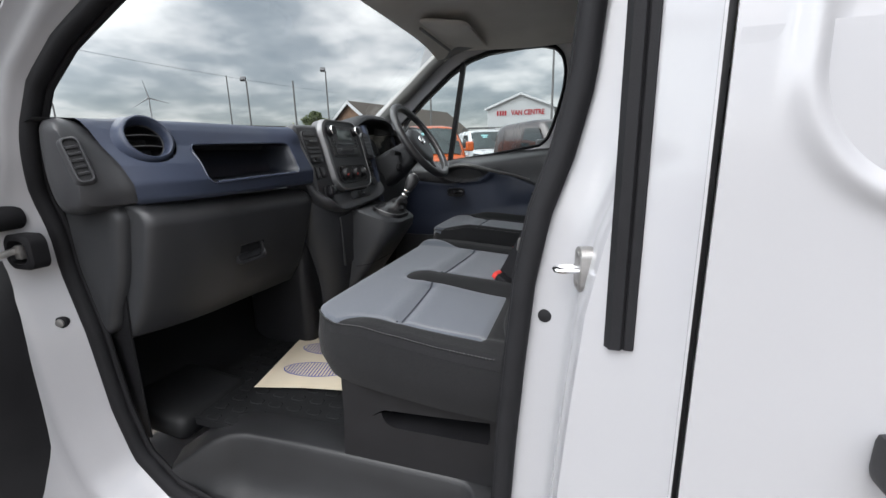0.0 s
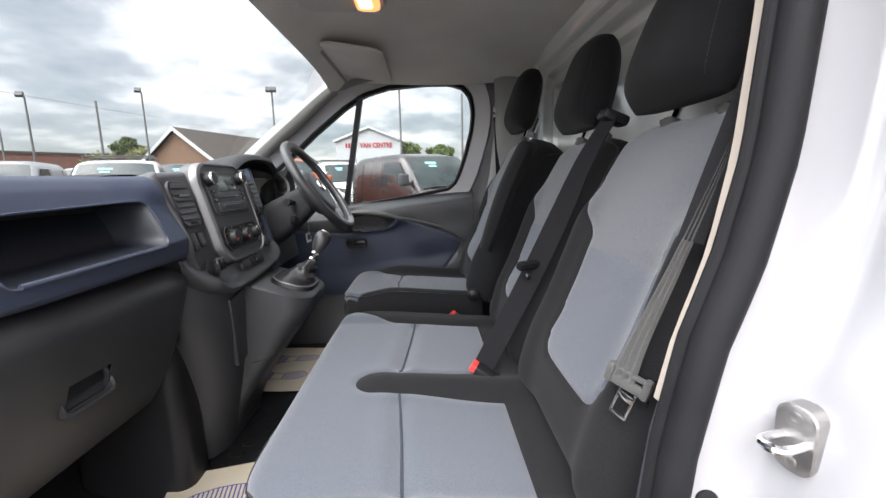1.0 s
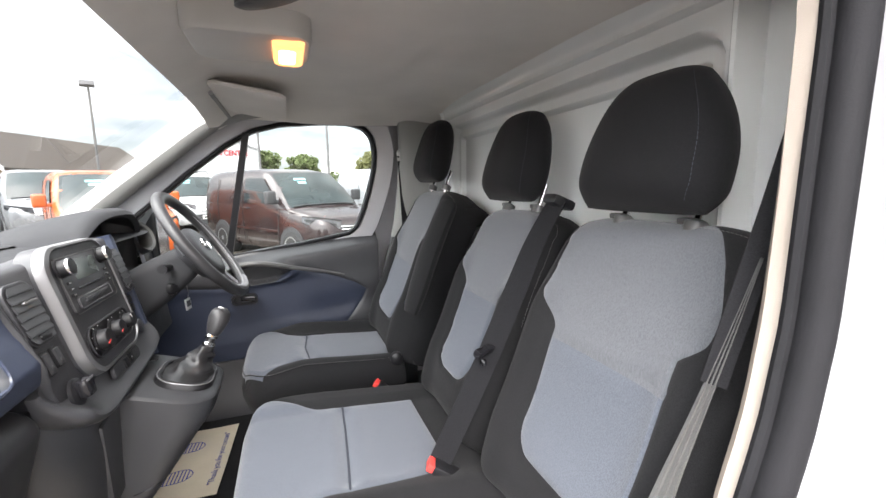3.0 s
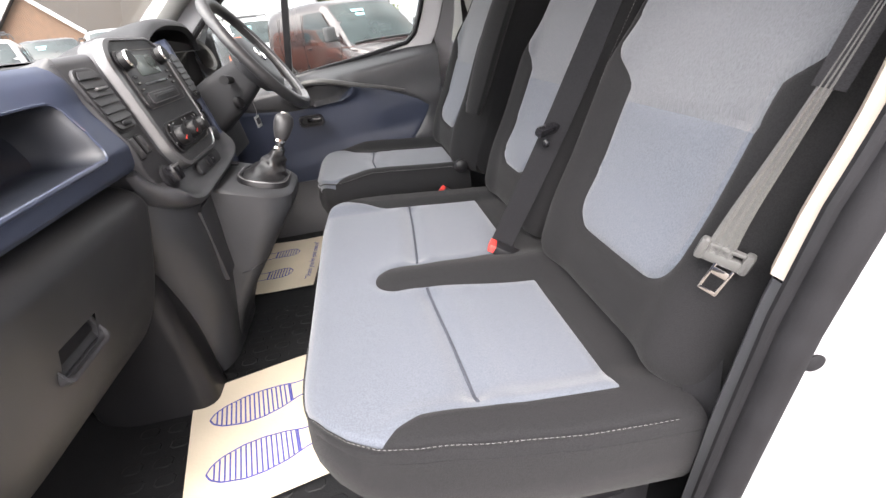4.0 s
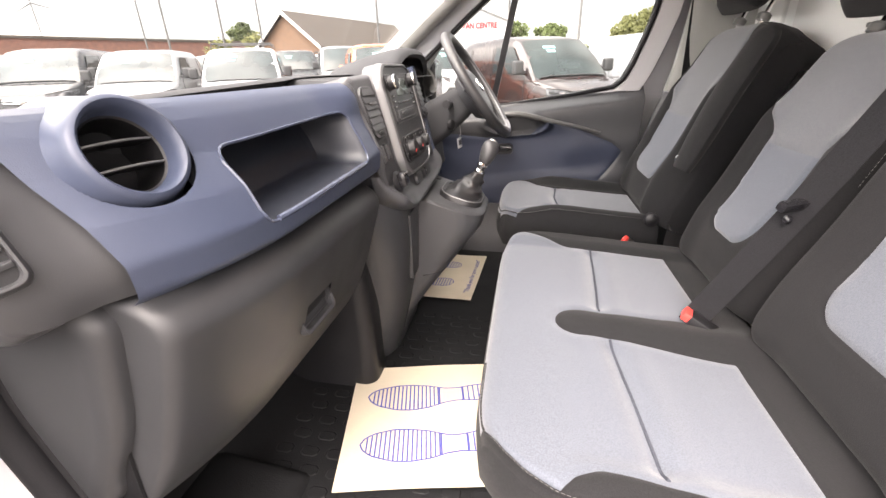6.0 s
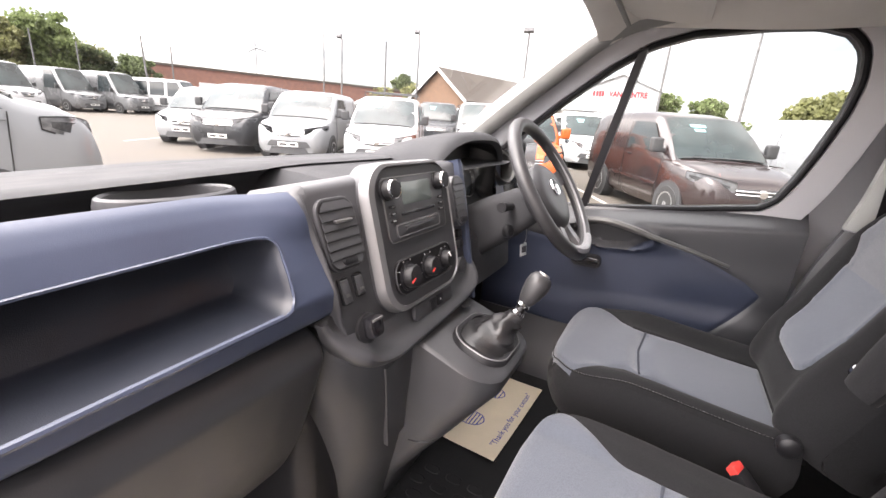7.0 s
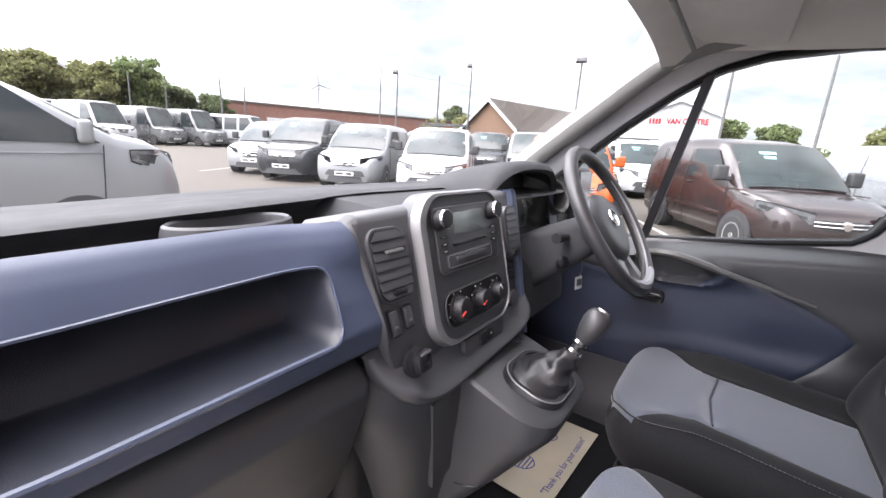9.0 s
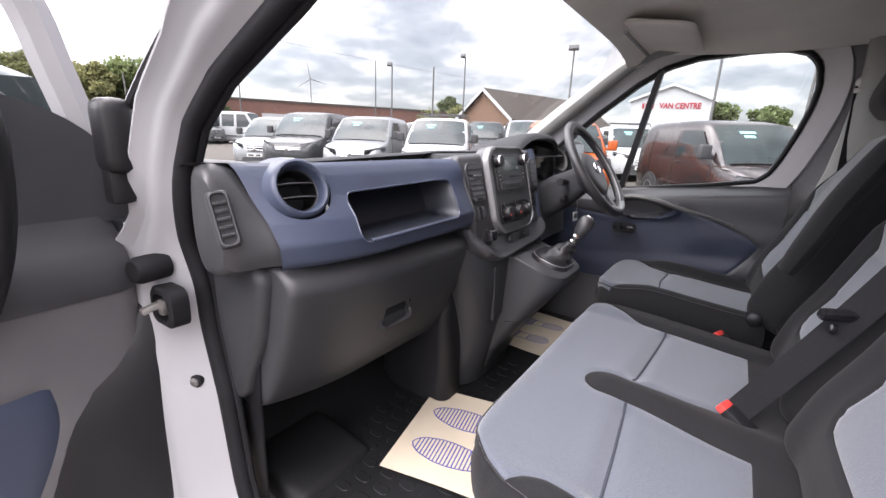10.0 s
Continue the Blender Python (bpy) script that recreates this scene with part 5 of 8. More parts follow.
pocket = np.array(pocket)
bm = bmesh.new()
ring_between(bm, panel_pt, outer, [tuple(p) for p in pocket], 12)
for _k in range(2):
    near = [f for f in bm.faces if (f.calc_center_median() - VC).cross(VA).length < 0.085]
    bmesh.ops.subdivide_edges(bm, edges=list({e for f in near for e in f.edges}), cuts=2, use_grid_fill=True)
bmesh.ops.delete(bm, geom=[f for f in bm.faces if (f.calc_center_median() - VC).cross(VA).length < 0.060], context="FACES")
fascia = part("fascia", bm, M_NAVY, dash, "navy plastic fascia with an open pocket")
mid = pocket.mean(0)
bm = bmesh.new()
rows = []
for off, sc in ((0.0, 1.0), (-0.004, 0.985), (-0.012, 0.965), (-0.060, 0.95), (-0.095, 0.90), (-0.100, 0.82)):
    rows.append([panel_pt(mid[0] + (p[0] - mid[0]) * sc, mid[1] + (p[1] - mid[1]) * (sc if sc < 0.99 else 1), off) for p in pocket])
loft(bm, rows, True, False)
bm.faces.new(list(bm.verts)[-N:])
part("pocket", bm, M_POCKET, fascia, "deep navy storage pocket, coloured darker as shade")
bm = bmesh.new()
sweep(bm, [panel_pt(y, 1.2345 + 0.018 * (y + 0.464), 0.0015) for y in np.linspace(-0.615, -0.318, 24)], 0.0042, 8)
for k in range(N):
    p, q = pocket[k], pocket[(k + 1) % N]
    sweep(bm, [panel_pt(p[0], p[1], 0.0004), panel_pt(q[0], q[1], 0.0004)], 0.0022, 5)
part("pocket_lip", bm, M_NAVYGLOSS, fascia, "glossy lower pocket lip")

# round air vent in its cowl
bm = bmesh.new()
lathe(bm, VC, VA, [(-0.04, 0.080), (-0.012, 0.068), (0.004, 0.0605), (0.016, 0.057), (0.025, 0.0545), (0.029, 0.0515), (0.0300, 0.048), (0.027, 0.045), (0.018, 0.0425), (0.006, 0.0405), (0.004, 0.0395)], 40, False)
vent = part("round_vent", bm, M_NAVY, dash, "navy cowl of the round air vent")
bm = bmesh.new()
lathe(bm, VC, VA, [(0.006, 0.0405), (0.004, 0.0385), (-0.03, 0.037), (-0.048, 0.036), (-0.047, 0.0)], 32, False)
part("vent_back", bm, M_BLACK, vent)
vs_ = VA.cross(Vector((0, 0, 1))).normalized()
vu_ = vs_.cross(VA)
for k in (-0.014, 0.012):
    bm = bmesh.new()
    half = math.sqrt(0.0395 ** 2 - k * k) * 0.97
    loft(bm, [[VC + VA * (-0.012 + 0.010 * math.cos(s / half * 1.2)) + vs_ * s + vu_ * (k + dz) + VA * dn for dz, dn in ((0.0025, 0.012), (0.0045, -0.012), (0.0015, -0.012), (-0.0005, 0.012))] for s in np.linspace(-half, half, 9)])
    vane = part("vane", bm, M_BLACK, vent, "black vent vane")
    # a silver strip draws the highlight along the vane's front edge
    bm = bmesh.new()
    sweep(bm, [VC + VA * (0.001 + 0.010 * math.cos(s / half * 1.2)) + vs_ * s + vu_ * (k + 0.0012) for s in np.linspace(-half, half, 9)], 0.0012, 5)
    part("vane_glint", bm, M_SILVER, vane, "silver strip drawn as the vane edge's glint")

# end pod with the slotted demister
bm = bmesh.new()
rows = []
for y, k, kx, fwd in ((-0.752, 0.985, 1.0, 0.016), (-0.785, 1.0, 1.0, 0.0), (-0.805, 1.0, 0.72, 0.0), (-0.825, 1.0, 0.58, 0.0), (-0.840, 0.97, 0.46, 0.0), (-0.850, 0.90, 0.38, 0.0), (-0.856, 0.78, 0.30, 0.0)):
    pts = [(-0.865, 1.198), (-0.850, 1.230), (-0.862, 1.280), (-0.905, 1.335), (-0.950, 1.368), (-1.01, 1.378), (-1.10, 1.36), (-1.12, 1.25), (-1.06, 1.185), (-0.93, 1.182)]
    c = (-0.985, 1.275)
    rows.append([Vector((-0.862 + (p.x + 0.862) * kx + bow(y) * 0.48 + fwd, y, c[1] + (p.y - c[1]) * k)) for p in smooth_line([(x, z, 0) for x, z in pts + pts[:1]], 4)[:-1]])
loft(bm, rows)
pod = part("end_pod", bm, M_DASH2, dash, "charcoal end of the dashboard")
# slotted vent let into the pod's outer corner
SN = Vector((0.86, -0.42, 0.28)).normalized()
SU = Vector((-0.42, 0.02, 0.90)); SU = (SU - SU.dot(SN) * SN).normalized()
SS = SU.cross(SN)
SC = Vector((-0.915, -0.843, 1.289)) + SN * 0.009
bm = bmesh.new()
loft(bm, [[SC + SN * d + SS * a + SU * b for a, b in rounded(0, 0, 0.030 - 2 * i, 0.092 - 2 * i, 0.010 - i * 0.5, 5)] for d, i in ((-0.012, -0.004), (0.006, -0.001), (0.0085, 0.001), (0.0085, 0.003), (0.002, 0.0045), (-0.004, 0.005))], True, False)
sv = part("side_vent", bm, M_DASH2, dash, "charcoal frame of the slotted side vent")
bm = bmesh.new()
loft(bm, [[SC + SN * d + SS * a + SU * b for a, b in rounded(0, 0, 0.022, 0.084, 0.006, 4)] for d in (-0.010, 0.0015)])
part("well", bm, M_BLACK, sv, "dark opening of the side vent")
for k in range(5):
    bm = bmesh.new()
    box(bm, SC + SN * 0.004 + SU * (-0.027 + 0.0135 * k), (0.021, 0.005, 0.006), 0.001, Matrix((SS, SU, SN)).transposed() @ turn(25, 0, 0))
    part("slat", bm, M_DASH, sv)

# upper deck: trough behind the fascia, then the long top to the windscreen
def deck(y, s):
    end = smoothstep((0.80 - abs(y)) / 0.10)
    mid_ = smoothstep((0.80 + y) / 0.14) * smoothstep((-0.11 - y) / 0.05)
    t = lerp_table([(0, -0.892), (0.12, -0.905), (0.22, -0.93), (0.36, -1.000), (0.46, -1.056), (0.50, -1.058), (0.54, -1.022), (0.6, -1.052), (1.0, -1.50)], s)
    flat = lerp_table([(0, 1.378), (0.22, 1.381), (0.54, 1.391), (0.6, 1.394), (1.0, 1.345)], s)
    low = lerp_table([(0, 1.376), (0.10, 1.36), (0.2, 1.315), (0.36, 1.298), (0.46, 1.306), (0.50, 1.360), (0.54, 1.388), (0.56, 1.392), (0.6, 1.394), (1.0, 1.345)], s)
    z = flat + (low - flat) * mid_
    t += swell(y, 1.378) * max(0.0, 1 - s / 0.22)
    z -= 0.05 * smoothstep((abs(y) - 0.70) / 0.16) * s + 0.035 * max(0.0, -0.05 - y) * smoothstep((s - 0.3) / 0.25)
    return Vector((t + bow(y) * (1 - 0.4 * s), y, z))


bm = bmesh.new()
sheet(bm, deck, np.linspace(-0.86, 0.86, 100), list(np.linspace(0, 0.62, 34)) + list(np.linspace(0.68, 1.0, 8)))
part("deck", bm, M_DECK, dash, "charcoal dashboard top with a long trough")
# moulded cup ring in the trough
bm = bmesh.new()
loft(bm, [[Vector((-0.997 + (0.050 + o) * math.cos(a), -0.322 + (0.092 + o) * math.sin(a), z)) for a in np.linspace(0, 2 * math.pi, 40, endpoint=False)] for o, z in ((0.003, 1.312), (0.0, 1.360), (-0.002, 1.368), (-0.006, 1.371), (-0.010, 1.368), (-0.012, 1.360), (-0.014, 1.312))], True, False)
part("cup_ring", bm, M_DASH2, dash, "grey moulded cup ring in the trough")
bm = bmesh.new()
for k in range(5):
    p = deck(-0.735, 0.30 + 0.035 * k)
    box(bm, p + Vector((0, 0, 0.001)), (0.006, 0.075, 0.003), 0.001, turn(0, 4, -14))
part("demister_slot", bm, M_BLACK, dash, "demister slots in the dashboard top")

# glovebox
GP = [(1.192, -0.860), (1.186, -0.836), (1.172, -0.812), (1.150, -0.800), (1.120, -0.806), (1.03, -0.834), (0.95, -0.866), (0.885, -0.905), (0.862, -0.935), (0.858, -1.02)]


GPS = smooth_line([(x, z, 0) for z, x in GP], 6)


def glove_pt(y, k, off=0.0):
    """The lid's rolled profile, rounded off at either end."""
    n = len(GPS) - 1
    i = min(n - 1, int(k * n)); f = k * n - i
    p = GPS[i].lerp(GPS[i + 1], f)
    end = edge_round(y + 0.775, 0.014) + edge_round(-0.235 - y, 0.012)
    return Vector((p.x + bow(y) * 0.9 + off - end, y, p.y - 0.010 * (y + 0.5) * 1.6 - 0.35 * end * (1 - k)))


bm = bmesh.new()
HC = (-0.836, -0.497, 1.031)
ys = [-0.775, -0.7745, -0.773, -0.770, -0.766, -0.760, -0.752, -0.743] + list(np.linspace(-0.735, -0.250, 56)) + [-0.244, -0.239, -0.236, -0.235]
ks = list(np.linspace(0, 1, 60))
g = [[bm.verts.new(glove_pt(y, k)) for y in ys] for k in ks]
for j in range(len(ks) - 1):
    for i in range(len(ys) - 1):
        cc = (g[j][i].co + g[j + 1][i + 1].co) / 2
        if abs(cc.y - HC[1]) > 0.042 or abs(cc.z - HC[2]) > 0.022:
            bm.faces.new((g[j][i], g[j][i + 1], g[j + 1][i + 1], g[j + 1][i]))
# end caps
for col in (0, -1):
    line = [r[col] for r in g]
    back = [bm.verts.new((-1.06, line[0].co.y, v.co.z)) for v in line]
    for a, b, c, d in zip(line, line[1:], back[1:], back):
        bm.faces.new((a, b, c, d))
glove = part("glovebox", bm, M_LOWER, dash, "charcoal glovebox lid")
bm = bmesh.new()
HT = turn(0, -19, 0)
loft(bm, [[Vector(HC) + HT @ Vector((d, a, b)) for a, b in rounded(0, 0, 0.105 - 2 * i, 0.052 - 2 * i, 0.012, 4)] for d, i in ((-0.012, -0.002), (0.0008, -0.002), (0.0016, 0.001), (-0.001, 0.004), (-0.030, 0.008), (-0.034, 0.018))])
hd_ = part("handle_recess", bm, M_DASH, glove, "recessed glovebox handle")
bm = bmesh.new()
box(bm, Vector(HC) + HT @ Vector((-0.003, 0.0, 0.010)), (0.008, 0.082, 0.022), 0.004, HT @ turn(0, 12, 0))
part("handle", bm, M_BLACK, hd_, "black glovebox latch")
# dark end cheek beside the glovebox, and its joint
bm = bmesh.new()
pts = [(-0.855, 1.19), (-0.842, 1.165), (-0.850, 1.12), (-0.872, 1.03), (-0.912, 0.95), (-0.95, 0.885), (-1.10, 0.85), (-1.22, 0.90), (-1.22, 1.19)]
cheek = smooth_line([(x, z, 0) for x, z in pts], 5)
loft(bm, [[Vector((p.x - 0.055 - i, y, p.y)) for p in cheek] for y, i in ((-0.770, 0.0), (-0.784, 0.0), (-0.792, 0.004), (-0.798, 0.014), (-0.801, 0.030))])
part("end_cheek", bm, M_LOWER, dash, "charcoal cheek beside the glovebox")
# underside of the dashboard
for c_, s_ in (((-1.16, -0.50, 0.99), (0.22, 0.56, 0.25)), ((-1.13, 0.50, 1.02), (0.30, 0.66, 0.30))):
    bm = bmesh.new()
    box(bm, c_, s_, 0.02)
    part("underside", bm, M_BLACK, dash, "black underside")

# ---------------- centre stack
ST = turn(0, -13, 0)
SO = Vector((-0.815, 0.006, 1.285))


def stk(n, y, z):
    """A place on the centre stack: n out of its face."""
    return SO + ST @ Vector((n, y, z))


def slab(name, y, z, w, h, r, n0, n1, mat, parent, label="", inset=0.003, skew=0.0, seg=6):
    b_ = bmesh.new()
    rows = [[stk(n, a + skew * (b - z), b) for a, b in rounded(y, z, w - 2 * i, h - 2 * i, max(0.0015, r - i), seg)] for n, i in ((n0, 0), (n1 - inset, 0), (n1 - inset * 0.3, inset * 0.3), (n1, inset))]
    loft(b_, rows)
    return part(name, b_, mat, parent, label)


# the block that carries vents and radio
bm = bmesh.new()
rows = []
for n, e in ((-0.12, 0.0), (-0.022, 0.0), (-0.010, -0.003), (-0.003, -0.009), (0.0, -0.018)):
    rows.append([stk(n, a, b) for a, b in ((-0.246, 0.105 + e), (-0.236, 0.112 + e), (0.195, 0.128 + e), (0.206, 0.120), (0.207, -0.05), (0.205, -0.125 - e), (0.17 + e, -0.145 - e), (-0.208, -0.150 - e))])
loft(bm, rows)
stack = part("centre_panel", bm, M_DASH2, dash, "charcoal centre stack")
# its flank runs back to the fascia's slanting end
def flank_pt(u, s):
    z = 1.15 + s * (0.223 + 0.016 * u)
    k = (1.378 - z) / 0.182
    a = Vector((lerp_table(PANEL, max(1.195, min(1.378, z))) + swell(-0.24, z) - 0.002, -0.2485 + 0.029 * k, z))
    r = (z - 1.285) / math.cos(radians(13))
    b = stk(-0.0015, -0.246 + 0.038 * (0.105 - r) / 0.255 + 0.004, r)
    p = a.lerp(b, u)
    p.x += 0.010 * math.sin(math.pi * u) * smoothstep(k * 2)
    return p
bm = bmesh.new()
tops = [flank_pt(u, 1.0) + Vector((-0.006, 0, 0.003)) for u in np.linspace(0, 1, 9)]
loft(bm, [[flank_pt(u, s) for u in np.linspace(0, 1, 9)] for s in np.linspace(0, 1, 20)] + [tops, [p + Vector((-0.014, 0, -0.002)) for p in tops], [p + Vector((-0.018, 0, -0.05)) for p in tops]], False, False)
part("stack_flank", bm, M_DASH2, dash, "charcoal flank of the centre stack")
SKEW = -0.05
# silver hoop round the radio
bm = bmesh.new()
o = rounded(0, 0, 0.274, 0.266, 0.060, 10)
i_ = rounded(0.0085, 0.0, 0.248, 0.250, 0.053, 10)
i2 = rounded(0.0085, 0.0, 0.244, 0.246, 0.051, 10)
sk = lambda pts: [(a + SKEW * b, b) for a, b in pts]
loft(bm, [[stk(n, a, b) for a, b in sk(p)] for n, p in ((0.006, rounded(0, 0, 0.273, 0.265, 0.0595, 10)), (0.012, rounded(0, 0, 0.271, 0.263, 0.059, 10)), (0.021, rounded(0.0015, 0.0, 0.262, 0.258, 0.056, 10)), (0.0215, i_), (0.015, i2))], True, False)
b_ = bmesh.new()
loft(b_, [[stk(n, a, b) for a, b in sk(p)] for n, p in ((-0.02, o), (0.007, rounded(0, 0, 0.2725, 0.2645, 0.0595, 10)))], True, False)
part("surround_side", b_, M_DASH2, dash, "charcoal side of the radio surround")
hoop = part("radio_surround", bm, M_SILVER, dash, "satin silver hoop round the radio")
bm = bmesh.new()
loft(bm, [[stk(n, a, b) for a, b in sk(p)] for n, p in ((-0.01, i_), (0.015, i_), (0.0185, i2), (0.0175, rounded(0.0085, 0.0, 0.236, 0.238, 0.048, 10)))])
face = part("radio_face", bm, M_DASH, dash, "dark grey radio and heater panel")
NF = 0.0175
radio = thing("car_radio", tuple(stk(0.0, 0, 0.05)), "dark grey car radio with two knobs and a grey display", "radio")
slab("body", 0.004, 0.050, 0.200, 0.112, 0.012, NF - 0.004, NF + 0.004, M_DASH2, radio, "dark grey radio body", skew=SKEW)
slab("display", 0.005, 0.075, 0.100, 0.040, 0.004, NF + 0.002, NF + 0.0055, M_DISPLAY, radio, "grey liquid crystal display", 0.001, SKEW)
slab("disc_slot", 0.005, 0.040, 0.115, 0.005, 0.002, NF + 0.002, NF + 0.0052, M_GLOSSBLACK, radio, "disc slot", 0.0005, SKEW)
slab("button_strip", 0.0, 0.013, 0.150, 0.024, 0.006, NF + 0.002, NF + 0.0065, M_DASH, radio, "strip of buttons", 0.001, SKEW)
b_ = bmesh.new()
sweep(b_, [stk(NF + 0.0068, a + SKEW * b, b) for a, b in rounded(0.0, 0.013, 0.146, 0.021, 0.005, 5)], 0.0007, 4, up=(1, 0, 0), closed=True)
part("strip_rim", b_, M_SILVER, radio, "thin bright rim of the button strip")
b_ = bmesh.new()
sweep(b_, [stk(NF + 0.0044, a + SKEW * b, b) for a, b in rounded(0.004, 0.050, 0.198, 0.110, 0.011, 5)], 0.0007, 4, up=(1, 0, 0), closed=True)
part("body_edge", b_, M_DISPLAYGREY, radio, "grey edge of the radio body")
slab("strip_bar", 0.0, 0.014, 0.100, 0.006, 0.002, NF + 0.004, NF + 0.0095, M_DASH2, radio, "long rocker bar", 0.001, SKEW)
slab("strip_line", 0.0, 0.0185, 0.100, 0.0015, 0.0005, NF + 0.004, NF + 0.0100, M_SILVER, radio, "bright line", 0.0004, SKEW)
for sgn in (-1, 1):
    for k in range(3):
        slab("button", sgn * 0.082 + 0.004, 0.056 - 0.012 * k, 0.018, 0.006, 0.002, NF + 0.002, NF + 0.0065, M_BLACK, radio, "", 0.001, SKEW)
        slab("mark", sgn * 0.082 + 0.004, 0.0562 - 0.012 * k, 0.008, 0.0012, 0.0004, NF + 0.006, NF + 0.0071, M_MARK, radio, "white legend", 0.0003, SKEW)


def knob(y, z, r, h, parent, name="knob", ring=True, cap=M_BLACK):
    axis = ST @ Vector((1, 0, 0))
    c = stk(NF + 0.003, y + SKEW * z, z)
    b_ = bmesh.new()
    lathe(b_, c, axis, [(0, r * 1.12), (0.004, r * 1.12), (0.005, r), (h * 0.9, r * 0.94), (h, r * 0.86), (h + 0.0005, r * 0.5)], 28)
    kn = part(name, b_, cap, parent, "round black knob")
    if ring:
        b_ = bmesh.new()
        lathe(b_, c, axis, [(h * 0.80, r * 0.97), (h * 0.82, r * 1.03), (h * 0.98, r * 0.98), (h * 1.01, r * 0.90), (h * 0.98, r * 0.84)], 28, False)
        part("ring", b_, M_CHROME, kn, "chrome knob ring")
    return kn


knob(-0.084, 0.086, 0.0165, 0.022, radio)
knob(0.088, 0.088, 0.0165, 0.022, radio)

heater = thing("heater_control", tuple(stk(0.0, 0.0, -0.075)), "black heater panel with three rotary knobs", "heater control")
bm = bmesh.new()
loft(bm, [[stk(n, a + SKEW * b, b) for a, b in rounded(0.004, -0.070, 0.205 - 2 * i, 0.066 - 2 * i, 0.026 - i, 8)] for n, i in ((NF - 0.004, 0), (NF + 0.003, 0), (NF + 0.004, 0.002), (NF + 0.001, 0.004))])
part("panel", bm, M_BLACK, heater, "black heater panel")
bm = bmesh.new()
sweep(bm, [stk(NF + 0.004, a + SKEW * b, b) for a, b in rounded(0.004, -0.070, 0.202, 0.063, 0.025, 8)], 0.0012, 5, up=(1, 0, 0), closed=True)
part("rim", bm, M_DASH2, heater, "thin grey rim")
for y, r in ((-0.062, 0.021), (0.008, 0.019), (0.070, 0.017)):
    kn = knob(y, -0.070, r, 0.020, heater, ring=False, cap=M_BLACK)
    b_ = bmesh.new()
    axis = ST @ Vector((1, 0, 0))
    lathe(b_, stk(NF + 0.0035, y + SKEW * -0.070, -0.070), axis, [(0, r * 1.25), (0.002, r * 1.25)], 28)
    part("dial", b_, M_DIAL, kn, "dark dial")
    for a in np.linspace(195, -15, 6):
        b_ = bmesh.new()
        box(b_, stk(NF + 0.0055, y + SKEW * -0.070 + r * 1.42 * math.cos(radians(a)), -0.070 + r * 1.42 * math.sin(radians(a))), (0.0006, 0.0028, 0.0013), 0, ST @ turn(a, 0, 0))
        part("tick", b_, M_MARK, kn, "white tick")
    b_ = bmesh.new()
    a = radians(205 if y < 0.05 else 120)
    box(b_, stk(NF + 0.023, y + SKEW * -0.070 + r * 0.6 * math.cos(a), -0.070 + r * 0.6 * math.sin(a)), (0.002, r * 0.6, 0.0032), 0.0006, ST @ turn(math.degrees(a), 0, 0))
    part("pointer", b_, M_RED if y < 0.05 else M_MARK, kn, "coloured pointer")


def air_vent(y, z, w, h, skew, tab, up=0.0):
    """Louvres almost closed inside a rounded frame."""
    v = slab("air_vent", y, z, w, h, 0.022, -0.004, 0.006 + up, M_DASH, dash, "charcoal louvred air vent", 0.002, skew)
    slab("well", y, z, w - 0.006, h - 0.006, 0.019, 0.0035, 0.0062 + up, M_BLACK, v, "dark vent opening", 0.0006, skew)
    n, hh, ww, r = 7, h - 0.010, w / 2 - 0.005, 0.017
    pitch = hh / n
    for k in range(n):
        zz = z + hh / 2 - pitch * (k + 0.5)
        rows = []
        for yy in np.linspace(-1, 1, 7):
            pts = []
            for a, c in ((0.0066, 0.47), (0.0090, -0.10), (0.0094, -0.38), (0.0082, -0.43), (0.0040, 0.44)):
                d = max(0.0, abs(zz + c * pitch - z) - (hh / 2 - r))
                half = ww - r + math.sqrt(max(0.0, r * r - min(d, r) ** 2))
                pts.append(stk(a + up, y + yy * half + skew * (zz + c * pitch - z), zz + c * pitch))
            rows.append(pts)
        b_ = bmesh.new()
        loft(b_, rows)
        part("louvre", b_, M_DASH2, v, "charcoal louvre")
    if tab:
        slab("slider", y + 0.004, z + 0.020, 0.036, 0.005, 0.002, 0.006, 0.0125, M_SILVER, v, "silver vent slider", 0.001, skew)
    slab("wheel", y + 0.006, z - h / 2 + 0.014, 0.030, 0.010, 0.0045, 0.004, 0.0115 + up, M_BLACK, v, "vent thumbwheel", 0.001, skew)


air_vent(-0.190, 0.032, 0.080, 0.112, -0.12, True)
air_vent(0.178, 0.035, 0.056, 0.112, -0.06, False, 0.014)
for k, (y, z) in enumerate(((-0.200, -0.055), (-0.168, -0.053))):
    slab("switch", y, z, 0.021, 0.044 - 0.006 * k, 0.003, -0.002, 0.004, M_BLACK, dash, "black rocker switch", 0.001, -0.12)
    slab("switch_key", y, z, 0.0165, 0.038 - 0.006 * k, 0.002, 0.002, 0.0075, M_DASH2, dash, "grey rocker key", 0.003, -0.12)
    slab("switch_legend", y, z - 0.006, 0.008, 0.005, 0.001, 0.006, 0.0080, M_DISPLAYGREY, dash, "grey switch legend", 0.0004, -0.12)
for z in (-0.038, -0.061):
    slab("switch", 0.180, z, 0.018, 0.018, 0.003, -0.002, 0.012, M_BLACK, dash, "black rocker switch", 0.002, 0)

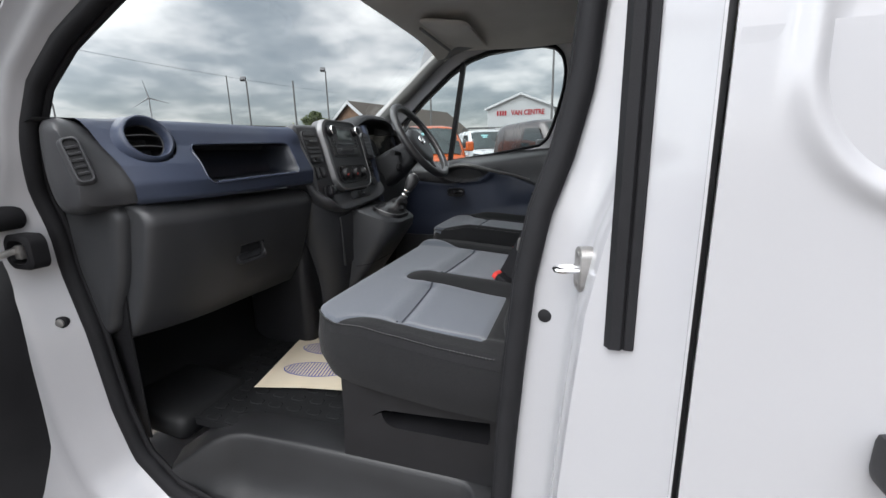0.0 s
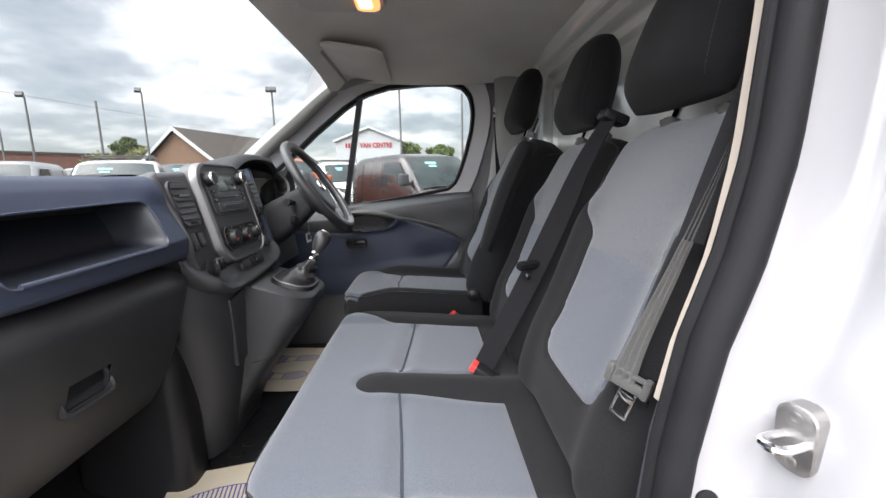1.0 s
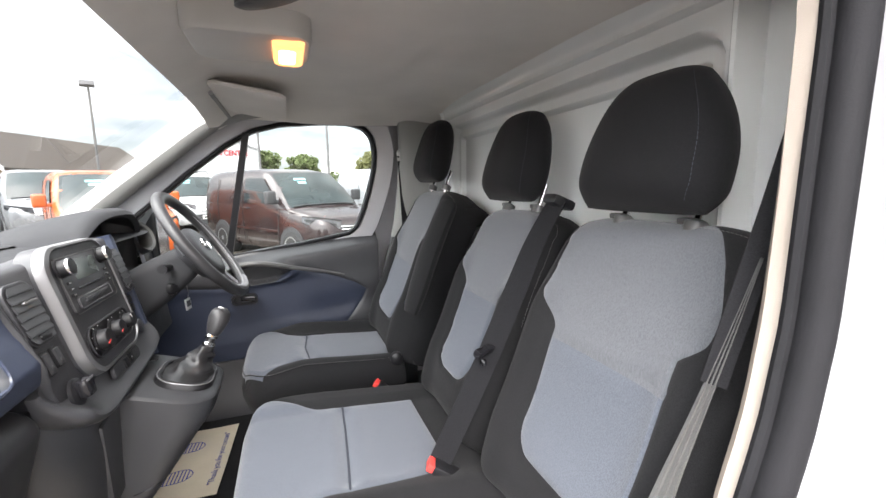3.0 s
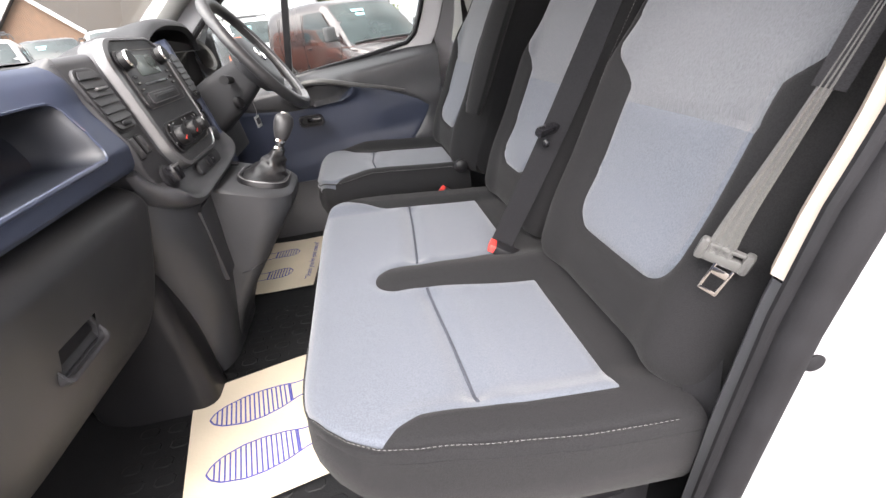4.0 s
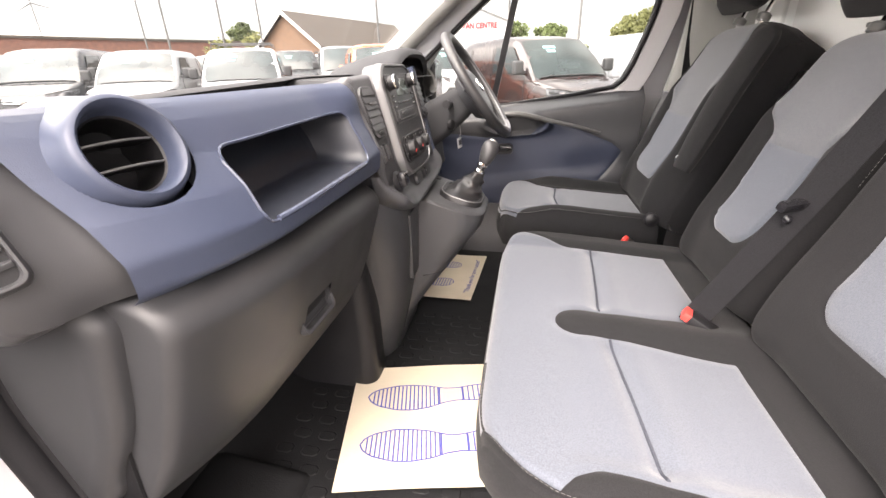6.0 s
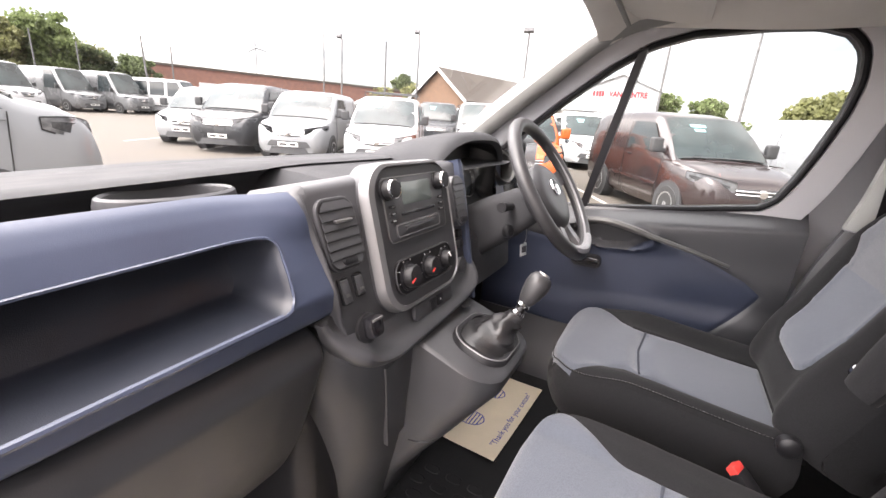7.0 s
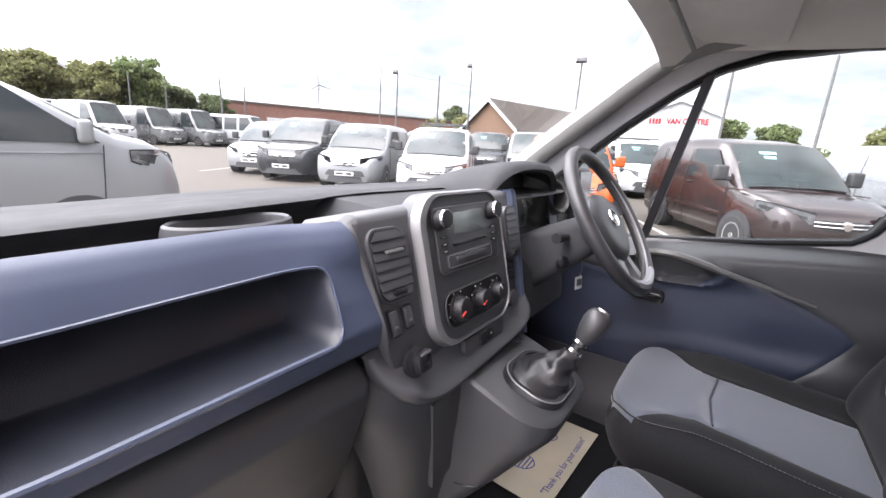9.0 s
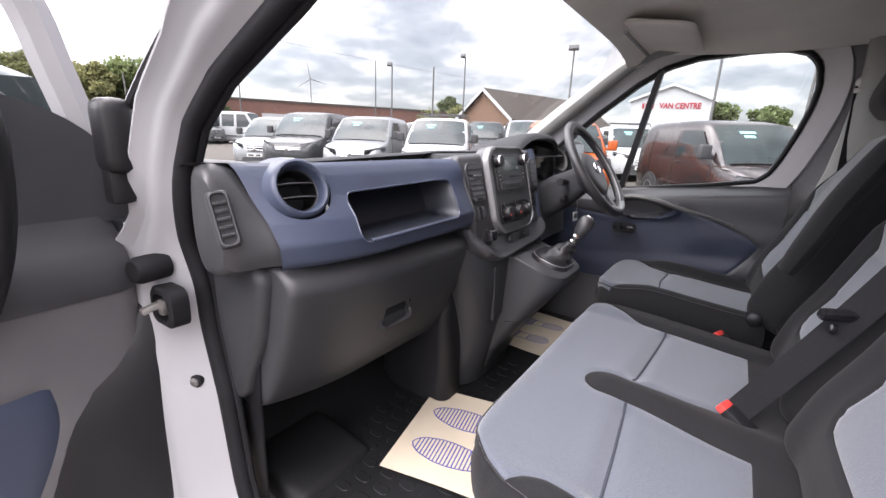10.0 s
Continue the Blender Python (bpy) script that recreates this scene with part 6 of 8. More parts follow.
# horseshoe tray under the stack
bm = bmesh.new()
tray = [(-0.245, 1.195), (-0.225, 1.150), (-0.190, 1.115), (-0.130, 1.094), (-0.05, 1.092), (0.05, 1.098), (0.14, 1.108), (0.20, 1.125), (0.232, 1.165), (0.238, 1.21)]
tl = smooth_line([(0, y, z) for y, z in tray], 5)
rows = []
for i, p in enumerate(tl):
    u = (Vector((0, 0.0, 1.24)) - p).normalized()
    e = smoothstep(min(i, len(tl) - 1 - i) / 9)
    rows.append([Vector((-0.812 + d * (0.25 + 0.75 * e), p.y, p.z)) + u * h * (0.4 + 0.6 * e) for d, h in ((0.0, -0.004), (0.042, -0.004), (0.056, -0.001), (0.064, 0.006), (0.066, 0.014), (0.062, 0.022), (0.053, 0.028), (0.044, 0.036), (0.037, 0.048), (0.030, 0.066), (0.020, 0.090), (-0.018, 0.094))])
loft(bm, rows)
part("tray_rim", bm, M_DASH2, dash, "rounded charcoal rim under the stack")
slab("coin_tray", 0.03, -0.150, 0.150, 0.030, 0.012, 0.008, 0.016, M_DASH, dash, "shallow coin tray", 0.003, 0.1)
slab("tray_switch", 0.018, -0.150, 0.024, 0.022, 0.003, 0.012, 0.019, M_BLACK, dash, "small button", 0.001, 0)
slab("tray_switch", 0.046, -0.148, 0.024, 0.022, 0.003, 0.012, 0.019, M_BLACK, dash, "small button", 0.001, 0)
slab("tray_mark", 0.046, -0.148, 0.005, 0.004, 0.001, 0.0185, 0.0195, M_MARK, dash, "white legend", 0.0003, 0)
slab("blank_plug", 0.165, -0.108, 0.036, 0.036, 0.0175, 0.010, 0.017, M_DASH, dash, "round blanking plug", 0.002, 0)
sock = thing("power_socket", tuple(stk(0.02, -0.170, -0.118)), "black power socket cover under the radio", "power socket")
bm = bmesh.new()
lathe(bm, stk(0.006, -0.172, -0.124), ST @ Vector((1, 0, 0)), [(0, 0.025), (0.006, 0.025), (0.008, 0.021), (0.009, 0.018)], 24)
part("ring", bm, M_BLACK, sock)
bm = bmesh.new()
box(bm, stk(0.022, -0.172, -0.120), (0.022, 0.032, 0.034), 0.008, ST)
part("cap", bm, M_GLOSSBLACK, sock, "glossy black socket cap")
bm = bmesh.new()
box(bm, stk(0.0335, -0.172, -0.107), (0.002, 0.026, 0.004), 0.001, ST)
part("tab", bm, M_SILVER, sock, "silver tab")

# ---------------- lower console and gear platform
con = thing("centre_console", (-0.78, 0.03, 0.62), "charcoal centre console carrying the gear lever", "console")
bm = bmesh.new()
secs = [(0.62, -0.135, 0.20, -0.845), (0.70, -0.138, 0.20, -0.825), (0.80, -0.150, 0.205, -0.798), (0.90, -0.175, 0.21, -0.780), (1.00, -0.210, 0.215, -0.772), (1.06, -0.228, 0.222, -0.772), (1.115, -0.236, 0.23, -0.776), (1.16, -0.240, 0.23, -0.790)]
flank = smooth_line([(a, b, x) for _, a, b, x in secs], 4)
rise = [p.x for p in smooth_line([(z, 0, 0) for z, *_ in secs], 4)]
near_arc = [(0.11 * (1 - math.sin(t)), 0.085 * (1 - math.cos(t))) for t in np.linspace(0, math.pi / 2, 9)]
far_arc = [(0.04 * (1 - math.sin(t)), 0.04 * (1 - math.cos(t))) for t in np.linspace(math.pi / 2, 0, 6)]
loft(bm, [[Vector((-1.2, p.x, z)), Vector((-1.2, p.y, z)), *[Vector((p.z - dx, p.y - dy, z)) for dy, dx in far_arc], *[Vector((p.z - dx, p.x + dy, z)) for dy, dx in near_arc]] for p, z in zip(flank, rise)])
part("column", bm, M_LOWER, con, "charcoal console column")
bm = bmesh.new()
# gear platform: a slanting nose
def nose(z, x1, a, b, r):
    return [Vector((-0.88, a, z)), Vector((-0.88, b, z)), *[Vector((x1 - r + r * math.sin(t), b - r + r * math.cos(t), z)) for t in np.linspace(0, math.pi / 2, 6)], *[Vector((x1 - r + r * math.cos(t), a + r - r * math.sin(t), z)) for t in np.linspace(0, math.pi / 2, 6)]]
def tilt_top(pts, dz):
    return [p + Vector((0, 0, dz * (-0.58 - p.x) / 0.2)) for p in pts]
loft(bm, [nose(0.66, -0.835, -0.04, 0.19, 0.03), nose(0.74, -0.800, -0.042, 0.195, 0.035), nose(0.82, -0.745, -0.045, 0.20, 0.04), nose(0.90, -0.684, -0.045, 0.205, 0.05), nose(0.96, -0.640, -0.045, 0.21, 0.06), nose(1.005, -0.605, -0.04, 0.212, 0.065), tilt_top(nose(1.030, -0.598, -0.04, 0.212, 0.07), 0.062), tilt_top(nose(1.036, -0.604, -0.033, 0.205, 0.066), 0.062)])
part("gear_platform", bm, M_LOWER, con, "charcoal gear lever platform")
bm = bmesh.new()
PB = Vector((-0.668, 0.090, 1.068))
PT = turn(0, 17, 0)
loft(bm, [[PB + PT @ Vector((b, a, d)) for a, b in rounded(0, 0, 0.155 - 2 * i, 0.125 - 2 * i, 0.05 - i, 6)] for d, i in ((-0.02, 0.0), (0.003, 0.0), (0.010, 0.005), (0.010, 0.012), (0.002, 0.016))], True, False)
part("boot_ring", bm, M_BLACK, con, "black raised ring round the gaiter")
bm = bmesh.new()
sweep(bm, [PB + PT @ Vector((b, a, 0.0085)) for a, b in rounded(0, 0, 0.147, 0.117, 0.047, 8)], 0.0016, 6, closed=True)
part("ring_edge", bm, M_SILVER, con, "thin satin edge of the gaiter ring")
bm = bmesh.new()
loft(bm, [[PB + PT @ Vector((b, a, d)) for a, b in rounded(0, 0, w, w * 0.8, 0.01, 2)] for d, w in ((0.004, 0.03), (0.007, 0.03))])
bmesh.ops.translate(bm, verts=bm.verts, vec=(-0.085, 0.06, 0.028))
part("platform_blank", bm, M_BLACK, con, "square blank on the platform")
# card flap on the console side
bm = bmesh.new()
box(bm, (-0.7755, -0.060, 0.985), (0.012, 0.105, 0.19), 0.004, turn(8, 2, 0))
flap = part("flap", bm, M_LOWER, con, "charcoal flap with a finger notch")
bm = bmesh.new()
box(bm, (-0.768, -0.030, 1.045), (0.006, 0.022, 0.012), 0.003)
part("flap_notch", bm, M_BLACK, flap)
bm = bmesh.new()
sweep(bm, smooth_line([(-0.76, -0.0455, 0.868), (-0.735, -0.043, 0.873), (-0.710, -0.022, 0.877), (-0.6985, 0.02, 0.881), (-0.6975, 0.14, 0.884)]), 0.0022, 5)
part("joint", bm, M_BLACK, con, "dark joint line")
# bulge under the glovebox, beside the console
bm = bmesh.new()
loft(bm, [[Vector((x, y, z)) for x, y in rounded(-0.992, -0.178, 0.27 - 2 * i, 0.115 - 2 * i, 0.035, 6)] for z, i in ((0.60, 0.0), (0.80, 0.002), (0.95, 0.004), (1.05, 0.010))])
part("heater_shroud", bm, M_BLACK, con, "black heater shroud")

lever = thing("gear_lever", (-0.66, 0.09, 1.07), "black gear lever with chrome collar and leather gaiter", "gear lever")
top = Vector((-0.600, 0.155, 1.185))
foot = Vector((-0.668, 0.090, 1.070))
bm = bmesh.new()
axis = (Vector((-0.622, 0.134, 1.125)) - foot)
rows = []
for k, t in enumerate(np.linspace(0, 1, 15)):
    r = 0.054 * (1 - t) ** 1.25 + 0.015
    rows.append([foot + axis * t + PT @ Vector(((r * 0.85 + 0.006 * math.sin(4 * a + 0.8 * k) * (1 - t) * t * 3 + 0.0025 * math.sin(7 * t * math.pi)) * math.cos(a), (r + 0.007 * math.sin(3 * a + 0.7 * k) * (1 - t) * t * 3 + 0.0025 * math.sin(7 * t * math.pi)) * math.sin(a), 0)) for a in np.linspace(0, 2 * math.pi, 28, endpoint=False)])
loft(bm, rows)
part("gaiter", bm, M_LEATHER, lever, "creased black leather gaiter")
ax = (top - Vector((-0.630, 0.126, 1.115))).normalized()
c0 = Vector((-0.626, 0.130, 1.118))
bm = bmesh.new()
lathe(bm, c0, ax, [(0, 0.011), (0.030, 0.010)], 16)
part("stem", bm, M_BLACK, lever)
bm = bmesh.new()
lathe(bm, c0, ax, [(0.002, 0.015), (0.006, 0.017), (0.012, 0.015)], 20)
part("collar", bm, M_CHROME, lever, "chrome collar")
bm = bmesh.new()
lathe(bm, c0, ax, [(0.022, 0.0135), (0.026, 0.0155), (0.031, 0.0135)], 20)
part("upper_collar", bm, M_CHROME, lever, "chrome collar")
bm = bmesh.new()
lathe(bm, c0, ax, [(0.030, 0.012), (0.038, 0.017), (0.055, 0.022), (0.075, 0.0255), (0.090, 0.024), (0.099, 0.018), (0.103, 0.008)], 26)
kn = part("knob", bm, M_WHEELRIM, lever, "black gear knob")
bm = bmesh.new()
lathe(bm, c0, ax, [(0.100, 0.013), (0.1045, 0.012), (0.105, 0.004)], 20)
part("knob_cap", bm, M_STEEL, kn, "grey gear pattern cap")

# ---------------- instrument binnacle, column and steering wheel
bm = bmesh.new()
def hood(y, s):
    d = (y - 0.440) / 0.195
    arch = max(0.0, 1 - abs(d) ** 3.0)
    z = 1.385 + 0.066 * arch ** 0.6
    x = -1.12 + 0.222 * s + 0.012 * arch
    z -= 0.05 * (1 - s) ** 1.5
    z -= edge_round((1 - s) * 0.205, 0.02) * 0.6
    return Vector((x, y, z))
sheet(bm, hood, np.linspace(0.245, 0.635, 48), list(np.linspace(0, 0.85, 8)) + list(np.linspace(0.88, 1.0, 8)))
thicken(bm, -0.018)
part("binnacle_hood", bm, M_DECK, dash, "charcoal instrument hood")
bm = bmesh.new()
def bface(y, s):
    d = (y - 0.440) / 0.195
    arch = max(0.0, 1 - abs(d) ** 3.0)
    zt = 1.378 + 0.062 * arch ** 0.6
    z = 1.18 + (zt - 1.18) * s
    dip = 0.075 * smoothstep((1 - abs(d)) / 0.25) * smoothstep((s - 0.25) / 0.25)
    return Vector((-0.832 - 0.068 * smoothstep(s / 0.32) - dip, y, z))
sheet(bm, bface, np.linspace(0.247, 0.633, 44), np.linspace(0, 1, 24))
part("binnacle", bm, M_BLACK, dash, "black instrument recess")
cl = thing("instrument_cluster", (-0.96, 0.47, 1.32), "black instrument cluster with ringed dials", "instruments")
for y, r, z in ((0.425, 0.036, 1.318), (0.528, 0.055, 1.322)):
    bm = bmesh.new()
    lathe(bm, (-0.958, y, z), (0.95, 0, 0.30), [(-0.004, r * 0.95), (0.0, r * 0.95), (0.001, r * 0.5)], 32)
    di = part("dial", bm, M_DIAL, cl)
    bm = bmesh.new()
    lathe(bm, (-0.958, y, z), (0.95, 0, 0.30), [(0.0, r), (0.008, r * 1.01), (0.010, r * 0.96), (0.0, r * 0.90)], 32, False)
    part("bezel", bm, M_SILVER, di, "satin silver dial rim")
    for a in np.linspace(-40, 220, 12):
        bm = bmesh.new()
        c = Vector((-0.954, y, z)) + turn(0, -17, 0) @ Vector((0.003, r * 0.78 * math.cos(radians(a)), r * 0.78 * math.sin(radians(a))))
        box(bm, c, (0.0008, r * 0.12, 0.0022), 0, turn(0, -17, 0) @ turn(a, 0, 0))
        part("tick", bm, M_MARK, di, "white tick")
bm = bmesh.new()
sheet(bm, lambda y, s: Vector((-0.940 + 0.03 * s, y, 1.27 + 0.11 * s)), np.linspace(0.30, 0.60, 8), np.linspace(0, 1, 4))
lens = part("lens", bm, glass("smoked_lens", (0.75, 0.78, 0.78), 0.9), cl, "clear instrument lens")
lens.visible_shadow = False
# driver's side fascia and its end vent
bm = bmesh.new()
sheet(bm, lambda y, s: Vector((-0.815 - 0.04 * s - 0.05 * smoothstep((y - 0.6) / 0.2) + bow(y) * 0.3, y, 1.06 + 0.31 * s)), np.linspace(0.215, 0.86, 30), np.linspace(0, 0.42, 8))
part("lower_fascia", bm, M_DECK, dash, "charcoal lower fascia by the driver")
bm = bmesh.new()
sheet(bm, lambda y, s: Vector((-0.86 - 0.045 * s + bow(y) * 0.7, y, 1.15 + 0.235 * s)), np.linspace(0.635, 0.86, 16), np.linspace(0, 1, 12))
part("driver_fascia", bm, M_NAVY, dash, "navy fascia at the driver's end")
bm = bmesh.new()
lathe(bm, (-0.915, 0.690, 1.352), (0.90, -0.26, 0.34), [(-0.05, 0.060), (0.022, 0.057), (0.032, 0.052), (0.026, 0.045), (-0.02, 0.042)], 32, False)
dv = part("round_vent", bm, M_DISPLAYGREY, dash, "charcoal cowl of the driver's round vent")
bm = bmesh.new()
lathe(bm, (-0.915, 0.690, 1.352), (0.90, -0.26, 0.34), [(-0.022, 0.043), (-0.018, 0.043), (-0.016, 0.004)], 28)
part("vent_back", bm, M_BLACK, dv)
bm = bmesh.new()
rows = []
for z, k in ((0.126, 0.55), (0.122, 0.85), (0.112, 1.0), (0.05, 1.05), (-0.03, 1.0), (-0.10, 0.90), (-0.15, 0.80), (-0.20, 0.66)):
    rows.append([stk(n, 0.200 + (y - 0.200) * k, z) for n, y in ((-0.002, 0.205), (0.012, 0.208), (0.015, 0.216), (0.011, 0.230), (-0.002, 0.244), (-0.035, 0.254), (-0.10, 0.256), (-0.10, 0.205))])
loft(bm, rows)
part("stack_edge", bm, M_NAVY, dash, "navy strip beside the stack")

WC = Vector((-0.668, 0.452, 1.345))
WN = Vector((0.83, 0.0, 0.557)).normalized()
WU = Vector((-0.557, 0, 0.83)).normalized()
WS = Vector((0, 1, 0))
wheel = thing("steering_wheel", tuple(WC), "dark grey four-spoke steering wheel with a plain hub badge", "steering wheel")
bm = bmesh.new()
R = 0.183
sweep(bm, [WC + R * (math.cos(a) * WS + math.sin(a) * WU) for a in np.linspace(0, 2 * math.pi, 64, endpoint=False)], 0.0178, 12, up=tuple(WN), closed=True, flat=0.92)
part("rim", bm, M_WHEELRIM, wheel, "grained dark grey rim")
for a0, a1, rr, nn_, wd in ((150, 395, R - 0.0150, 0.0080, 0.0030), (236, 304, R - 0.0035, 0.0075, 0.0125)):
    bm = bmesh.new()
    sweep(bm, [WC + WN * nn_ + rr * (math.cos(radians(a)) * WS + math.sin(radians(a)) * WU) for a in np.linspace(a0, a1, 40)], wd, 8, up=tuple(WN), taper=lambda t: min(1.0, 0.3 + 6 * min(t, 1 - t)))
    part("rim_trim", bm, M_SPOKE, wheel, "satin silver inlay of the lower rim")
bm = bmesh.new()
rows = []
for n, k in ((-0.045, 0.80), (-0.02, 1.0), (0.0, 1.02), (0.012, 0.90), (0.017, 0.70), (0.018, 0.35)):
    rows.append([WC + WN * (n - 0.012) + WS * (0.092 * k * math.cos(a) * (1 + 0.10 * math.cos(2 * a))) + WU * (0.080 * k * (math.sin(a) if math.sin(a) > 0 else 1.25 * math.sin(a)) - 0.008) for a in np.linspace(0, 2 * math.pi, 40, endpoint=False)])
loft(bm, rows)
hub = part("hub", bm, M_DASH2, wheel, "charcoal airbag hub")
bm = bmesh.new()
lathe(bm, WC + WN * 0.004, WN, [(0, 0.024), (0.004, 0.024), (0.005, 0.021), (0.0052, 0.004)], 28)
bd = part("badge", bm, M_GLOSSBLACK, hub, "round dark badge")
bm = bmesh.new()
lathe(bm, WC + WN * 0.004, WN, [(0.003, 0.0245), (0.0065, 0.0235), (0.0065, 0.0205), (0.004, 0.020)], 28, False)
part("badge_ring", bm, M_CHROME, bd, "chrome badge ring")
bm = bmesh.new()
box(bm, WC + WN * 0.0095, (0.002, 0.018, 0.016), 0.003, turn(0, -34, 0))
part("badge_shape", bm, M_CHROME, bd, "plain chrome badge shape")
for a0, m_ in ((8, M_DASH2), (172, M_DASH2), (254, M_SPOKE), (286, M_SPOKE)):
    bm = bmesh.new()
    a = radians(a0)
    d = math.cos(a) * WS + math.sin(a) * WU
    q = -math.sin(a) * WS + math.cos(a) * WU
    rows = []
    for t in np.linspace(0.055, R - 0.004, 7):
        w = 0.024 - 0.02 * (t - 0.05) if a0 < 180 else 0.013
        c = WC + d * t + WN * (-0.010 - 0.014 * math.sin((t - 0.05) / 0.12 * math.pi) * 0.4)
        rows.append([c + q * w + WN * 0.004, c - q * w + WN * 0.004, c - q * w * 0.8 - WN * 0.012, c + q * w * 0.8 - WN * 0.012])
    loft(bm, rows)
    part("spoke", bm, m_, wheel, "satin silver lower spoke" if a0 > 180 else "charcoal spoke")
col = thing("steering_column", (-0.80, 0.45, 1.25), "charcoal steering column shroud with a stalk", "steering column")
bm = bmesh.new()
CB = WC - WN * 0.04
rows = []
for t, w, h in ((0.0, 0.050, 0.045), (0.05, 0.058, 0.055), (0.12, 0.066, 0.066), (0.20, 0.070, 0.072), (0.26, 0.072, 0.076)):
    c = CB - WN * t - WU * 0.012
    rows.append([c + WS * a + WU * b for a, b in rounded(0, 0, 2 * w, 2 * h, 0.03, 5)])
loft(bm, rows)
part("shroud", bm, M_DECK, col, "charcoal column shroud")
bm = bmesh.new()
p0 = CB - WN * 0.06
sweep(bm, smooth_line([p0 + WS * -0.04, p0 + WS * -0.085 + WU * 0.004, p0 + WS * -0.125 + WU * 0.008]), 0.010, 10, taper=lambda t: 0.8 + 0.5 * t)
part("stalk", bm, M_BLACK, col, "black column stalk")
bm = bmesh.new()
sweep(bm, smooth_line([p0 + WS * 0.04, p0 + WS * 0.085 + WU * 0.004, p0 + WS * 0.135 + WU * 0.010]), 0.010, 10, taper=lambda t: 0.8 + 0.5 * t)
part("stalk", bm, M_BLACK, col, "black column stalk")
bm = bmesh.new()
lathe(bm, (-0.755, 0.385, 1.225), (0.9, -0.35, 0.1), [(0, 0.018), (0.012, 0.017), (0.016, 0.012)], 18)
part("ignition", bm, M_BLACK, col, "black ignition barrel")

key = thing("key_tag", (-0.775, 0.60, 1.12), "clear plastic key tag hanging under the wheel", "key tag")
KP = Vector((-0.742, 0.520, 1.160))
bm = bmesh.new()
sweep(bm, [KP + Vector((0, 0, 0.06)), KP + Vector((0.004, 0.002, 0.02)), KP], 0.0012, 5)
part("string", bm, M_STEEL, key)
bm = bmesh.new()
box(bm, KP + Vector((0.0, 0, -0.016)), (0.003, 0.026, 0.038), 0.001, turn(8, 0, -25))
part("tag", bm, M_TAG, key, "pale key tag")
bm = bmesh.new()
box(bm, KP + Vector((0.0022, 0, -0.014)), (0.0008, 0.018, 0.020), 0, turn(8, 0, -25))
part("print", bm, M_DASH2, key, "dark print on the tag")
# pedals
for y, x in ((0.32, -1.06), (0.42, -1.05), (0.55, -1.07)):
    ped = thing("pedal", (x, y, 0.72), "black rubber foot pedal on a steel arm", "pedal", "pedals")
    bm = bmesh.new()
    box(bm, (x, y, 0.74), (0.012, 0.06, 0.08), 0.006, turn(0, -25, 0))
    part("pad", bm, M_RUBBER, ped)
    bm = bmesh.new()
    sweep(bm, [(x - 0.01, y, 0.75), (x - 0.06, y, 0.90), (x - 0.08, y, 1.0)], 0.008, 6)
    part("arm", bm, M_BLACK, ped)

